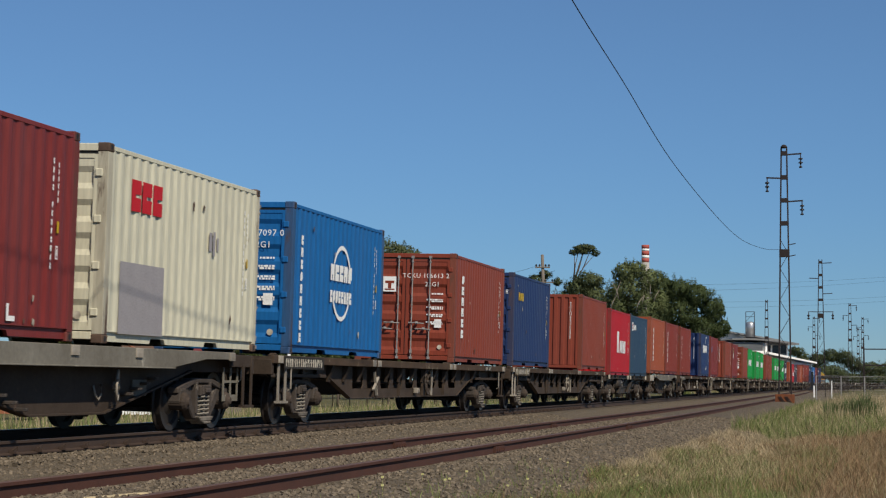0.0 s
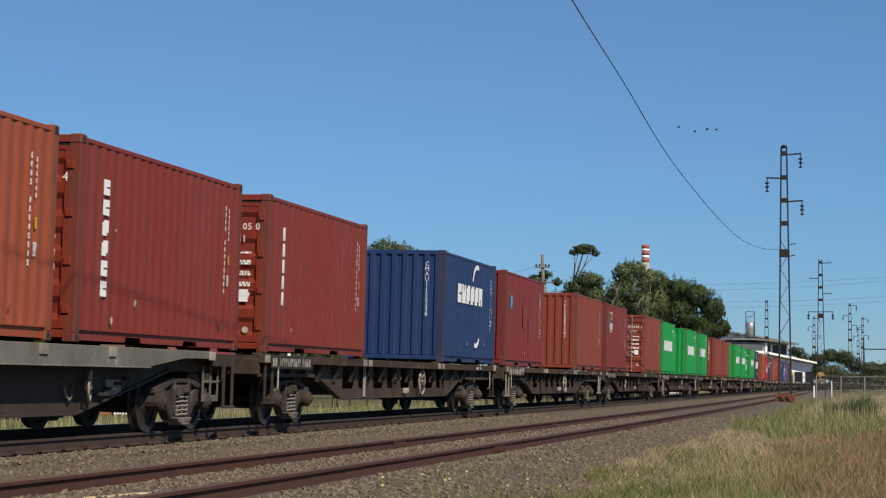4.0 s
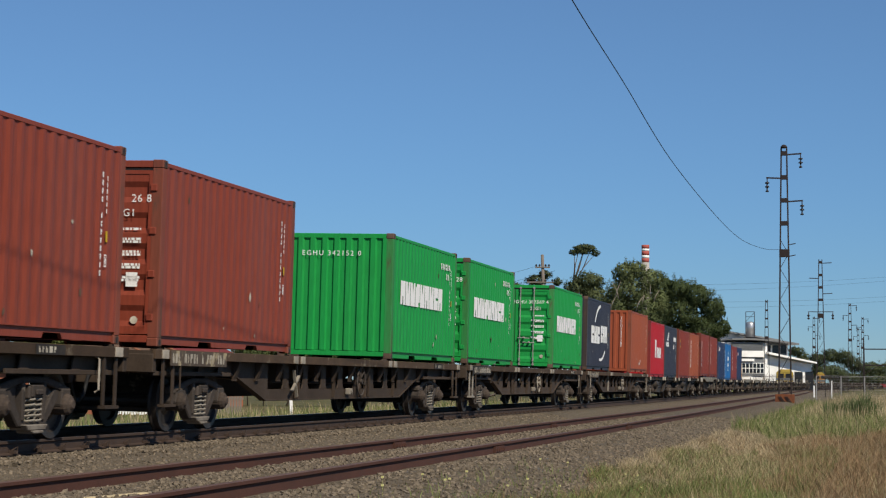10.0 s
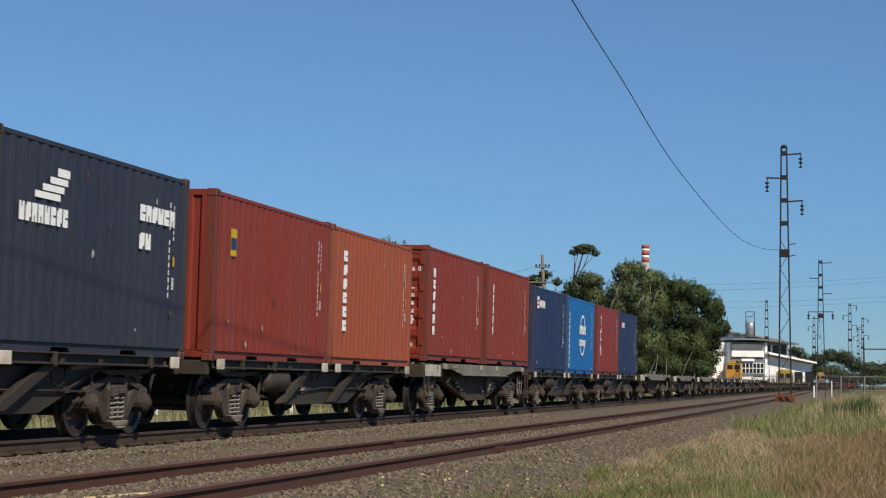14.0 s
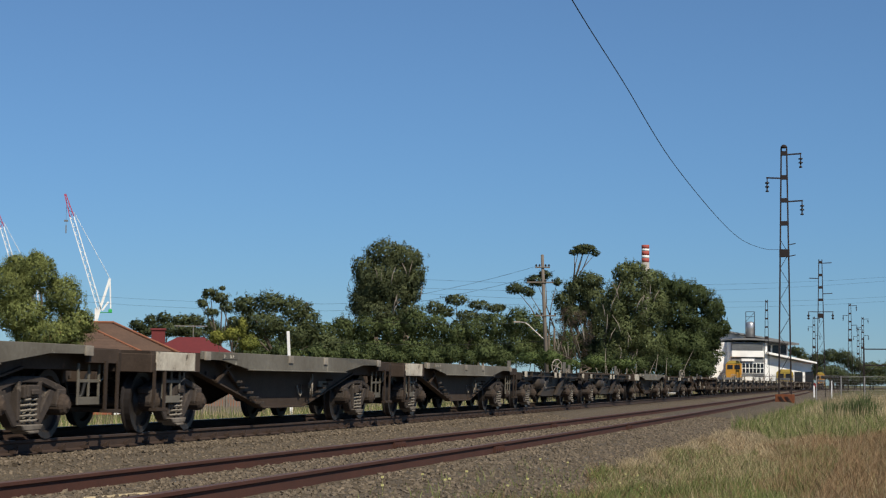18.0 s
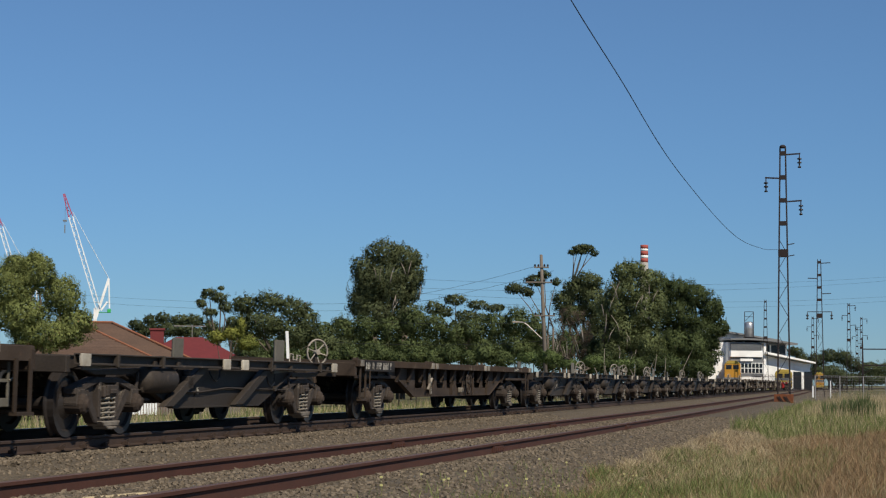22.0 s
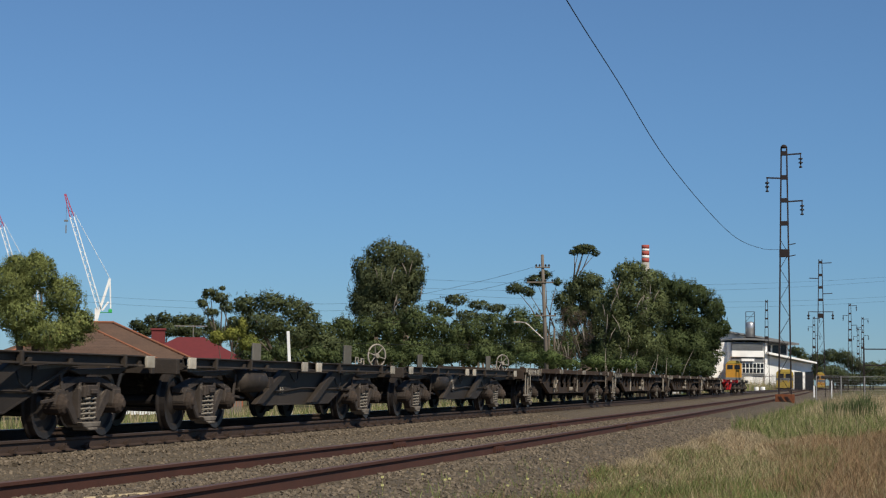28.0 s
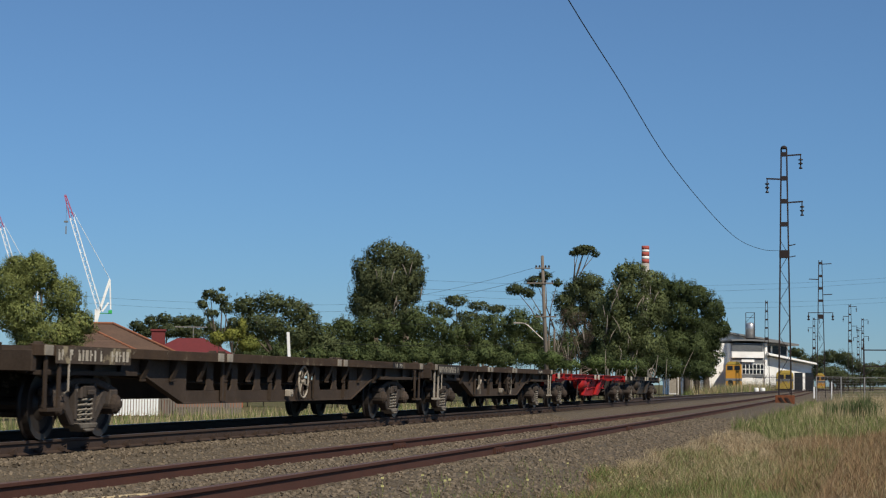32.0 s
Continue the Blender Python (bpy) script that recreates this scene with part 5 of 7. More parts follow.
# ---- the place round the tracks; bearings run clockwise from the y axis, as seen from the tripod ----
def leaves(name, color, other, scale, vary=0.13):
    """Leaf material: two greens in patches, each spray its own tint, some light passing through."""
    m = surface(name, color, rough=0.6, other=other, scale=scale, amount=0.7, fine=scale * 8, bump=0, vary=vary, island=True, spec=0.1)
    n, l = m.node_tree.nodes, m.node_tree.links
    b = n["Principled BSDF"]
    tr, mx = n.new("ShaderNodeBsdfTranslucent"), n.new("ShaderNodeMixShader")
    l.new(b.inputs["Base Color"].links[0].from_socket, tr.inputs[0])
    mx.inputs[0].default_value = 0.35
    l.new(b.outputs[0], mx.inputs[1]); l.new(tr.outputs[0], mx.inputs[2]); l.new(mx.outputs[0], n["Material Output"].inputs[0])
    return m


M_LEAF = leaves("garden_leaves", (0.279, 0.314, 0.110), (0.125, 0.160, 0.061), 1.6, 0.34)
M_GUM = leaves("gum_leaves", (0.148, 0.174, 0.086), (0.093, 0.114, 0.057), 0.4)
M_GUM2 = leaves("drooping_gum_leaves", (0.182, 0.216, 0.095), (0.105, 0.134, 0.059), 0.3)
M_DARKGUM = leaves("dark_gum_leaves", (0.119, 0.143, 0.068), (0.068, 0.088, 0.044), 0.4)
M_OLIVE = leaves("olive_leaves", (0.139, 0.167, 0.077), (0.087, 0.108, 0.051), 0.4)
M_LIME = leaves("yellow_green_leaves", (0.308, 0.319, 0.077), (0.148, 0.193, 0.055), 0.4)
M_LIME2 = leaves("fresh_bush_leaves", (0.160, 0.215, 0.077), (0.091, 0.132, 0.050), 0.5)
M_HEDGE = leaves("hedge_leaves", (0.139, 0.176, 0.070), (0.078, 0.108, 0.046), 0.3)
# dark green of the fig; on the scrub it stands in for shade
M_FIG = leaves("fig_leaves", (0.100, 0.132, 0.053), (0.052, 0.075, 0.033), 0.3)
M_DRY = leaves("dry_twigs", (0.154, 0.119, 0.088), (0.100, 0.081, 0.061), 0.4)
M_BARK = surface("grey_brown_bark", (0.16, 0.13, 0.10), rough=0.9, other=(0.07, 0.055, 0.045), scale=2, amount=0.7, fine=14, bump=0.5, dist=0.03)
M_TIMBER = surface("weathered_pole_timber", (0.21, 0.18, 0.15), rough=0.9, other=(0.12, 0.10, 0.085), scale=1.5, amount=0.6, fine=20, bump=0.3)
M_MAST = surface("rusted_lattice_steel", (0.036, 0.028, 0.028), rough=0.8, other=(0.026, 0.021, 0.022), scale=1.2, amount=0.6, fine=20, bump=0.1)
M_MASTBOX = surface("red_oxide_plate", (0.036, 0.026, 0.025), rough=0.8, scale=3, amount=0.5, fine=20, bump=0.1)
M_RUSTY = surface("orange_rusted_sheet", (0.20, 0.07, 0.03), rough=0.9, other=(0.1, 0.04, 0.025), scale=4, amount=0.7, fine=20, bump=0.2)
M_INSUL = surface("dark_glazed_insulator", (0.03, 0.025, 0.025), rough=0.25, scale=6, amount=0.3, bump=0)
M_CABLE = surface("dark_cable", (0.02, 0.02, 0.022), rough=0.6, bump=0)
M_ROOFTILE = surface("brown_roof_tiles", (0.135, 0.085, 0.06), rough=0.85, other=(0.085, 0.058, 0.045), scale=1.2, amount=0.6, fine=12, bump=0.3, dist=0.03, vary=0.12)
M_RIDGE = surface("orange_ridge_tiles", (0.30, 0.125, 0.07), rough=0.85, scale=3, amount=0.4, fine=14, bump=0.2)
M_MAROONROOF = surface("maroon_roof_sheet", (0.17, 0.035, 0.035), rough=0.7, other=(0.12, 0.03, 0.03), scale=2, amount=0.5, fine=14, bump=0.1)
M_BRICK = surface("orange_red_brick", (0.36, 0.13, 0.07), rough=0.9, other=(0.25, 0.09, 0.055), scale=3, amount=0.6, fine=16, bump=0.3, vary=0.2)
M_WHITEWALL = surface("white_painted_wall", (0.86, 0.86, 0.84), rough=0.7, other=(0.80, 0.80, 0.78), scale=0.3, amount=0.5, fine=0.4, bump=0.05)
# on the depot's window wall this grey stands in for the canopy's shade
M_GREYWALL = surface("grey_cladding", (0.17, 0.18, 0.19), rough=0.6, other=(0.13, 0.14, 0.15), scale=0.4, amount=0.5, fine=4, bump=0.05)
M_GREYROOF = surface("grey_metal_roof", (0.23, 0.23, 0.23), rough=0.5, metal=0.3, scale=0.5, amount=0.4, fine=4, bump=0.05)
M_GLASSDARK = surface("dark_window_glass", (0.02, 0.024, 0.03), rough=0.08, scale=1, amount=0.3, bump=0)
M_SILO = surface("brushed_silo_steel", (0.55, 0.55, 0.55), rough=0.35, metal=0.7, scale=0.8, amount=0.3, fine=6, bump=0.03)
M_CONCRETE = surface("chimney_concrete", (0.38, 0.36, 0.33), rough=0.9, scale=0.1, amount=0.4, fine=1, bump=0.05)
M_CHIMRED = surface("chimney_red_band", (0.42, 0.10, 0.08), rough=0.8, scale=0.1, amount=0.3, fine=1, bump=0)
M_LOCO = surface("orange_yellow_engine_paint", (0.55, 0.27, 0.04), rough=0.5, scale=1, amount=0.3, fine=6, bump=0.03)
M_LOCO2 = surface("yellow_engine_paint", (0.46, 0.33, 0.07), rough=0.5, scale=1, amount=0.3, fine=6, bump=0.03)
M_CRANERED = surface("crane_red_paint", (0.45, 0.05, 0.09), rough=0.5, scale=1, amount=0.2, bump=0)
M_CRANEGREEN = surface("crane_green_paint", (0.05, 0.45, 0.10), rough=0.5, scale=1, amount=0.2, bump=0)
M_STRAW = surface("dry_straw_grass", (0.290, 0.190, 0.105), rough=0.9, other=(0.155, 0.100, 0.054), scale=0.8, amount=0.8, fine=6, bump=0, vary=0.5, island=True)
M_PALESTRAW = surface("pale_straw_grass", (0.43, 0.35, 0.215), rough=0.9, other=(0.29, 0.23, 0.13), scale=0.6, amount=0.6, fine=6, bump=0, vary=0.35, island=True)
M_GRASS = surface("green_weed_grass", (0.165, 0.195, 0.062), rough=0.8, other=(0.105, 0.138, 0.044), scale=0.6, amount=0.7, fine=6, bump=0, vary=0.4, island=True)
M_FLOWER = surface("small_yellow_flowers", (0.62, 0.58, 0.25), rough=0.7, bump=0)


def site(bearing, distance):
    """A local frame at a place: x to the right as seen from the tripod, y away, z above the rails."""
    a = radians(bearing)
    return pose(distance * math.sin(a), distance * math.cos(a), 0, 0, 0, -bearing)


def crown_mesh(name, blobs, leaf, dens, seed):
    """Many small leaf sprays over uneven clumps, with larger sprays filling the inside."""
    leaf *= 0.39
    r = np.random.default_rng(seed)
    P, C, S = [], [], []
    for u, z, ru, rz in blobs:
        o = np.array([u, 0.0, z])
        R = np.array([ru, ru * 0.8, rz])
        if dens >= 6:
            n = int(dens * 1.5 * ru * rz / leaf ** 2 / 2.2)
            v = r.normal(size=(n, 3))
            v /= np.linalg.norm(v, axis=1)[:, None]
            P.append(o + v * R * (0.30 + 0.56 * r.random((n, 1)) ** 0.7)); C.append(v * 0.9); S.append(np.full((n, 1), leaf * 1.9))
        for _ in range(46):
            d = r.normal(size=3)
            d /= np.linalg.norm(d)
            if d[1] > 0.5:
                continue
            c = o + d * R * (0.60 + 0.42 * r.random())
            q = np.array([ru, ru, rz]) * (0.10 + 0.19 * r.random())
            if d[2] > -0.2 and r.random() < 0.35:          # a shoot that stands out of the clump
                q = q * np.array([0.45, 0.45, 1.25])
                c = c + (d + np.array([0, 0, 0.5])) * R * 0.12
            n = int(dens * 0.95 * (q[0] * q[2]) / leaf ** 2)
            v = r.normal(size=(n, 3))
            v /= np.linalg.norm(v, axis=1)[:, None]
            P.append(c + v * q * (0.35 + 0.85 * r.random((n, 1)))); C.append(v * 0.45 + d * 0.55 + np.array([0, 0, 0.15])); S.append(np.full((n, 1), leaf * 0.72))
    P, C, S = np.concatenate(P), np.concatenate(C), np.concatenate(S)
    n = len(P)
    C = C + 0.16 * r.normal(size=(n, 3))
    C /= np.linalg.norm(C, axis=1)[:, None]
    a = r.normal(size=(n, 3)); a /= np.linalg.norm(a, axis=1)[:, None]
    b = np.cross(a, r.normal(size=(n, 3))); b /= np.linalg.norm(b, axis=1)[:, None]
    turn = np.sign(np.sum(np.cross(a, b) * C, 1, keepdims=True))
    b = b * turn
    s = S * (0.45 + 0.6 * r.random((n, 1)))
    V = np.stack([P - a * s, P - b * s * 0.5 + a * s * 0.1, P + a * s, P + b * s * 0.5 + np.cross(a, b) * s * 0.3], 1).reshape(-1, 3)
    i = np.arange(n)[:, None] * 4
    F = np.concatenate([i + np.array([[0, 1, 2]]), i + np.array([[0, 2, 3]])], 1).reshape(-1, 3)
    me = bpy.data.meshes.new(name)
    me.from_pydata(V.tolist(), [], F.tolist())
    me.polygons.foreach_set("use_smooth", np.ones(len(F), dtype=bool))
    me.normals_split_custom_set_from_vertices(np.repeat(C, 4, 0).tolist())
    return me


def build_tree(name, label, bearing, distance, material, leaf, dens, blobs, trunk, base, stems, seed):
    r = random.Random(seed)
    t = tagged(new(name), label, "tree" if "tree" in name else "bush")
    t.matrix_basis = site(bearing, distance)
    part("crown", crown_mesh("crown", blobs, leaf, dens, seed), material, t)
    m = Mesh()
    low = sorted(blobs, key=lambda q: q[1])
    for k in range(stems):
        u = (k - (stems - 1) / 2) * trunk * 2.5 + (0 if stems < 6 else (k - stems / 2) * 3.0)
        tops = [q for i, q in enumerate(blobs) if i % stems == k] or [low[-1]]
        fork = base + (tops[0][1] - base) * (0.74 if "umbrella" in name else 0.6 if "pine" in name or "slender" in name else 0.45)
        m.tube([(u, 0, base), (u + r.uniform(-0.2, 0.2), 0, base + (fork - base) * 0.5), (u * 1.2 + 0.2 * tops[0][0] * 0.5, 0, fork)], [trunk, trunk * 0.8, trunk * 0.6], 7)
        for q in tops:
            if abs(q[0] - u) > 0.9 * (q[1] - base):
                m.tube([(q[0], 0, base), (q[0] + r.uniform(-0.1, 0.1), 0, q[1])], [trunk * 0.6, trunk * 0.25], 5)
                continue
            s = (u * 1.2 + 0.2 * tops[0][0] * 0.5, 0, fork)
            mid = (s[0] * 0.5 + q[0] * 0.5 + r.uniform(-0.3, 0.3), r.uniform(-0.4, 0.4), s[2] * 0.45 + q[1] * 0.55)
            m.tube([s, mid, (q[0], 0, q[1])], [trunk * 0.5, trunk * 0.32, trunk * 0.12], 5)
    part("trunk", m.made("trunk", 0, True), M_BARK, t)


TREES = [
    ('leafy_tree', 'leafy green garden tree beside the railway', 64.3, 74, M_LEAF, 0.11, 9,
     [(-1.0, 4.2, 1.07, 1.16), (0.1, 4.8, 0.88, 0.93), (1.1, 3.9, 0.84, 0.93), (-0.5, 3.2, 1.39, 0.88), (1.6, 2.9, 0.84, 0.65), (0.6, 2.4, 1.67, 0.7), (-0.7, 5.1, 0.58, 0.51), (0.0, 5.4, 0.37, 0.33)], 0.14, -0.9, 3),
    ('gum_tree', 'airy gum tree with open tufts of leaves', 70.13, 190, M_GUM, 0.3, 8,
     [(-1.8, 9.7, 0.94, 0.41), (-2.6, 8.5, 0.7, 0.47), (-0.8, 9.1, 1.06, 0.59), (-0.1, 8.2, 0.82, 0.7), (-2.3, 9.2, 0.41, 0.29), (0.6, 6.6, 0.82, 0.7), (-0.6, 10.1, 0.41, 0.23), (-1.6, 7.6, 0.94, 0.47)], 0.2, -0.9, 3),
    ('bushy_tree', 'broad bushy tree with a rounded crown', 71.83, 150, M_OLIVE, 0.26, 7,
     [(-3.0, 6.8, 1.29, 0.92), (-1.0, 7.0, 1.57, 0.92), (0.9, 6.5, 1.39, 1.11), (2.1, 5.4, 1.02, 1.57), (-1.6, 5.3, 2.03, 1.39), (0.9, 4.5, 2.03, 1.39), (-3.2, 5.0, 0.92, 1.15), (3.5, 3.5, 1.85, 1.39)], 0.22, -0.9, 2),
    ('garden_bush', 'yellow-green garden bush behind the houses', 70.13, 112, M_LIME, 0.16, 8,
     [(-0.6, 3.3, 0.62, 0.48), (0.3, 3.5, 0.69, 0.48), (0.9, 3.9, 0.28, 0.76), (1.3, 2.9, 0.86, 0.52)], 0.08, -0.9, 2),
    ('large_gum_tree', 'tall dense gum tree with a domed crown', 75.16, 170, M_GUM, 0.27, 7,
     [(-0.5, 12.5, 2.09, 1.36), (-2.3, 11.0, 1.56, 1.56), (1.3, 12.1, 1.98, 1.36), (2.3, 10.7, 1.15, 1.67), (-1.1, 9.8, 2.61, 1.98), (-2.6, 8.0, 1.46, 1.77), (0.5, 8.8, 1.88, 1.77), (2.0, 8.8, 0.94, 1.04), (-1.3, 7.0, 2.4, 1.56), (1.6, 6.7, 1.56, 1.56), (0.0, 10.6, 2.09, 1.88), (-1.8, 8.8, 1.77, 1.88), (1.7, 10.0, 1.36, 1.88)], 0.45, -0.9, 3),
    ('wattle_tree', 'spreading flat-topped wattle tree', 77.76, 175, M_GUM, 0.28, 6,
     [(-1.7, 8.5, 1.4, 0.59), (0.4, 8.0, 1.18, 0.54), (2.0, 7.7, 1.07, 0.43), (-0.6, 7.0, 1.29, 0.64), (-2.6, 7.4, 0.86, 0.64), (1.0, 6.8, 1.18, 0.54), (-1.2, 6.2, 1.07, 0.54), (-3.7, 7.7, 1.07, 0.86), (2.5, 7.8, 0.64, 0.32)], 0.18, -0.9, 5),
    ('pine_tree', 'leaning tree with tufted crown and bare stems', 80.16, 185, M_DARKGUM, 0.26, 8,
     [(-3.6, 10.1, 1.14, 0.63), (-2.3, 9.8, 0.8, 0.63), (-1.5, 10.9, 1.14, 0.68), (-0.6, 11.5, 0.8, 0.51), (0.6, 10.8, 0.57, 0.45)], 0.16, -0.9, 3),
    ('umbrella_gum_tree', 'tall thin gum tree with an umbrella crown', 80.8, 235, M_DARKGUM, 0.28, 8,
     [(1.6, 18.0, 1.0, 0.5), (0.3, 17.3, 0.75, 0.45), (0.9, 17.75, 0.9, 0.55), (2.4, 17.8, 0.85, 0.5), (3.0, 17.2, 0.6, 0.45), (1.5, 17.4, 1.0, 0.4)], 0.2, -0.9, 1),
    ('slender_gum_tree', 'slender gum tree with small leaf tufts', 80.59, 235, M_GUM, 0.28, 5,
     [(-0.1, 13.6, 0.51, 0.43), (0.3, 13.0, 0.43, 0.43), (1.7, 14.4, 0.72, 0.51), (1.3, 13.9, 0.72, 0.58), (-1.1, 12.1, 0.58, 0.58)], 0.14, -0.9, 1),
    ('weeping_gum_tree', 'large drooping gum tree with pale branches', 82.42, 212, M_GUM2, 0.3, 7,
     [(0.0, 13.2, 1.7, 1.57), (1.2, 13.7, 1.44, 1.18), (2.9, 12.5, 1.7, 1.57), (0.3, 11.1, 2.48, 1.96), (-1.0, 9.4, 1.96, 2.61), (2.3, 8.8, 2.61, 2.87), (0.0, 6.5, 2.87, 2.61), (2.6, 5.2, 2.22, 2.48), (-1.3, 4.2, 2.35, 1.96), (3.9, 9.8, 1.31, 2.22)], 0.5, -0.9, 4),
    ('round_gum_tree', 'dense green tree in a clump', 81.29, 225, M_OLIVE, 0.3, 8,
     [(0.3, 13.0, 2.08, 1.38), (-1.2, 12.0, 1.94, 1.52), (-2.8, 10.6, 1.66, 1.52), (0.7, 10.6, 2.35, 2.35), (-1.7, 8.9, 2.08, 1.66), (1.8, 8.2, 2.3, 2.2), (1.2, 6.0, 2.5, 2.2), (3.6, 7.0, 2.0, 2.4)], 0.4, -0.9, 2),
    ('dry_bush', 'brown dried bush with bare twigs', 80.77, 200, M_DRY, 0.24, 5,
     [(-0.3, 7.7, 1.72, 1.23), (1.2, 6.7, 1.48, 1.72), (-1.5, 6.4, 1.23, 1.48), (0.3, 4.9, 2.09, 1.6)], 0.2, -0.9, 5),
    ('fig_tree', 'broad dark green fig tree', 84.5, 238, M_FIG, 0.32, 9,
     [(-3.9, 13.0, 1.77, 1.92), (-1.8, 12.6, 2.21, 1.77), (0.5, 11.9, 2.36, 1.92), (2.7, 10.1, 1.92, 1.92), (3.9, 7.9, 1.1, 1.33), (-4.1, 10.6, 1.92, 2.21), (-1.8, 9.5, 3.09, 2.65), (1.5, 7.3, 2.65, 2.65), (2.6, 6.2, 1.18, 1.62), (-2.2, 5.8, 2.95, 2.65), (1.1, 4.0, 2.95, 1.77), (1.9, 3.7, 1.18, 1.33)], 0.5, -0.9, 4),
    ('hedge', 'tall mixed green hedge along the gardens', 76.39, 165, M_HEDGE, 0.25, 7,
     [(-9.4, 4.9, 1.22, 1.31), (-7.6, 5.2, 1.41, 1.31), (-5.6, 5.4, 1.52, 1.31), (-3.5, 5.3, 1.52, 1.41), (-1.3, 5.9, 1.52, 1.52), (0.5, 5.6, 1.41, 1.41), (2.4, 4.9, 1.52, 1.31), (4.0, 5.3, 1.41, 1.31), (6.0, 5.6, 1.41, 1.52), (7.8, 6.1, 1.31, 1.52), (9.4, 5.3, 1.31, 1.82), (-8.1, 3.5, 1.72, 1.22), (-4.8, 3.5, 1.92, 1.22), (-1.8, 3.6, 1.92, 1.31), (1.5, 3.4, 1.92, 1.22), (4.8, 3.5, 1.92, 1.31), (8.1, 3.5, 1.82, 1.31), (10.8, 2.6, 1.52, 1.22)], 0.1, -0.9, 9),
    ('low_bush', 'low green bushes at the pole', 80.59, 150, M_LIME2, 0.2, 7,
     [(-2.8, 2.7, 1.2, 0.55), (-1.2, 2.8, 1.11, 0.65), (0.5, 2.2, 1.2, 0.46), (2.3, 2.5, 1.11, 0.55), (4.6, 2.3, 1.2, 0.46)], 0.06, -0.9, 3),
    # the trees' shade over this scrub is put in as the dark fig green
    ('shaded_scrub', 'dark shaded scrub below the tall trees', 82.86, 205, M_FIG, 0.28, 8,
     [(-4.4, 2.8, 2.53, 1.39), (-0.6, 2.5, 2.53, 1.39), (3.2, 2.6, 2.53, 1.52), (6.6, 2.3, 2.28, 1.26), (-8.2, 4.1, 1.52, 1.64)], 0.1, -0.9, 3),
    ('distant_trees', 'row of distant dark trees behind the houses', 68.2, 265, M_DARKGUM, 0.4, 8,
     [(-3.7, 8.4, 1.48, 0.82), (-1.8, 9.1, 1.15, 0.82), (0.0, 9.4, 1.32, 0.99), (2.5, 9.1, 1.97, 0.99), (4.5, 9.0, 1.64, 0.99), (6.6, 8.3, 1.32, 1.15), (0.8, 7.9, 4.11, 1.15), (4.1, 7.3, 2.47, 0.99), (7.8, 7.3, 1.97, 1.15), (-2.5, 7.4, 1.97, 0.82), (9.9, 7.9, 1.64, 1.15), (25.5, 8.9, 1.32, 0.99)], 0.2, -0.9, 3),
    ('distant_tree_row', 'row of distant trees beyond the yard', 88.85, 470, M_DARKGUM, 0.45, 8,
     [(-10.0, 9.0, 2.36, 1.33), (-8.3, 6.8, 2.06, 2.06), (-4.7, 6.8, 2.65, 2.06), (-1.5, 8.0, 2.36, 2.06), (1.8, 7.5, 2.65, 2.06), (4.4, 5.7, 2.65, 2.06), (-2.9, 3.9, 6.49, 2.06), (8.1, 4.7, 3.83, 2.06), (12.1, 4.0, 2.65, 2.65), (8.8, 2.2, 5.01, 1.77), (2.9, 2.2, 5.9, 1.77)], 0.3, -0.5, 5),
    ('background_scrub', 'continuous dark scrub behind the gardens', 77.09, 215, M_HEDGE, 0.3, 7,
     [(-24.4, 4.9, 1.71, 1.98), (-22.3, 4.5, 1.71, 1.98), (-20.2, 4.1, 1.71, 1.98), (-18.1, 4.9, 1.71, 1.98), (-16.0, 4.5, 1.71, 1.98), (-13.8, 4.2, 1.71, 1.98), (-11.7, 5.0, 1.71, 1.98), (-9.6, 4.6, 1.71, 1.98), (-7.5, 4.2, 1.71, 1.98), (-5.4, 5.0, 1.71, 1.98), (-3.3, 4.7, 1.71, 1.98), (-1.2, 4.3, 1.71, 1.98), (0.9, 5.1, 1.71, 1.98), (3.0, 4.7, 1.71, 1.98), (5.1, 4.3, 1.71, 1.98), (7.3, 5.1, 1.71, 1.98), (9.4, 4.8, 1.71, 1.98), (11.5, 4.4, 1.71, 1.98), (13.6, 5.2, 1.71, 1.98), (15.7, 4.8, 1.71, 1.98), (17.8, 4.4, 1.71, 1.98), (19.9, 5.2, 1.71, 1.98), (22.0, 4.9, 1.71, 1.98), (24.1, 4.5, 1.71, 1.98), (26.2, 5.3, 1.71, 1.98), (28.4, 4.9, 1.71, 1.98)], 0.1, -0.9, 9),
    ('garden_hedge', 'low green hedge behind the train', 74.28, 118, M_HEDGE, 0.18, 7,
     [(-7.2, 2.4, 0.87, 0.65), (-6.2, 2.1, 0.87, 0.65), (-5.1, 2.4, 0.87, 0.65), (-4.0, 2.1, 0.87, 0.65), (-2.9, 2.4, 0.87, 0.65), (-1.8, 2.1, 0.87, 0.65), (-0.7, 2.4, 0.87, 0.65), (0.4, 2.1, 0.87, 0.65), (1.4, 2.4, 0.87, 0.65), (2.5, 2.1, 0.87, 0.65), (3.6, 2.4, 0.87, 0.65), (4.7, 2.2, 0.87, 0.65), (5.8, 2.5, 0.87, 0.65), (6.9, 2.2, 0.87, 0.65), (8.0, 2.5, 0.87, 0.65), (9.1, 2.2, 0.87, 0.65)], 0.08, -0.9, 9),
]

for k, row in enumerate(TREES):
    build_tree(*row, 100 + k)

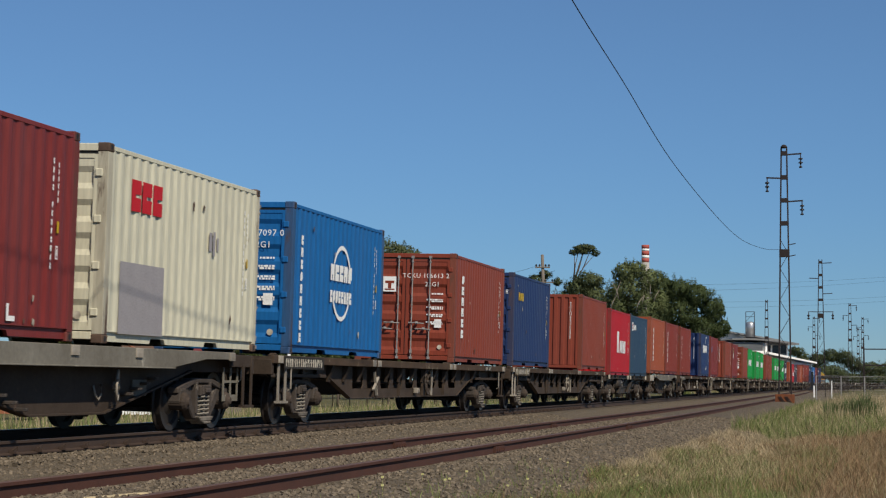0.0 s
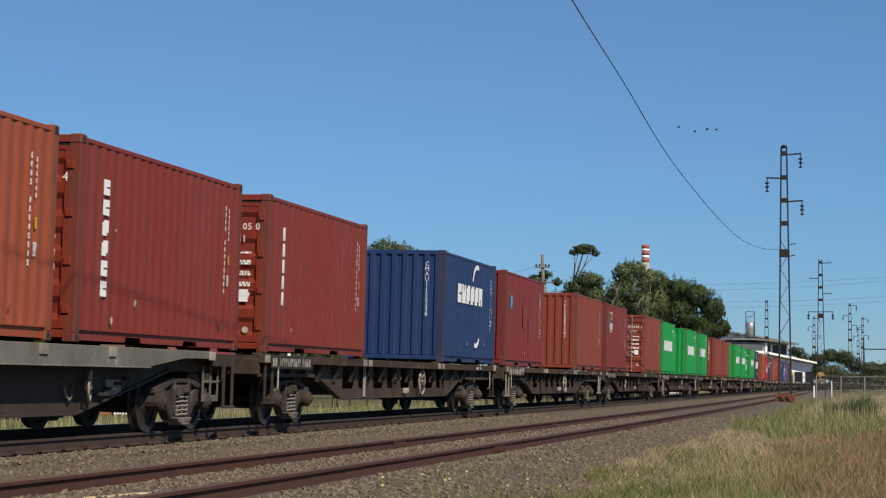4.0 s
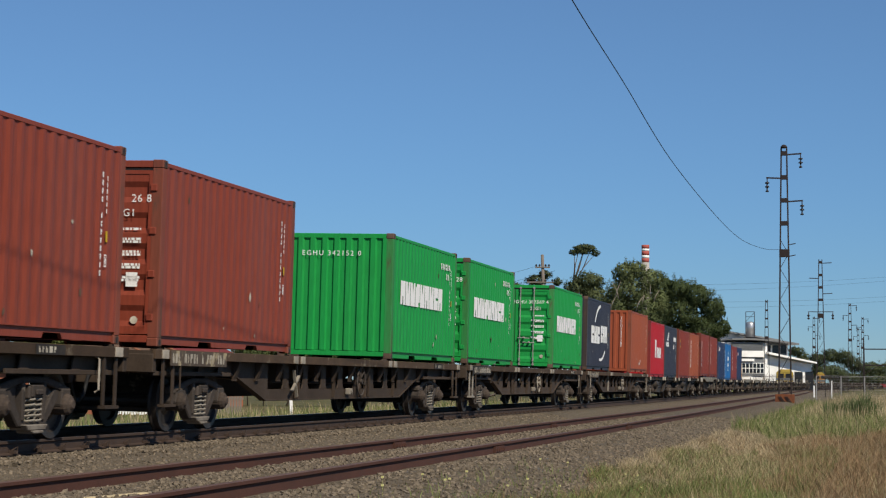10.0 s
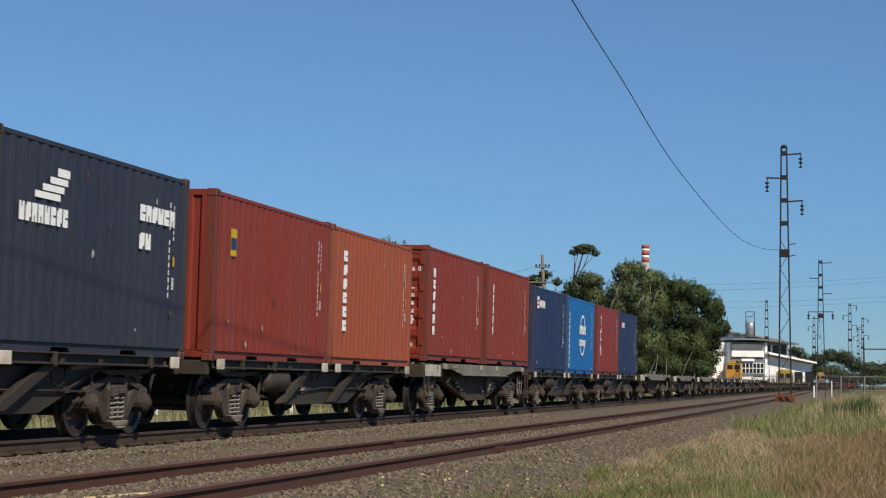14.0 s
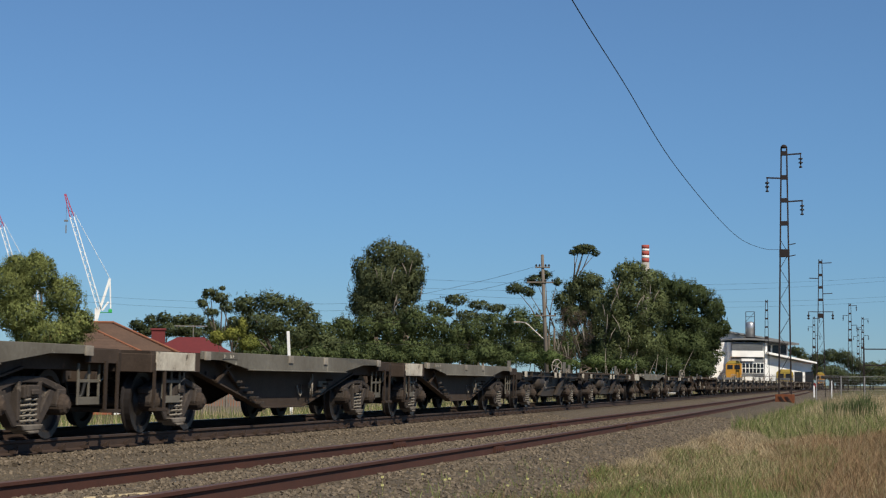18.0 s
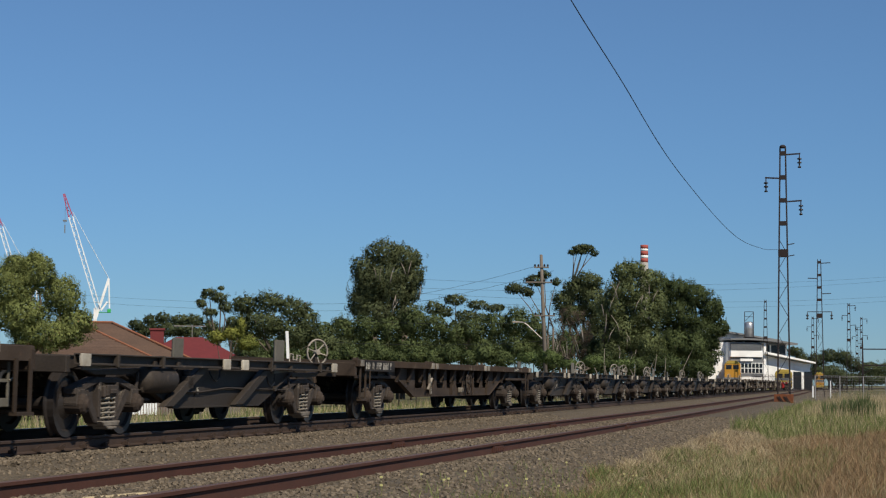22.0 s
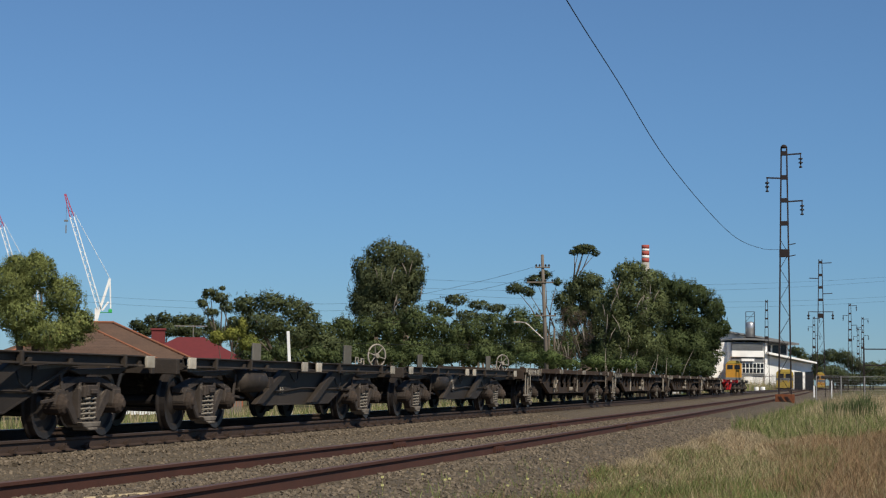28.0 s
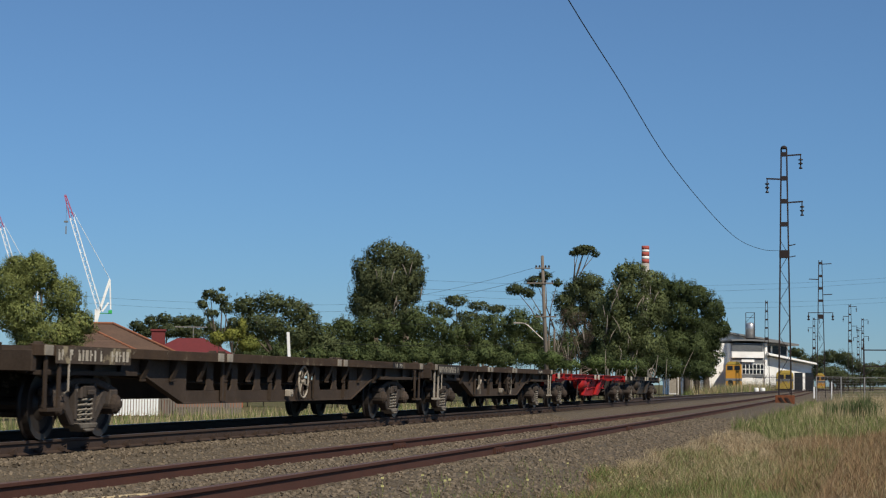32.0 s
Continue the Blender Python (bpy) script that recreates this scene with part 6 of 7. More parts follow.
# pale limbs that show among the leaves, and bare stems at the wood's foot
M_LIMB = surface("pale_gum_bark", (0.34, 0.30, 0.25), rough=0.9, other=(0.18, 0.15, 0.12), scale=2, amount=0.7, fine=10, bump=0.2)
limb = random.Random(5)
for owner, count, us, zs, depth, rise, thick in (("weeping_gum_tree", 16, (-2.2, 3.4), (2.5, 11.0), -2.1, (1.0, 2.2), 0.06), ("large_gum_tree", 9, (-1.5, 2.8), (6.2, 10.5), -1.9, (0.9, 1.8), 0.055),
                                                ("shaded_scrub", 14, (-5.5, 6.0), (0.2, 1.2), -2.4, (1.8, 3.6), 0.05), ("dry_bush", 8, (-1.6, 1.6), (1.5, 5.5), -1.5, (1.2, 2.4), 0.05)):
    tree = bpy.data.objects[owner]
    for k in range(count):
        u, z, n = limb.uniform(*us), limb.uniform(*zs), limb.uniform(*rise)
        lean = limb.uniform(-0.45, 0.45)
        pts = [(u, depth * limb.uniform(0.75, 1.0), z), (u + lean * n * 0.4, depth, z + n * 0.5), (u + lean * n + limb.uniform(-0.2, 0.2), depth * 0.8, z + n)]
        part("limb", Mesh().tube(pts, [thick, thick * 0.75, thick * 0.35], 5).made("limb", 0, True), M_LIMB, tree, "pale bare limb")


def lattice_mast(x, y, base, height, wide, top, arms, label, box=None):
    """Old traction mast: two upright channels leaning together, lacing between them, arms with insulators."""
    m = tagged(new("lattice_mast"), label, "mast", "lattice masts along the railway")
    m.matrix_basis = Matrix.Translation((x, y, base))
    def w(z):
        return wide + (top - wide) * z / height
    for s in (-1, 1):
        part("leg", Mesh().bar((0, s * wide / 2, 0), (0, s * top / 2, height), 0.085, 0.085).made("leg", 0.01), M_MAST, m)
    z, s = 0.6, 1
    while z < height * 0.62:
        z2 = z + w(z) * 1.7
        part("lace", Mesh().bar((0, -s * w(z) / 2, z), (0, s * w(z2) / 2, z2), 0.02, 0.03).made("lace"), M_MAST, m)
        z, s = z2, -s
    for z in (height * 0.705, height * 0.795, height * 0.885, height - 0.3):
        part("batten_plate", Mesh().box(-0.05, 0.05, -w(z) / 2, w(z) / 2, z - 0.13, z + 0.13).made("batten_plate", 0.01), M_MAST, m)
    part("batten_plate", Mesh().box(-0.08, 0.08, -w(height * 0.59) / 2 - 0.05, w(height * 0.59) / 2 + 0.05, height * 0.573, height * 0.573 + 0.45).made("batten_plate", 0.01), M_MASTBOX, m, "red oxide batten plate")
    for z, s, n in arms:
        a = part("arm", Mesh().bar((0, s * w(z) / 2, z), (0, s * (w(z) / 2 + n), z + 0.05), 0.055, 0.085).made("arm", 0.008), M_MAST, m)
        if n == 0.95:          # bare arms, their insulators gone
            continue
        prof = [(0.0, 0.0), (0.03, 0.0), (0.03, -0.2), (0.13, -0.25), (0.13, -0.3), (0.04, -0.32), (0.04, -0.42), (0.13, -0.47), (0.13, -0.52), (0.04, -0.54), (0.04, -0.68), (0.10, -0.72), (0.10, -0.78), (0.0, -0.80)]
        part("insulator", Mesh().turned(prof, 2, (0, s * (w(z) / 2 + n - 0.05), z + 0.02), 10).made("insulator", 0, True), M_INSUL, a, "dark glazed insulator")
    return m


# the nearest mast, with the rusted box at its foot
MX, MY = 105.3, 4.95
mast = lattice_mast(MX, MY, -0.42, 14.5, 0.70, 0.30, [(14.12, -1, 0.82), (12.78, 1, 0.82), (11.45, -1, 0.85)], "tall rusted lattice mast with insulators")
part("cap", Mesh().turned([(0.19, 14.5), (0.18, 14.6), (0.1, 14.68), (0.0, 14.7)], 2, (0, 0, 0), 12).made("cap", 0, True), M_MAST, mast)
for z in (8.35, 9.0):
    part("bracket", Mesh().bar((0, -0.22, z), (0, -0.62, z + 0.08), 0.05).made("bracket"), M_MAST, mast)
base = tagged(new("mast_footing_box"), "rusted orange steel box round the mast's foot", "box")
base.matrix_basis = Matrix.Translation((MX, MY, -0.44))
for s in (-1, 1):
    part("side_sheet", Mesh().box(-0.02, 0.02, -0.52, 0.52, 0.0, 0.62).made("side_sheet", 0.006), M_RUSTY, base, at=(s * 0.5, 0, 0))
    part("end_sheet", Mesh().box(-0.5, 0.5, -0.02, 0.02, 0.0, 0.60).made("end_sheet", 0.006), M_RUSTY, base, at=(0, s * 0.5, 0))
    for q in (-0.25, 0.1):
        part("brace", Mesh().bar((-0.54, q - 0.12, 0.08), (-0.54, q + 0.18, 0.5), 0.05).made("brace"), M_MAST, base, at=(0, s * 0.05, 0))
for x, y, h, n, side in ((189.9, 5.35, 13.9, 0.7, -1), (300, 3.9, 14.2, 0.8, -1), (284.5, 16.1, 14.1, 0.6, 1), (349.8, 11.1, 13.9, 0.7, -1), (355, 2.3, 14.0, 0.8, -1), (430, 3.8, 14.2, 0.8, -1)):
    lattice_mast(x, y, -0.5, h, 0.86, 0.30, [] if y > 16 else [(h - 0.4 - 1.55 * k, -1 if k % 2 == 0 else 1, 0.95 if x < 200 else 0.9) for k in range(3)], "distant rusted lattice mast along the railway")
far = next(o for o in bpy.data.objects if o.name.startswith("lattice_mast") and abs(o.matrix_basis.translation.x - 189.9) < 1)
arm = part("crossarm", Mesh().box(-0.03, 0.03, -1.25, 1.25, 8.55, 8.62).made("crossarm"), M_MAST, far)
for y in (-1.2, 1.2):
    part("insulator", Mesh().turned([(0.0, 8.55), (0.05, 8.5), (0.05, 8.3), (0.13, 8.25), (0.13, 8.15), (0.05, 8.1), (0.05, 8.0), (0.13, 7.95), (0.13, 7.85), (0.0, 7.8)], 2, (0, y, 0), 10).made("insulator", 0, True), M_INSUL, arm, "dark glazed insulator")


def wire(name, pts, r, label):
    """A hanging wire through points, smoothed."""
    pts = [Vector(p) for p in pts]
    out = []
    for i in range(len(pts) - 1):
        p0, p1, p2, p3 = pts[max(i - 1, 0)], pts[i], pts[i + 1], pts[min(i + 2, len(pts) - 1)]
        for k in range(8):
            t = k / 8
            out.append(0.5 * ((2 * p1) + (p2 - p0) * t + (2 * p0 - 5 * p1 + 4 * p2 - p3) * t * t + (3 * p1 - p0 - 3 * p2 + p3) * t ** 3))
    out.append(pts[-1])
    return tagged(part(name, Mesh().tube(out, r, 5).made(name, 0, True), M_CABLE), label, "cable")


oh = wire("overhead_wire", [(-4.0, 5.0, 10.314), (5.0, 5.01, 9.416), (13.82, 5.035, 8.649), (21.72, 5.056, 8.007), (31.3, 5.08, 7.362), (37.81, 5.097, 7.044), (49.4, 5.127, 6.471), (70.53, 5.181, 6.408), (89.54, 5.23, 7.246), (105.24, 5.27, 8.32)], 0.0105, "dark overhead wire hanging from the mast")
WIRE_A, WIRE_B = Vector((-4.0, 5.0, 10.314)), Vector((105.24, 5.27, 8.32))


def swung(deg):
    """The wire swung by the wind about the line between its ends."""
    return Matrix.Translation(WIRE_A) @ Matrix.Rotation(radians(deg), 4, WIRE_B - WIRE_A) @ Matrix.Translation(-WIRE_A)


def sag(a, b, drop, n=8):
    a, b = Vector(a), Vector(b)
    return [a.lerp(b, i / n) - Vector((0, 0, drop * 4 * (i / n) * (1 - i / n))) for i in range(n + 1)]


for p, q in (((1650.0, -98.5, 103.3), (1025.0, 275.5, 60.3)), ((1650.0, -98.5, 100.8), (1025.0, 275.5, 55.0)), ((1650.0, -98.3, 85.2), (1025.0, 275.5, 52.4)), ((1650.0, -98.3, 81.7), (1025.0, 275.5, 48.4))):
    wire("power_line", sag(p, q, 9), 0.06, "thin distant power line against the sky")
for p, q in (((330, 175, 19.5), (250, 78, 11.6)), ((330, 175, 18.3), (250, 78, 10.6)), ((250, 78, 11.6), (157.5, 28.6, 10.8)), ((250, 78, 10.6), (157.5, 27.0, 10.4))):
    wire("power_line", sag(p, q, 1.0), 0.014, "thin overhead power line")

# ---- timber power pole with a street lamp ----
pole = tagged(new("power_pole"), "weathered timber power pole with crossarms", "pole")
pole.matrix_basis = pose(157.6, 27.6, -0.9, 0, 0, -80)
part("post", Mesh().turned([(0.20, 0.0), (0.13, 12.7), (0.0, 12.75)], 2, (0, 0, 0), 10).made("post", 0, True), M_TIMBER, pole, at=pose(0, 0, 0, 0, -2.4, 0))
for z, w, u in ((11.6, 1.3, -0.5), (10.3, 2.3, -0.7), (7.4, 1.8, -0.2)):
    arm = part("crossarm", Mesh().box(-w / 2, w / 2, -0.06, 0.06, -0.06, 0.06).made("crossarm", 0.01), M_TIMBER, pole, at=(u, -0.15, z))
    for x in (-w / 2 + 0.1, -w / 5, w / 5, w / 2 - 0.1):
        part("insulator", Mesh().turned([(0.03, 0.06), (0.08, 0.10), (0.09, 0.2), (0.05, 0.26), (0.0, 0.27)], 2, (x, 0, 0), 8).made("insulator", 0, True), M_INSUL, arm)
lamp = part("lamp_arm", Mesh().tube([(-0.3, 0, 5.3), (-1.7, 0, 6.6), (-2.0, 0, 6.8), (-2.5, 0, 6.85)], 0.05, 6).made("lamp_arm"), M_GALV, pole)
part("lamp_head", Mesh().box(-3.0, -2.45, -0.15, 0.15, 6.75, 6.92).made("lamp_head", 0.04), M_PALE, lamp)
copy_thing(pole, pose(250, 78, -0.9, 0, 0, -70))
wire("stay_wire", [(157.6, 26.6, 7.2), (159, 24.0, 3.6), (160.5, 21.4, -0.3)], 0.010, "steel stay wire of the pole")
for z, d in ((4.3, 0.25), (6.0, 0.3)):
    wire("service_wire", sag((157.5, 28.1, z), (128, 38, z - 0.8), d), 0.014, "pale service cable to the houses")

# ---- brick house with a brown tiled hip roof, and the maroon roof behind it ----
house = tagged(new("brick_house"), "orange brick house under a brown tiled hip roof", "house")
house.matrix_basis = site(65.55, 88) @ pose(0, 0, 0, 0, 0, -5)
def hip(x0, x1, y0, y1, z0, z1, rx0, rx1, name, over=0.35):
    ym = (y0 + y1) / 2
    vs = [(x0 - over, y0 - over, z0), (x1 + over, y0 - over, z0), (x1 + over, y1 + over, z0), (x0 - over, y1 + over, z0), (rx0, ym, z1), (rx1, ym, z1)]
    return Mesh().add(vs, [(0, 1, 5, 4), (1, 2, 5), (2, 3, 4, 5), (3, 0, 4), (3, 2, 1, 0)])
part("wall", Mesh().box(-7, 4.0, 0.4, 19.6, -0.95, 1.4).made("wall"), M_BRICK, house, "orange-red brick wall")
EX, EY, E0, E1 = 4.4, 20.0, 1.35, 3.33          # half width, length, eaves and ridge of the roof
roof = part("roof", Mesh().add([(-EX, 0, E0), (EX, 0, E0), (EX, EY, E0), (-EX, EY, E0), (0, 4, E1), (0, EY - 4, E1)], [(0, 1, 4), (1, 2, 5, 4), (2, 3, 5), (3, 0, 4, 5), (3, 2, 1, 0)]).made("roof"), M_ROOFTILE, house, "brown tiled hip roof")
rise = E1 - E0
for i in range(14):
    k = (i + 0.5) / 14
    part("tile_course", Mesh().bar((EX * (1 - k), 4 * k, E0 + rise * k + 0.03), (EX * (1 - k), EY - 4 * k, E0 + rise * k + 0.03), 0.34, 0.03, (rise, 0, EX)).made("tile_course"), M_ROOFTILE, roof)
    part("tile_course", Mesh().bar((-EX * (1 - k), 4 * k, E0 + rise * k + 0.03), (EX * (1 - k), 4 * k, E0 + rise * k + 0.03), 0.31, 0.03, (0, -rise, 4)).made("tile_course"), M_ROOFTILE, roof)
for a, b in (((EX, 0, E0), (0, 4, E1)), ((-EX, 0, E0), (0, 4, E1)), ((EX, EY, E0), (0, EY - 4, E1)), ((0, 4, E1), (0, EY - 4, E1))):
    part("ridge_cap", Mesh().tube([Vector(a) + Vector((0, 0, 0.05)), Vector(b) + Vector((0, 0, 0.05))], 0.065, 7).made("ridge_cap"), M_RIDGE, roof, "orange ridge tiles")
RX = 1.9          # how far the rear ridge runs to the left
rear = part("rear_roof", Mesh().add([(-EX - RX, 0, E0), (EX, 0, E0), (EX, EY, E0), (-EX - RX, EY, E0), (-RX, 4, E1), (0, 4, E1), (0, EY - 4, E1), (-RX, EY - 4, E1)],
            [(0, 1, 5, 4), (1, 2, 6, 5), (2, 3, 7, 6), (3, 0, 4, 7), (4, 5, 6, 7), (3, 2, 1, 0)]).made("rear_roof"), M_ROOFTILE, house, "brown tiled hip roof behind", at=(1.10, 5.0, 0.27))
for i in range(14):
    k = (i + 0.5) / 14
    part("tile_course", Mesh().bar((EX * (1 - k), 4 * k, E0 + rise * k + 0.03), (EX * (1 - k), EY - 4 * k, E0 + rise * k + 0.03), 0.34, 0.03, (rise, 0, EX)).made("tile_course"), M_ROOFTILE, rear)
for a, b in (((EX, 0, E0), (0, 4, E1)), ((-RX, 4, E1), (0, 4, E1))):
    part("ridge_cap", Mesh().tube([Vector(a) + Vector((0, 0, 0.05)), Vector(b) + Vector((0, 0, 0.05))], 0.065, 7).made("ridge_cap"), M_RIDGE, rear, "orange ridge tiles")
for i in range(4):
    v = part("vent", Mesh().box(-0.15, 0.15, -0.03, 0.02, -0.10, 0.10).made("vent"), M_WHITEWALL, house, "white wall vent", at=(-2.3 + i * 0.58, 0.38, -0.70))
for x in (-4.6, -1.4, 2.0):
    wd = part("window", Mesh().box(-0.75, 0.75, -0.05, 0.02, 0.0, 1.3).made("window", 0.01), M_WHITEWALL, house, "white framed window", at=(x, 0.38, -0.05))
    for q in (-0.36, 0.36):
        part("pane", Mesh().box(-0.29, 0.29, -0.01, 0.01, 0.1, 1.2).made("pane"), M_GLASSDARK, wd, at=(q, -0.055, 0))
part("band_course", Mesh().box(-3.2, 0.3, 0.37, 0.4, -0.45, -0.27).made("band_course"), M_PALE, house, "cream painted band of bricks")
part("gutter", Mesh().box(-4.5, 4.5, -0.12, 0.0, 1.3, 1.42).made("gutter", 0.02), M_WHITEWALL, house, "pale gutter")

house2 = tagged(new("maroon_roof_house"), "house with a maroon sheet roof and square chimney", "house")
house2.matrix_basis = site(69.0, 118)
part("wall", Mesh().box(-3.4, 3.4, 0, 8, -0.95, 1.9).made("wall"), M_BRICK, house2)
part("roof", hip(-3.4, 3.4, 0, 8, 1.9, 3.5, -0.8, 0.9, "roof").made("roof"), M_MAROONROOF, house2, "maroon sheet roof")
part("chimney", Mesh().box(-2.55, -1.65, 5.5, 6.4, 1.9, 3.95).box(-2.62, -1.58, 5.43, 6.47, 3.95, 4.1).made("chimney", 0.02), M_MAROONROOF, house2, "dark red brick chimney")
aerial = tagged(new("tv_aerial"), "television aerial on the maroon roof", "aerial")
aerial.matrix_basis = site(69.0, 118) @ pose(0.2, 4, 0)
part("mast", Mesh().tube([(0, 0, 3.4), (0, 0, 4.3)], 0.02, 5).made("mast"), M_GALV, aerial)
part("boom", Mesh().box(-1.2, 0.9, -0.02, 0.02, 4.2, 4.25).made("boom"), M_GALV, aerial)
for i in range(6):
    part("element", Mesh().box(-0.01, 0.01, -0.4, 0.4, 4.19, 4.22).made("element"), M_GALV, aerial, at=(-1.1 + i * 0.37, 0, 0.03))

fence = tagged(new("paling_fence"), "white paling fence beside the brick house", "fence")
fence.matrix_basis = site(66.9, 88)
pale_me = Mesh().prism([(-0.05, 0), (0.05, 0), (0.05, 1.05), (0, 1.12), (-0.05, 1.05)], 1, -0.012, 0.012).made("paling")
for i in range(46):
    part("paling", pale_me, M_WHITEWALL if i < 16 else M_TIMBER, fence, at=(-0.2 + i * 0.13, 0, -0.95 + 0.02 * (i % 3)))
part("rail", Mesh().box(-0.3, 5.8, 0.02, 0.07, -0.2, -0.1).made("rail"), M_TIMBER, fence)
fence = tagged(new("boundary_post"), "white-painted boundary post, slightly leaning", "post")
fence.matrix_basis = pose(86.6, 28.0, -0.95, 0, 0, -72)
part("post", Mesh().box(-0.075, 0.075, -0.075, 0.075, 0.0, 4.1).made("post", 0.01), M_WHITEWALL, fence, at=pose(0.1, 0, 0, 0, -3.2, 0))

# ---- cranes far behind the houses ----
def crane(bearing, distance, s, label):
    c = tagged(new("crawler_crane"), label, "crane")
    c.matrix_basis = site(bearing, distance)
    k = s
    foot, tip = Vector((0.9 * k, 0, 16.5 * k)), Vector((-7.2 * k, 0, 42 * k))
    d = tip - foot
    side = Vector((d.z, 0, -d.x)).normalized() * 0.46 * k
    dep = Vector((0, 0.6 * k, 0))
    for i, (a, b, mat, nm) in enumerate(((0.0, 0.80, M_WHITEWALL, "boom"), (0.80, 1.0, M_CRANERED, "boom_tip"))):
        m = Mesh()
        def w(t):
            return 1.0 - 0.7 * max(0, (t - 0.8) / 0.2)
        for sx in (-1, 1):
            for sy in (-1, 1):
                m.bar(foot + d * a + side * sx * w(a) + dep * sy, foot + d * b + side * sx * w(b) + dep * sy, 0.17 * k)
        n = 22 if i == 0 else 6
        for q in range(n):
            t0, t1 = a + (b - a) * q / n, a + (b - a) * (q + 1) / n
            e = 1 if q % 2 else -1
            m.bar(foot + d * t0 + side * e * w(t0), foot + d * t1 - side * e * w(t1), 0.12 * k)
        part(nm, m.made(nm), mat, c, "white lattice boom" if i == 0 else "red lattice boom tip")
    part("mast", Mesh().bar((0.2 * k, 0, 13.5 * k), (3.1 * k, 0, 23.2 * k), 0.55 * k).bar((3.1 * k, 0, 23.2 * k), (3.4 * k, 0, 16.5 * k), 0.3 * k).bar((1.5 * k, 0, 16 * k), (2.9 * k, 0, 18 * k), 0.4 * k).made("mast"), M_WHITEWALL, c)
    part("backstay", Mesh().tube([(3.1 * k, 0, 23.2 * k), (1.0 * k, 0, 27 * k), (-5.2 * k, 0, 38 * k)], 0.06 * k, 4).made("backstay"), M_WHITEWALL, c)
    part("base", Mesh().box(-0.1 * k, 0.65 * k, -0.5, 0.5, 9 * k, 16.5 * k).made("base"), M_WHITEWALL, c)
    part("tower", Mesh().box(-0.6 * k, 1.1 * k, -1, 1, -0.9, 9 * k).made("tower"), M_GREYWALL, c)
    part("cab", Mesh().box(2.9 * k, 3.7 * k, -0.6, 0.6, 15.5 * k, 16.3 * k).box(1.0 * k, 3.0 * k, -0.4, 0.4, 15.5 * k, 15.65 * k).made("cab", 0.1), M_CRANEGREEN, c, "green cab")
    part("hook_block", Mesh().box(-6.95 * k, -6.7 * k, -0.2, 0.2, 33.2 * k, 35 * k).box(-7.3 * k, -6.4 * k, -0.2, 0.2, 35.8 * k, 36.2 * k).box(-6.86 * k, -6.80 * k, -0.03, 0.03, 33.2 * k, 42 * k).made("hook_block"), M_GREYWALL, c)
crane(66.11, 420, 1.0, "white lattice crane with a red boom tip")
crane(63.98, 440, 0.97, "second white lattice crane behind the tree")

# ---- chimney stack ----
st = tagged(new("chimney_stack"), "tall concrete chimney with red and white bands", "chimney")
st.matrix_basis = site(83.07, 1200)
part("shaft", Mesh().turned([(4.2, 0), (2.55, 79)], 2, (0, 0, 0), 20).made("shaft", 0, True), M_CONCRETE, st)
for z, h, mat in ((79, 2.6, M_CHIMRED), (81.6, 1.9, M_WHITEWALL), (83.5, 2.8, M_CHIMRED), (86.3, 1.5, M_WHITEWALL), (87.8, 2.5, M_CHIMRED)):
    part("band", Mesh().turned([(2.5, z), (2.5, z + h)], 2, (0, 0, 0), 20).made("band", 0, True), mat, st, "painted band")

# ---- white depot building ----
dep = tagged(new("depot_building"), "white depot building with a curved grey roof", "building")
dep.matrix_basis = site(86.4, 300) @ pose(0.6, 0, 0, 0, 0, 24)
part("left_block", Mesh().box(-8.6, -4.9, 1.5, 20, -0.9, 7.4).made("left_block", 0.05), M_WHITEWALL, dep)
part("front_wall", Mesh().prism([(-4.9, 0.25), (-4.3, 0.02), (-1.8, -0.12), (0.5, 0.0), (0.9, 0.15), (0.9, 22), (-4.9, 22)], 2, -0.9, 7.4).made("front_wall", 0.03), M_WHITEWALL, dep)
part("louvre_panel", Mesh().box(-4.7, 0.6, -0.30, 0.0, 6.1, 7.35).made("louvre_panel"), M_GREYWALL, dep, "grey louvred panel")
for i in range(7):
    part("louvre", Mesh().box(-4.7, 0.6, -0.36, -0.30, 6.12 + i * 0.18, 6.21 + i * 0.18).made("louvre"), M_GREYWALL, dep)
part("canopy", Mesh().box(-4.8, 0.7, -0.55, 0.1, 5.05, 6.05).made("canopy", 0.04), M_WHITEWALL, dep, "white canopy band over the windows")
# the shade below the canopy is put into this wall as grey
part("window_wall", Mesh().box(-4.7, 0.75, -0.18, -0.1, 2.0, 5.05).made("window_wall"), M_GREYWALL, dep)
wd = part("window_band", Mesh().box(-3.0, 0.85, -0.26, -0.18, 2.45, 4.15).made("window_band"), M_WHITEWALL, dep, "white framed window band")
pane_me = Mesh().box(0, 0.50, -0.30, -0.26, 0, 0.70).made("pane")
for i in range(6):
    for j in range(2):
        part("pane", pane_me, M_GLASSDARK, wd, at=(-2.92 + i * 0.63, 0, 2.53 + j * 0.82))
part("sign_board", Mesh().box(-3.2, -1.0, -0.62, -0.55, 4.4, 4.8).made("sign_board"), M_WHITEWALL, dep)
part("column", Mesh().box(0.9, 1.45, -0.2, 0.5, -0.9, 7.4).made("column", 0.03), M_WHITEWALL, dep)
part("side_wall", Mesh().prism([(1.45, -0.9), (5.9, -0.9), (5.9, 7.3), (1.45, 7.6)], 1, 1.8, 24).made("side_wall", 0.05), M_GREYWALL, dep)
for i in range(3):
    part("side_window", Mesh().box(1.6 + i * 1.4, 2.8 + i * 1.4, 1.70, 1.8, 5.7, 7.0).made("side_window"), M_GLASSDARK, dep)
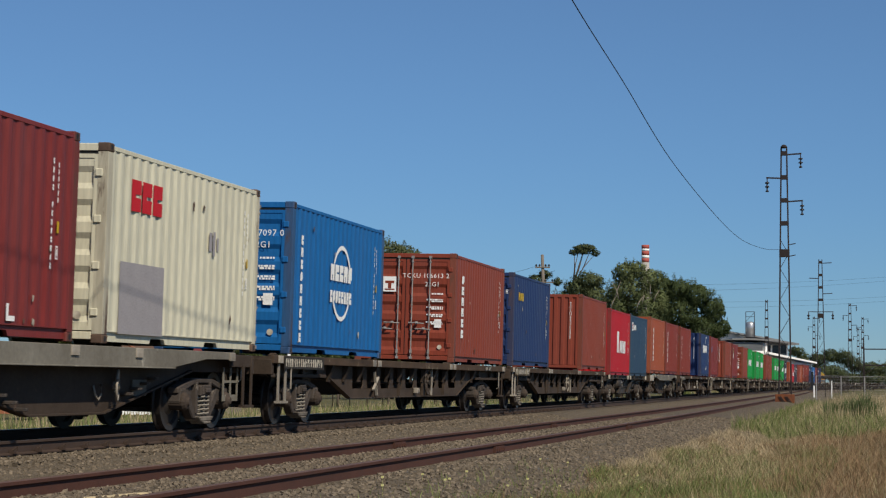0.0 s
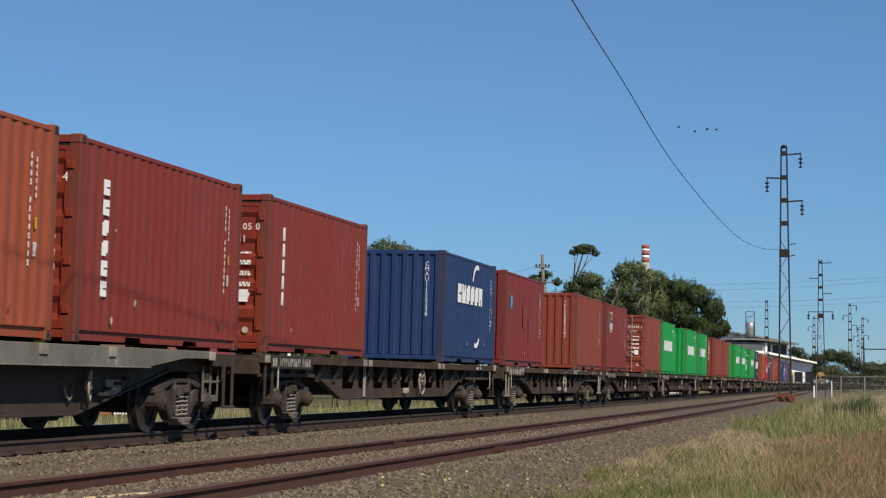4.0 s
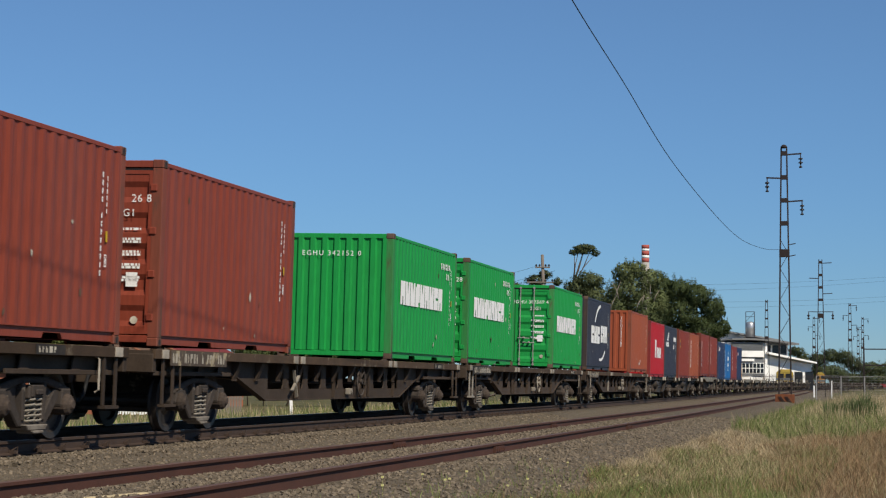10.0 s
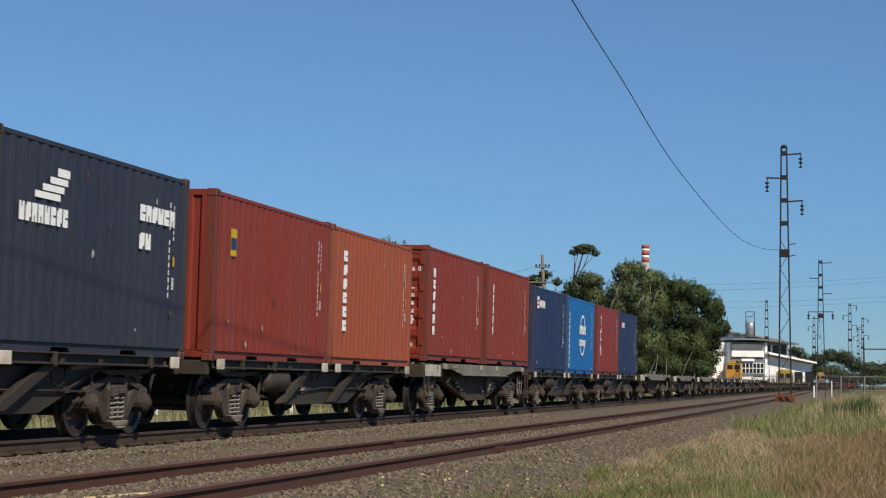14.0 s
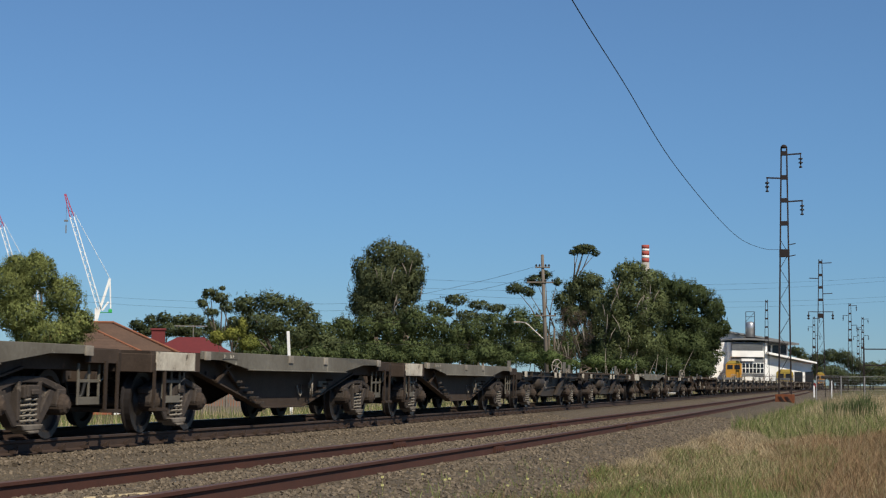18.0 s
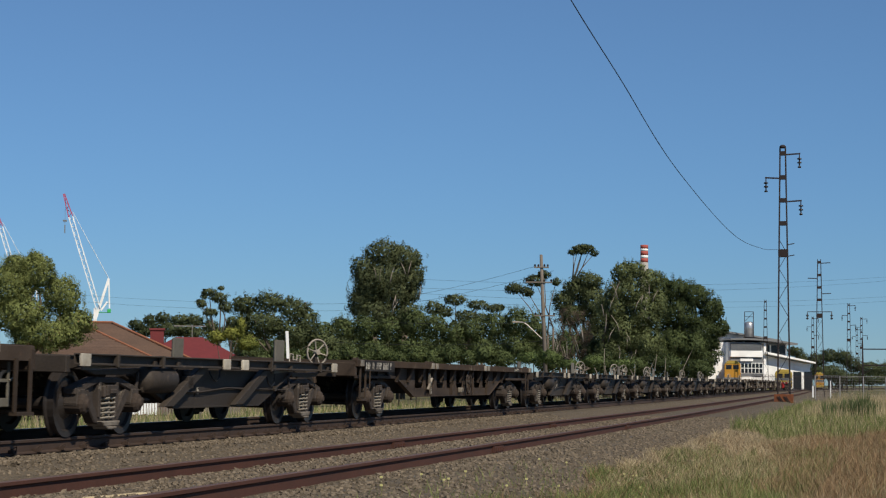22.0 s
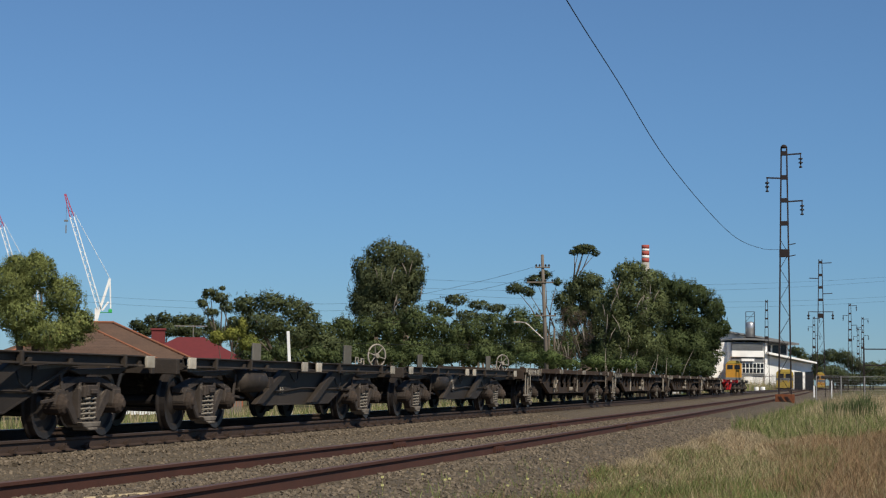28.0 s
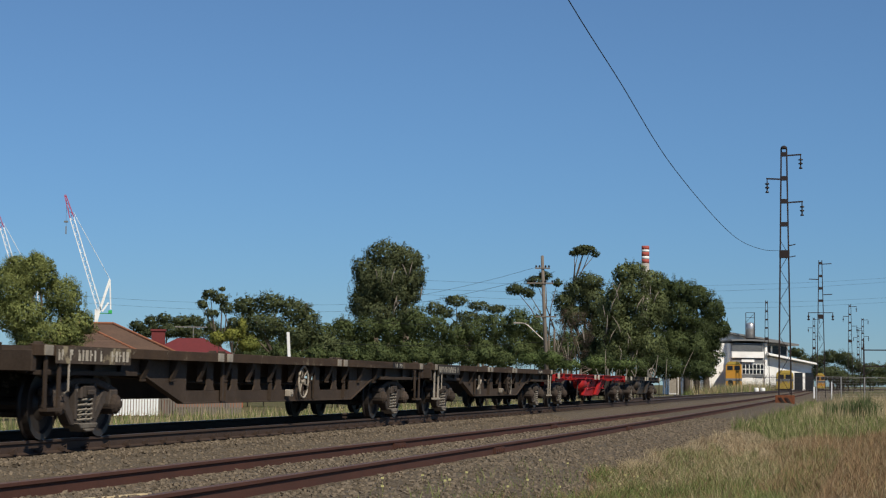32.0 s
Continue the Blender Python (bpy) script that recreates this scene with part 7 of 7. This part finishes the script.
for x in (3.0, 4.4, 5.75):
    part("mullion", Mesh().box(x - 0.09, x + 0.09, 1.55, 1.75, 5.2, 7.1).made("mullion"), M_WHITEWALL, dep)
rf = Mesh()
pts = [(-5.0 + 11.6 * i / 12, 7.85 + 0.45 * math.sin(math.pi * min(1.0, 0.12 + 0.75 * i / 12)) - 0.055 * i) for i in range(13)]
rf.prism(pts + [(x, z - 0.28) for x, z in pts[::-1]], 1, -1.0, 24)
part("roof", rf.made("roof"), M_GREYROOF, dep, "curved grey metal roof")
part("upper_roof", Mesh().prism([(-8.9, 10.15), (6.3, 8.05), (6.3, 7.8), (-8.9, 9.85)], 1, 5, 26).made("upper_roof"), M_GREYROOF, dep)
part("upper_wall", Mesh().prism([(-8.6, 7.4), (0.5, 7.4), (0.5, 8.55), (-8.6, 9.82)], 1, 6, 20).made("upper_wall"), M_WHITEWALL, dep)
part("wing", Mesh().prism([(1.45, -0.9), (9.5, -0.9), (9.5, 4.0), (1.45, 5.4)], 1, 0.6, 1.5).made("wing"), M_WHITEWALL, dep)
part("wing_roof", Mesh().prism([(1.2, 5.95), (9.9, 4.35), (9.9, 4.1), (1.2, 5.6)], 1, -0.9, 8).made("wing_roof"), M_WHITEWALL, dep, "white sloping wing roof")
part("wing_roof", Mesh().prism([(4.2, 5.9), (10.6, 4.5), (10.6, 4.3), (4.2, 5.6)], 1, 3, 10).made("wing_roof"), M_WHITEWALL, dep, "white sloping wing roof")
# flat dark panels on the solid wing wall stand in for shade under its roof
for i in range(3):
    part("wing_opening", Mesh().box(4.6 + i * 1.9, 6.0 + i * 1.9, 0.5, 0.62, -0.4, 2.8).made("wing_opening"), M_GLASSDARK, dep)
for x, z in ((-5.2, 10.5), (-4.5, 10.35), (-3.7, 10.2)):
    part("roof_vent", Mesh().turned([(0.3, z - 1.0), (0.3, z - 0.3), (0.42, z - 0.25), (0.42, z), (0.0, z + 0.1)], 2, (x, 7, 0), 10).made("roof_vent", 0, True), M_GALV, dep)
silo = tagged(new("silo"), "brushed steel silo on the depot roof", "silo")
silo.matrix_basis = site(86.4, 299) @ pose(-0.7, 3, 0)
part("tank", Mesh().turned([(0.78, 8.3), (0.78, 10.5), (0.6, 10.75), (0.0, 10.85)], 2, (0, 0, 0), 18).made("tank", 0, True), M_SILO, silo)
for x, y in ((-0.7, -0.6), (0.7, -0.6), (-0.7, 0.6), (0.7, 0.6)):
    part("post", Mesh().box(x - 0.05, x + 0.05, y - 0.05, y + 0.05, 8.3, 12.4).made("post"), M_MAST, silo)
part("brace", Mesh().bar((-0.7, -0.6, 10.8), (0.7, -0.6, 12.3), 0.06).bar((-0.7, -0.6, 12.4), (0.7, -0.6, 12.4), 0.08).bar((-0.7, -0.6, 11.6), (0.7, -0.6, 11.6), 0.06).made("brace"), M_MAST, silo)


def engine(bearing, distance, mat, label, w=2.6, n=9.0, h=3.6):
    """A parked locomotive seen from its end."""
    e = tagged(new("locomotive"), label, "locomotive", "locomotives parked at the depot")
    e.matrix_basis = site(bearing, distance) @ pose(0, 0, -0.4)
    part("cab", Mesh().prism([(-w / 2, 1.0), (w / 2, 1.0), (w / 2, h - 0.5), (w / 2 - 0.45, h), (-w / 2 + 0.45, h), (-w / 2, h - 0.5)], 1, 0, 2.6).made("cab", 0.06), mat, e)
    part("hood", Mesh().box(-w / 2 + 0.15, w / 2 - 0.15, 2.6, n, 1.0, h - 0.25).made("hood", 0.06), mat, e)
    part("underframe", Mesh().box(-w / 2 + 0.2, w / 2 - 0.2, -0.2, n, 0.5, 1.0).made("underframe", 0.04), M_FRAMEK, e)
    for x in (-0.55, 0.55):
        part("windscreen", Mesh().box(x - 0.42, x + 0.42, -0.04, 0.0, h - 1.25, h - 0.6).made("windscreen"), M_GLASSDARK, e)
        part("headlight", Mesh().box(x - 0.12, x + 0.12, -0.05, 0.0, 1.5, 1.7).made("headlight"), M_PALE, e)
    part("nose_band", Mesh().box(-w / 2 - 0.02, w / 2 + 0.02, -0.03, 2.4, 1.75, 2.15).made("nose_band", 0.01), M_GREYWALL, e, "grey painted band")
    part("roof", Mesh().prism([(-w / 2 + 0.1, h - 0.42), (w / 2 - 0.1, h - 0.42), (w / 2 - 0.5, h + 0.05), (-w / 2 + 0.5, h + 0.05)], 1, -0.05, 2.7).made("roof", 0.03), M_LOCO2, e, "yellow cab roof")
    part("buffer_beam", Mesh().box(-w / 2, w / 2, -0.25, -0.1, 0.6, 1.05).made("buffer_beam", 0.02), M_LOCO2, e)
    for y in (1.2, 3.0, 6.0, 7.8):
        part("wheelpair", Mesh().turned([(0.0, -0.8), (0.45, -0.8), (0.45, -0.68), (0.08, -0.66), (0.08, 0.66), (0.45, 0.68), (0.45, 0.8), (0, 0.8)], 0, (0, y, 0.45), 14).made("wheelpair"), M_WHEEL, e)
engine(85.76, 290, M_LOCO, "orange locomotive parked beside the depot", 2.5, 9.0, 4.7)
engine(87.3, 288, M_LOCO2, "yellow-topped locomotive in front of the depot wing", 2.6, 9.0, 3.4)
engine(88.03, 380, M_LOCO2, "yellow locomotive farther in the yard", 1.8)
engine(88.36, 380, M_LOCO, "orange locomotive farther in the yard", 1.8)


# ---- yard fences, cabinets and small things by the line ----
def mesh_fence(p, q, n, h, label):
    """Chain-link fence: posts, top rail and thin strands."""
    f = tagged(new("wire_fence"), label, "fence")
    p, q = Vector(p), Vector(q)
    f.matrix_basis = Matrix.Translation(p)
    d = q - p
    post = Mesh().tube([(0, 0, 0), (0, 0, h)], 0.045, 6).made("post")
    for i in range(n + 1):
        part("post", post, M_GALV, f, at=d * (i / n))
    part("top_rail", Mesh().tube([(0, 0, h), d + Vector((0, 0, h))], 0.016, 5).made("top_rail"), M_GALV, f)
    m = Mesh()
    for z in np.linspace(0.1, h - 0.1, 9):
        m.tube([(0, 0, z), d + Vector((0, 0, z))], 0.006, 3)
    k = int(d.length / 0.5)
    for i in range(k):
        m.tube([d * (i / k) + Vector((0, 0, 0.05)), d * ((i + 1) / k) + Vector((0, 0, h))], 0.004, 3)
    part("mesh", m.made("mesh"), M_GALV, f, "thin wire mesh")
mesh_fence((150, 4.6, -0.45), (175, -6.5, -0.45), 6, 1.9, "galvanised wire fence beside the grass")
iron = tagged(new("iron_fence"), "dark iron paling fence before the depot", "fence")
bar_me = Mesh().box(-0.03, 0.03, -0.02, 0.02, 0, 2.7).made("paling")
fa, fb = site(86.35, 276).translation, site(89.2, 300).translation
for i in range(90):
    part("paling", bar_me, M_MAST, iron, at=fa.lerp(fb, i / 89) + Vector((0, 0, -0.5)))
for z in (0.1, 1.9):
    part("rail", Mesh().bar(fa + Vector((0, 0, z)), fb + Vector((0, 0, z)), 0.05).made("rail"), M_MAST, iron)
mesh_fence((232, 25.8, -0.6), (300, 26.6, -0.6), 16, 1.9, "galvanised wire fence along the yard")
for x, y, h, w in ((160, 5.1, 1.15, 0.13), (185, 4.2, 1.0, 0.12), (172, 3.9, 1.6, 0.10)):
    ob = tagged(new("marker_post"), "white-painted marker post beside the line", "post")
    ob.matrix_basis = Matrix.Translation((x, y, -0.5))
    part("post", Mesh().box(-w / 2, w / 2, -w / 2, w / 2, 0, h).made("post", 0.02), M_WHITEWALL, ob)
    part("cap", Mesh().box(-w / 2 - 0.02, w / 2 + 0.02, -w / 2 - 0.02, w / 2 + 0.02, h, h + 0.05).made("cap", 0.01), M_GREYWALL, ob)
for b, d, w, h in ((83.94, 236, 1.2, 2.3), (84.42, 246, 0.95, 2.4)):
    ob = tagged(new("relay_cabinet"), "white trackside relay cabinet", "cabinet")
    ob.matrix_basis = site(b, d) @ pose(0, 0, -0.6)
    part("body", Mesh().box(-w / 2, w / 2, 0, 0.7, 0.15, h).made("body", 0.02), M_WHITEWALL, ob)
    part("door", Mesh().box(-w / 2 + 0.06, w / 2 - 0.06, -0.03, 0.0, 0.25, h - 0.12).made("door", 0.01), M_PALE, ob)
    part("plinth", Mesh().box(-w / 2 - 0.05, w / 2 + 0.05, -0.05, 0.75, 0, 0.15).made("plinth", 0.01), M_CONCRETE, ob)
    part("roof", Mesh().box(-w / 2 - 0.06, w / 2 + 0.06, -0.08, 0.78, h, h + 0.06).made("roof", 0.01), M_GREYWALL, ob)
for y in (14.9, 14.1):
    ob = tagged(new("white_drum"), "white drum beside the track", "drum")
    ob.matrix_basis = Matrix.Translation((240, y, -0.5))
    part("shell", Mesh().turned([(0.0, 0), (0.3, 0), (0.31, 0.3), (0.31, 0.6), (0.3, 0.88), (0.27, 0.9), (0, 0.88)], 2, (0, 0, 0), 14).made("shell", 0, True), M_WHITEWALL, ob)
    part("band", Mesh().turned([(0.32, 0.28), (0.33, 0.30), (0.32, 0.32)], 2, (0, 0, 0), 14).made("band"), M_PALE, ob)
ob = tagged(new("dwarf_signal"), "small dark trackside signal on a post", "signal")
ob.matrix_basis = Matrix.Translation((240, 18.2, -0.5))
part("post", Mesh().box(-0.06, 0.06, -0.06, 0.06, 0, 1.2).made("post"), M_MAST, ob)
part("head", Mesh().turned([(0.0, -0.12), (0.36, -0.12), (0.36, 0.0), (0.0, 0.05)], 0, (0, 0, 1.5), 14).made("head"), M_BLACK, ob)
gan = tagged(new("signal_gantry"), "dark steel gantry far along the line", "gantry")
gan.matrix_basis = Matrix.Translation((330, 2.0, -0.5))
part("post", Mesh().box(-0.1, 0.1, -0.1, 0.1, 0, 9.6).made("post"), M_MAST, gan)
for z in (4.6, 7.4):
    part("beam", Mesh().box(-0.1, 0.1, -8, 0, z, z + 0.2).made("beam"), M_MAST, gan)
part("brace", Mesh().bar((0, -0.1, 3.2), (0, -2.5, 4.6), 0.1).made("brace"), M_MAST, gan)
plank = tagged(part("timber_plank", Mesh().box(-0.42, 0.42, -0.045, 0.045, 0, 0.02).made("timber_plank", 0.005), M_PALESTRAW), "weathered pale plank lying between the rails", "plank")
plank.matrix_basis = pose(14.3, 6.1, -0.245, 0, 0, -14)


# ---- grass ----
def grass(name, label, material, count, area, height, width, seed, lean=0.35):
    """Blades as thin tapering strips; area gives x, y from two random numbers."""
    r = np.random.default_rng(seed)
    x, y = area(r.random(count), r.random(count))
    z = np.maximum(ground_z(x, y), np.where((y > side_y(x) - 3.6) & (y < main_y(x) + 3.3), bed_z(x, y), -9)) - 0.03
    tuft = 0.5 + 0.25 * np.sin(x * 2.1 + 1.3 * np.sin(y * 3.1)) + 0.25 * np.sin(y * 4.3 + x * 1.1 + np.sin(x * 3.7))
    h = height * (0.35 + 0.75 * r.random(count) ** 1.3) * (0.5 + 0.9 * tuft)
    a = r.random(count) * 6.283
    t = r.random(count) * 6.283
    w = width * (0.6 + 0.8 * r.random(count))
    b = lean * h * (0.2 + r.random(count))
    ax, ay = np.cos(a) * w, np.sin(a) * w
    bx, by = np.cos(t) * b, np.sin(t) * b
    V = np.stack([np.stack([x - ax, y - ay, z], -1), np.stack([x + ax, y + ay, z], -1),
                  np.stack([x + ax * 0.7 + bx * 0.35, y + ay * 0.7 + by * 0.35, z + h * 0.55], -1), np.stack([x - ax * 0.7 + bx * 0.35, y - ay * 0.7 + by * 0.35, z + h * 0.55], -1),
                  np.stack([x + bx, y + by, z + h], -1)], 1).reshape(-1, 3)
    i = (np.arange(count) * 5)[:, None]
    F = [tuple(q) for q in (i + np.array([[0, 1, 2, 3]])).tolist()] + [tuple(q) for q in (i + np.array([[3, 2, 4]])).tolist()]
    me = bpy.data.meshes.new(name)
    me.from_pydata(V.tolist(), [], F)
    me.materials.append(material)
    return tagged(new(name, me), label, "grass", kind="stuff")


def strip(x0, x1, lo, hi, soft=0.5):
    """A strip of the bank between two lines, thinning out beyond the upper one."""
    def area(u, v):
        x = x0 + (x1 - x0) * u ** 1.5 + 2.2 * np.sin(v * 7.0) + 1.5 * np.sin(v * 23.0)
        top = np.minimum(hi + 0.5 * np.sin(x * 0.9) * soft - (0.85 * np.clip((33 - x) / 12, 0, 1) if hi < 2.1 else 0), side_y(x) - 2.5)
        return x, lo + (top - lo) * v ** 0.85
    return area


grass("dry_grass", "dry brown grass on the bank", M_STRAW, 90000, strip(11, 62, -2.2, 1.9), 0.21, 0.0032, 1, 0.9)
grass("dry_stalks", "tall straw stalks standing in the dry grass", M_PALESTRAW, 7000, strip(12, 60, -2.2, 2.1), 0.34, 0.0022, 21, 0.7)
grass("dry_grass", "thin dry grass among the green weeds", M_STRAW, 12000, strip(15, 42, 1.2, 3.25), 0.19, 0.003, 22, 1.0)
grass("pale_grass", "pale straw grass at the ballast's edge", M_PALESTRAW, 30000, strip(23, 56, 1.3, 4.0), 0.18, 0.0028, 3, 1.1)
grass("green_grass", "green weeds among the dry grass", M_GRASS, 42000, strip(15, 34, 0.6, 3.15), 0.17, 0.0032, 4, 0.9)
grass("green_grass", "sparse green weeds in the dry grass", M_GRASS, 5000, strip(14, 50, -2.2, 1.2), 0.16, 0.003, 24, 0.9)
grass("green_grass", "bright green grass farther along the bank", M_GRASS, 40000, strip(45, 120, -2.5, 4.6), 0.36, 0.006, 5, 0.6)
grass("dry_grass", "straw mixed into the farther green grass", M_PALESTRAW, 9000, strip(45, 110, -2.5, 4.4), 0.40, 0.005, 25, 0.6)
grass("tall_grass", "tall yellow grass near the fence", M_PALESTRAW, 9000, strip(66, 140, -4.0, 2.6), 0.75, 0.007, 6)
grass("back_grass", "tall yellow-green grass behind the main line", M_GRASS, 26000, lambda u, v: (18 + 130 * u ** 1.4, main_y(18 + 130 * u ** 1.4) + 3.4 + 16 * v ** 1.3), 0.50, 0.012, 7)
grass("back_straw", "straw-coloured grass behind the main line", M_PALESTRAW, 13000, lambda u, v: (18 + 130 * u ** 1.4, main_y(18 + 130 * u ** 1.4) + 3.4 + 16 * v ** 1.3), 0.60, 0.010, 8)
grass("verge_grass", "long yellow-green grass on the yard's verge", M_PALESTRAW, 7000, lambda u, v: (215 + 85 * u, main_y(215 + 85 * u) + 2.6 + 6 * v), 1.7, 0.022, 31)
grass("verge_grass", "green grass on the yard's verge", M_GRASS, 8000, lambda u, v: (215 + 85 * u, main_y(215 + 85 * u) + 2.6 + 7 * v), 1.5, 0.024, 32)
grass("weed_clump", "dark green weed clump beside the line", M_HEDGE, 3500, lambda u, v: (68 + 3.0 * (u - 0.5), 0.85 + 1.8 * (v - 0.5) + 0 * u), 0.75, 0.016, 33, 0.5)
grass("ballast_weeds", "sparse green weeds growing through the ballast", M_GRASS, 2200, lambda u, v: (12 + 10 * u, side_y(12 + 10 * u) - 1.6 - 2.4 * v ** 0.6), 0.16, 0.004, 9, 0.9)
fl = np.random.default_rng(12)
fx = 15.5 + 8 * fl.random(24)
fy = side_y(fx) - 1.5 - 2.0 * fl.random(24)
m = Mesh()
for x, y in zip(fx, fy):
    h = float(bed_z(x, y)) + fl.uniform(0.03, 0.09)
    m.bar((x, y, float(bed_z(x, y)) - 0.02), (x, y, h), 0.0018)
    m.box(x - 0.011, x + 0.011, y - 0.011, y + 0.011, h, h + 0.018)
tagged(part("wild_flowers", m.made("wild_flowers"), M_FLOWER), "small pale yellow wild flowers in the ballast", "flower", kind="stuff")

# ---- birds ----
FLIGHTS = []
M_BIRD = surface("dark_feathers", (0.03, 0.03, 0.032), rough=0.8, bump=0)


def bird(k, spots):
    """A dark bird in flight: seconds, bearing and height angle along its way."""
    d = 110.0
    o = tagged(new("bird"), "small dark bird flying across the sky", "bird", "birds in flight")
    part("body", Mesh().turned([(0.0, -0.17), (0.045, -0.12), (0.055, 0.0), (0.03, 0.13), (0.0, 0.22)], 0, (0, 0, 0), 8).made("body", 0, True), M_BIRD, o)
    for s in (-1, 1):
        part("wing", Mesh().prism([(-0.07, 0.0), (0.06, 0.0), (0.10, s * 0.22), (0.02, s * 0.34), (-0.03, s * 0.2)], 2, 0.0, 0.012).made("wing"), M_BIRD, o, at=pose(0, s * 0.03, 0.02, s * (12 + 9 * (k % 3)), 0, 0))
    part("tail", Mesh().prism([(0.16, -0.02), (0.32, -0.05), (0.32, 0.05), (0.16, 0.02)], 2, -0.005, 0.006).made("tail"), M_BIRD, o)
    for q in o.children:
        q.data.transform(Matrix.Scale(0.6, 4))
        q.location = q.location * 0.6
    pts = []
    for t, b, e in spots:
        q = radians(b)
        pts.append((t, Vector((d * math.sin(q), d * math.cos(q), EYE_Z + d * math.tan(radians(e))))))
    v0, v1 = (pts[1][1] - pts[0][1]) / (pts[1][0] - pts[0][0]), (pts[-1][1] - pts[-2][1]) / (pts[-1][0] - pts[-2][0])
    pts = [(0.0, pts[0][1] - v0 * pts[0][0])] + pts + [(9.0, pts[-1][1] + v1 * (9.0 - pts[-1][0])), (32.0, pts[-1][1] + v1 * (32.0 - pts[-1][0]))]
    head = math.degrees(math.atan2(v1.y, v1.x)) + 180
    FLIGHTS.append((o, [(t, Matrix.Translation(p) @ pose(0, 0, 0, 6 * math.sin(t * 2 + k), 0, head)) for t, p in pts]))


for k, row in enumerate((
        ((3, 88.37, 6.73), (3.5, 86.41, 7.36), (5.5, 74.64, 8.67), (6, 70.8, 8.65), (7, 63.37, 8.49)),
        ((3, 88.61, 6.66), (3.5, 86.67, 7.24), (5.5, 76.37, 8.85), (6, 72.64, 9.02), (7, 63.87, 8.8)),
        ((3, 89.05, 6.56), (3.5, 86.98, 7.3), (5.5, 77.47, 9.03), (6, 73.9, 9.48), (7, 65.89, 9.24)),
        ((3, 89.22, 6.68), (3.5, 87.25, 7.23), (5.5, 77.61, 9.17), (6, 74.08, 9.29), (7, 66.09, 8.8)))):
    bird(k, row)



# ---- what moves ----
def motions():
    for thing, s, lift in MOVES:
        walk(thing, [(t, main_pose(s - SPEED * t - d, lift)) for t, d in SHIFT])
    spin = {}
    for ob in list(bpy.data.objects):
        if ob.name.split(".")[0] == "wheelset":
            side = ob.location.x > 0
            if side not in spin:
                x = ob.location.x
                walk(ob, [(i / FPS, pose(x, 0, WHEEL_R, 0, -math.degrees(SPEED * i / FPS / WHEEL_R), 0)) for i in range(32 * FPS + 1)])
                spin[side] = ob.animation_data
            else:
                ob.rotation_mode = "QUATERNION"
                ob.animation_data_create()
                ob.animation_data.action = spin[side].action
                ob.animation_data.action_slot = spin[side].action_slot
    walk(oh, [(t, swung(a)) for t, a in ((0.0, 0.0), (22.0, 0.0), (24.0, 0.4), (25.0, 1.0), (26.5, 1.9), (28.0, 2.4), (29.0, 1.2), (30.0, 1.9), (31.0, 2.1), (32.0, 1.3))])
    for thing, rows in FLIGHTS:
        walk(thing, rows)


motions()
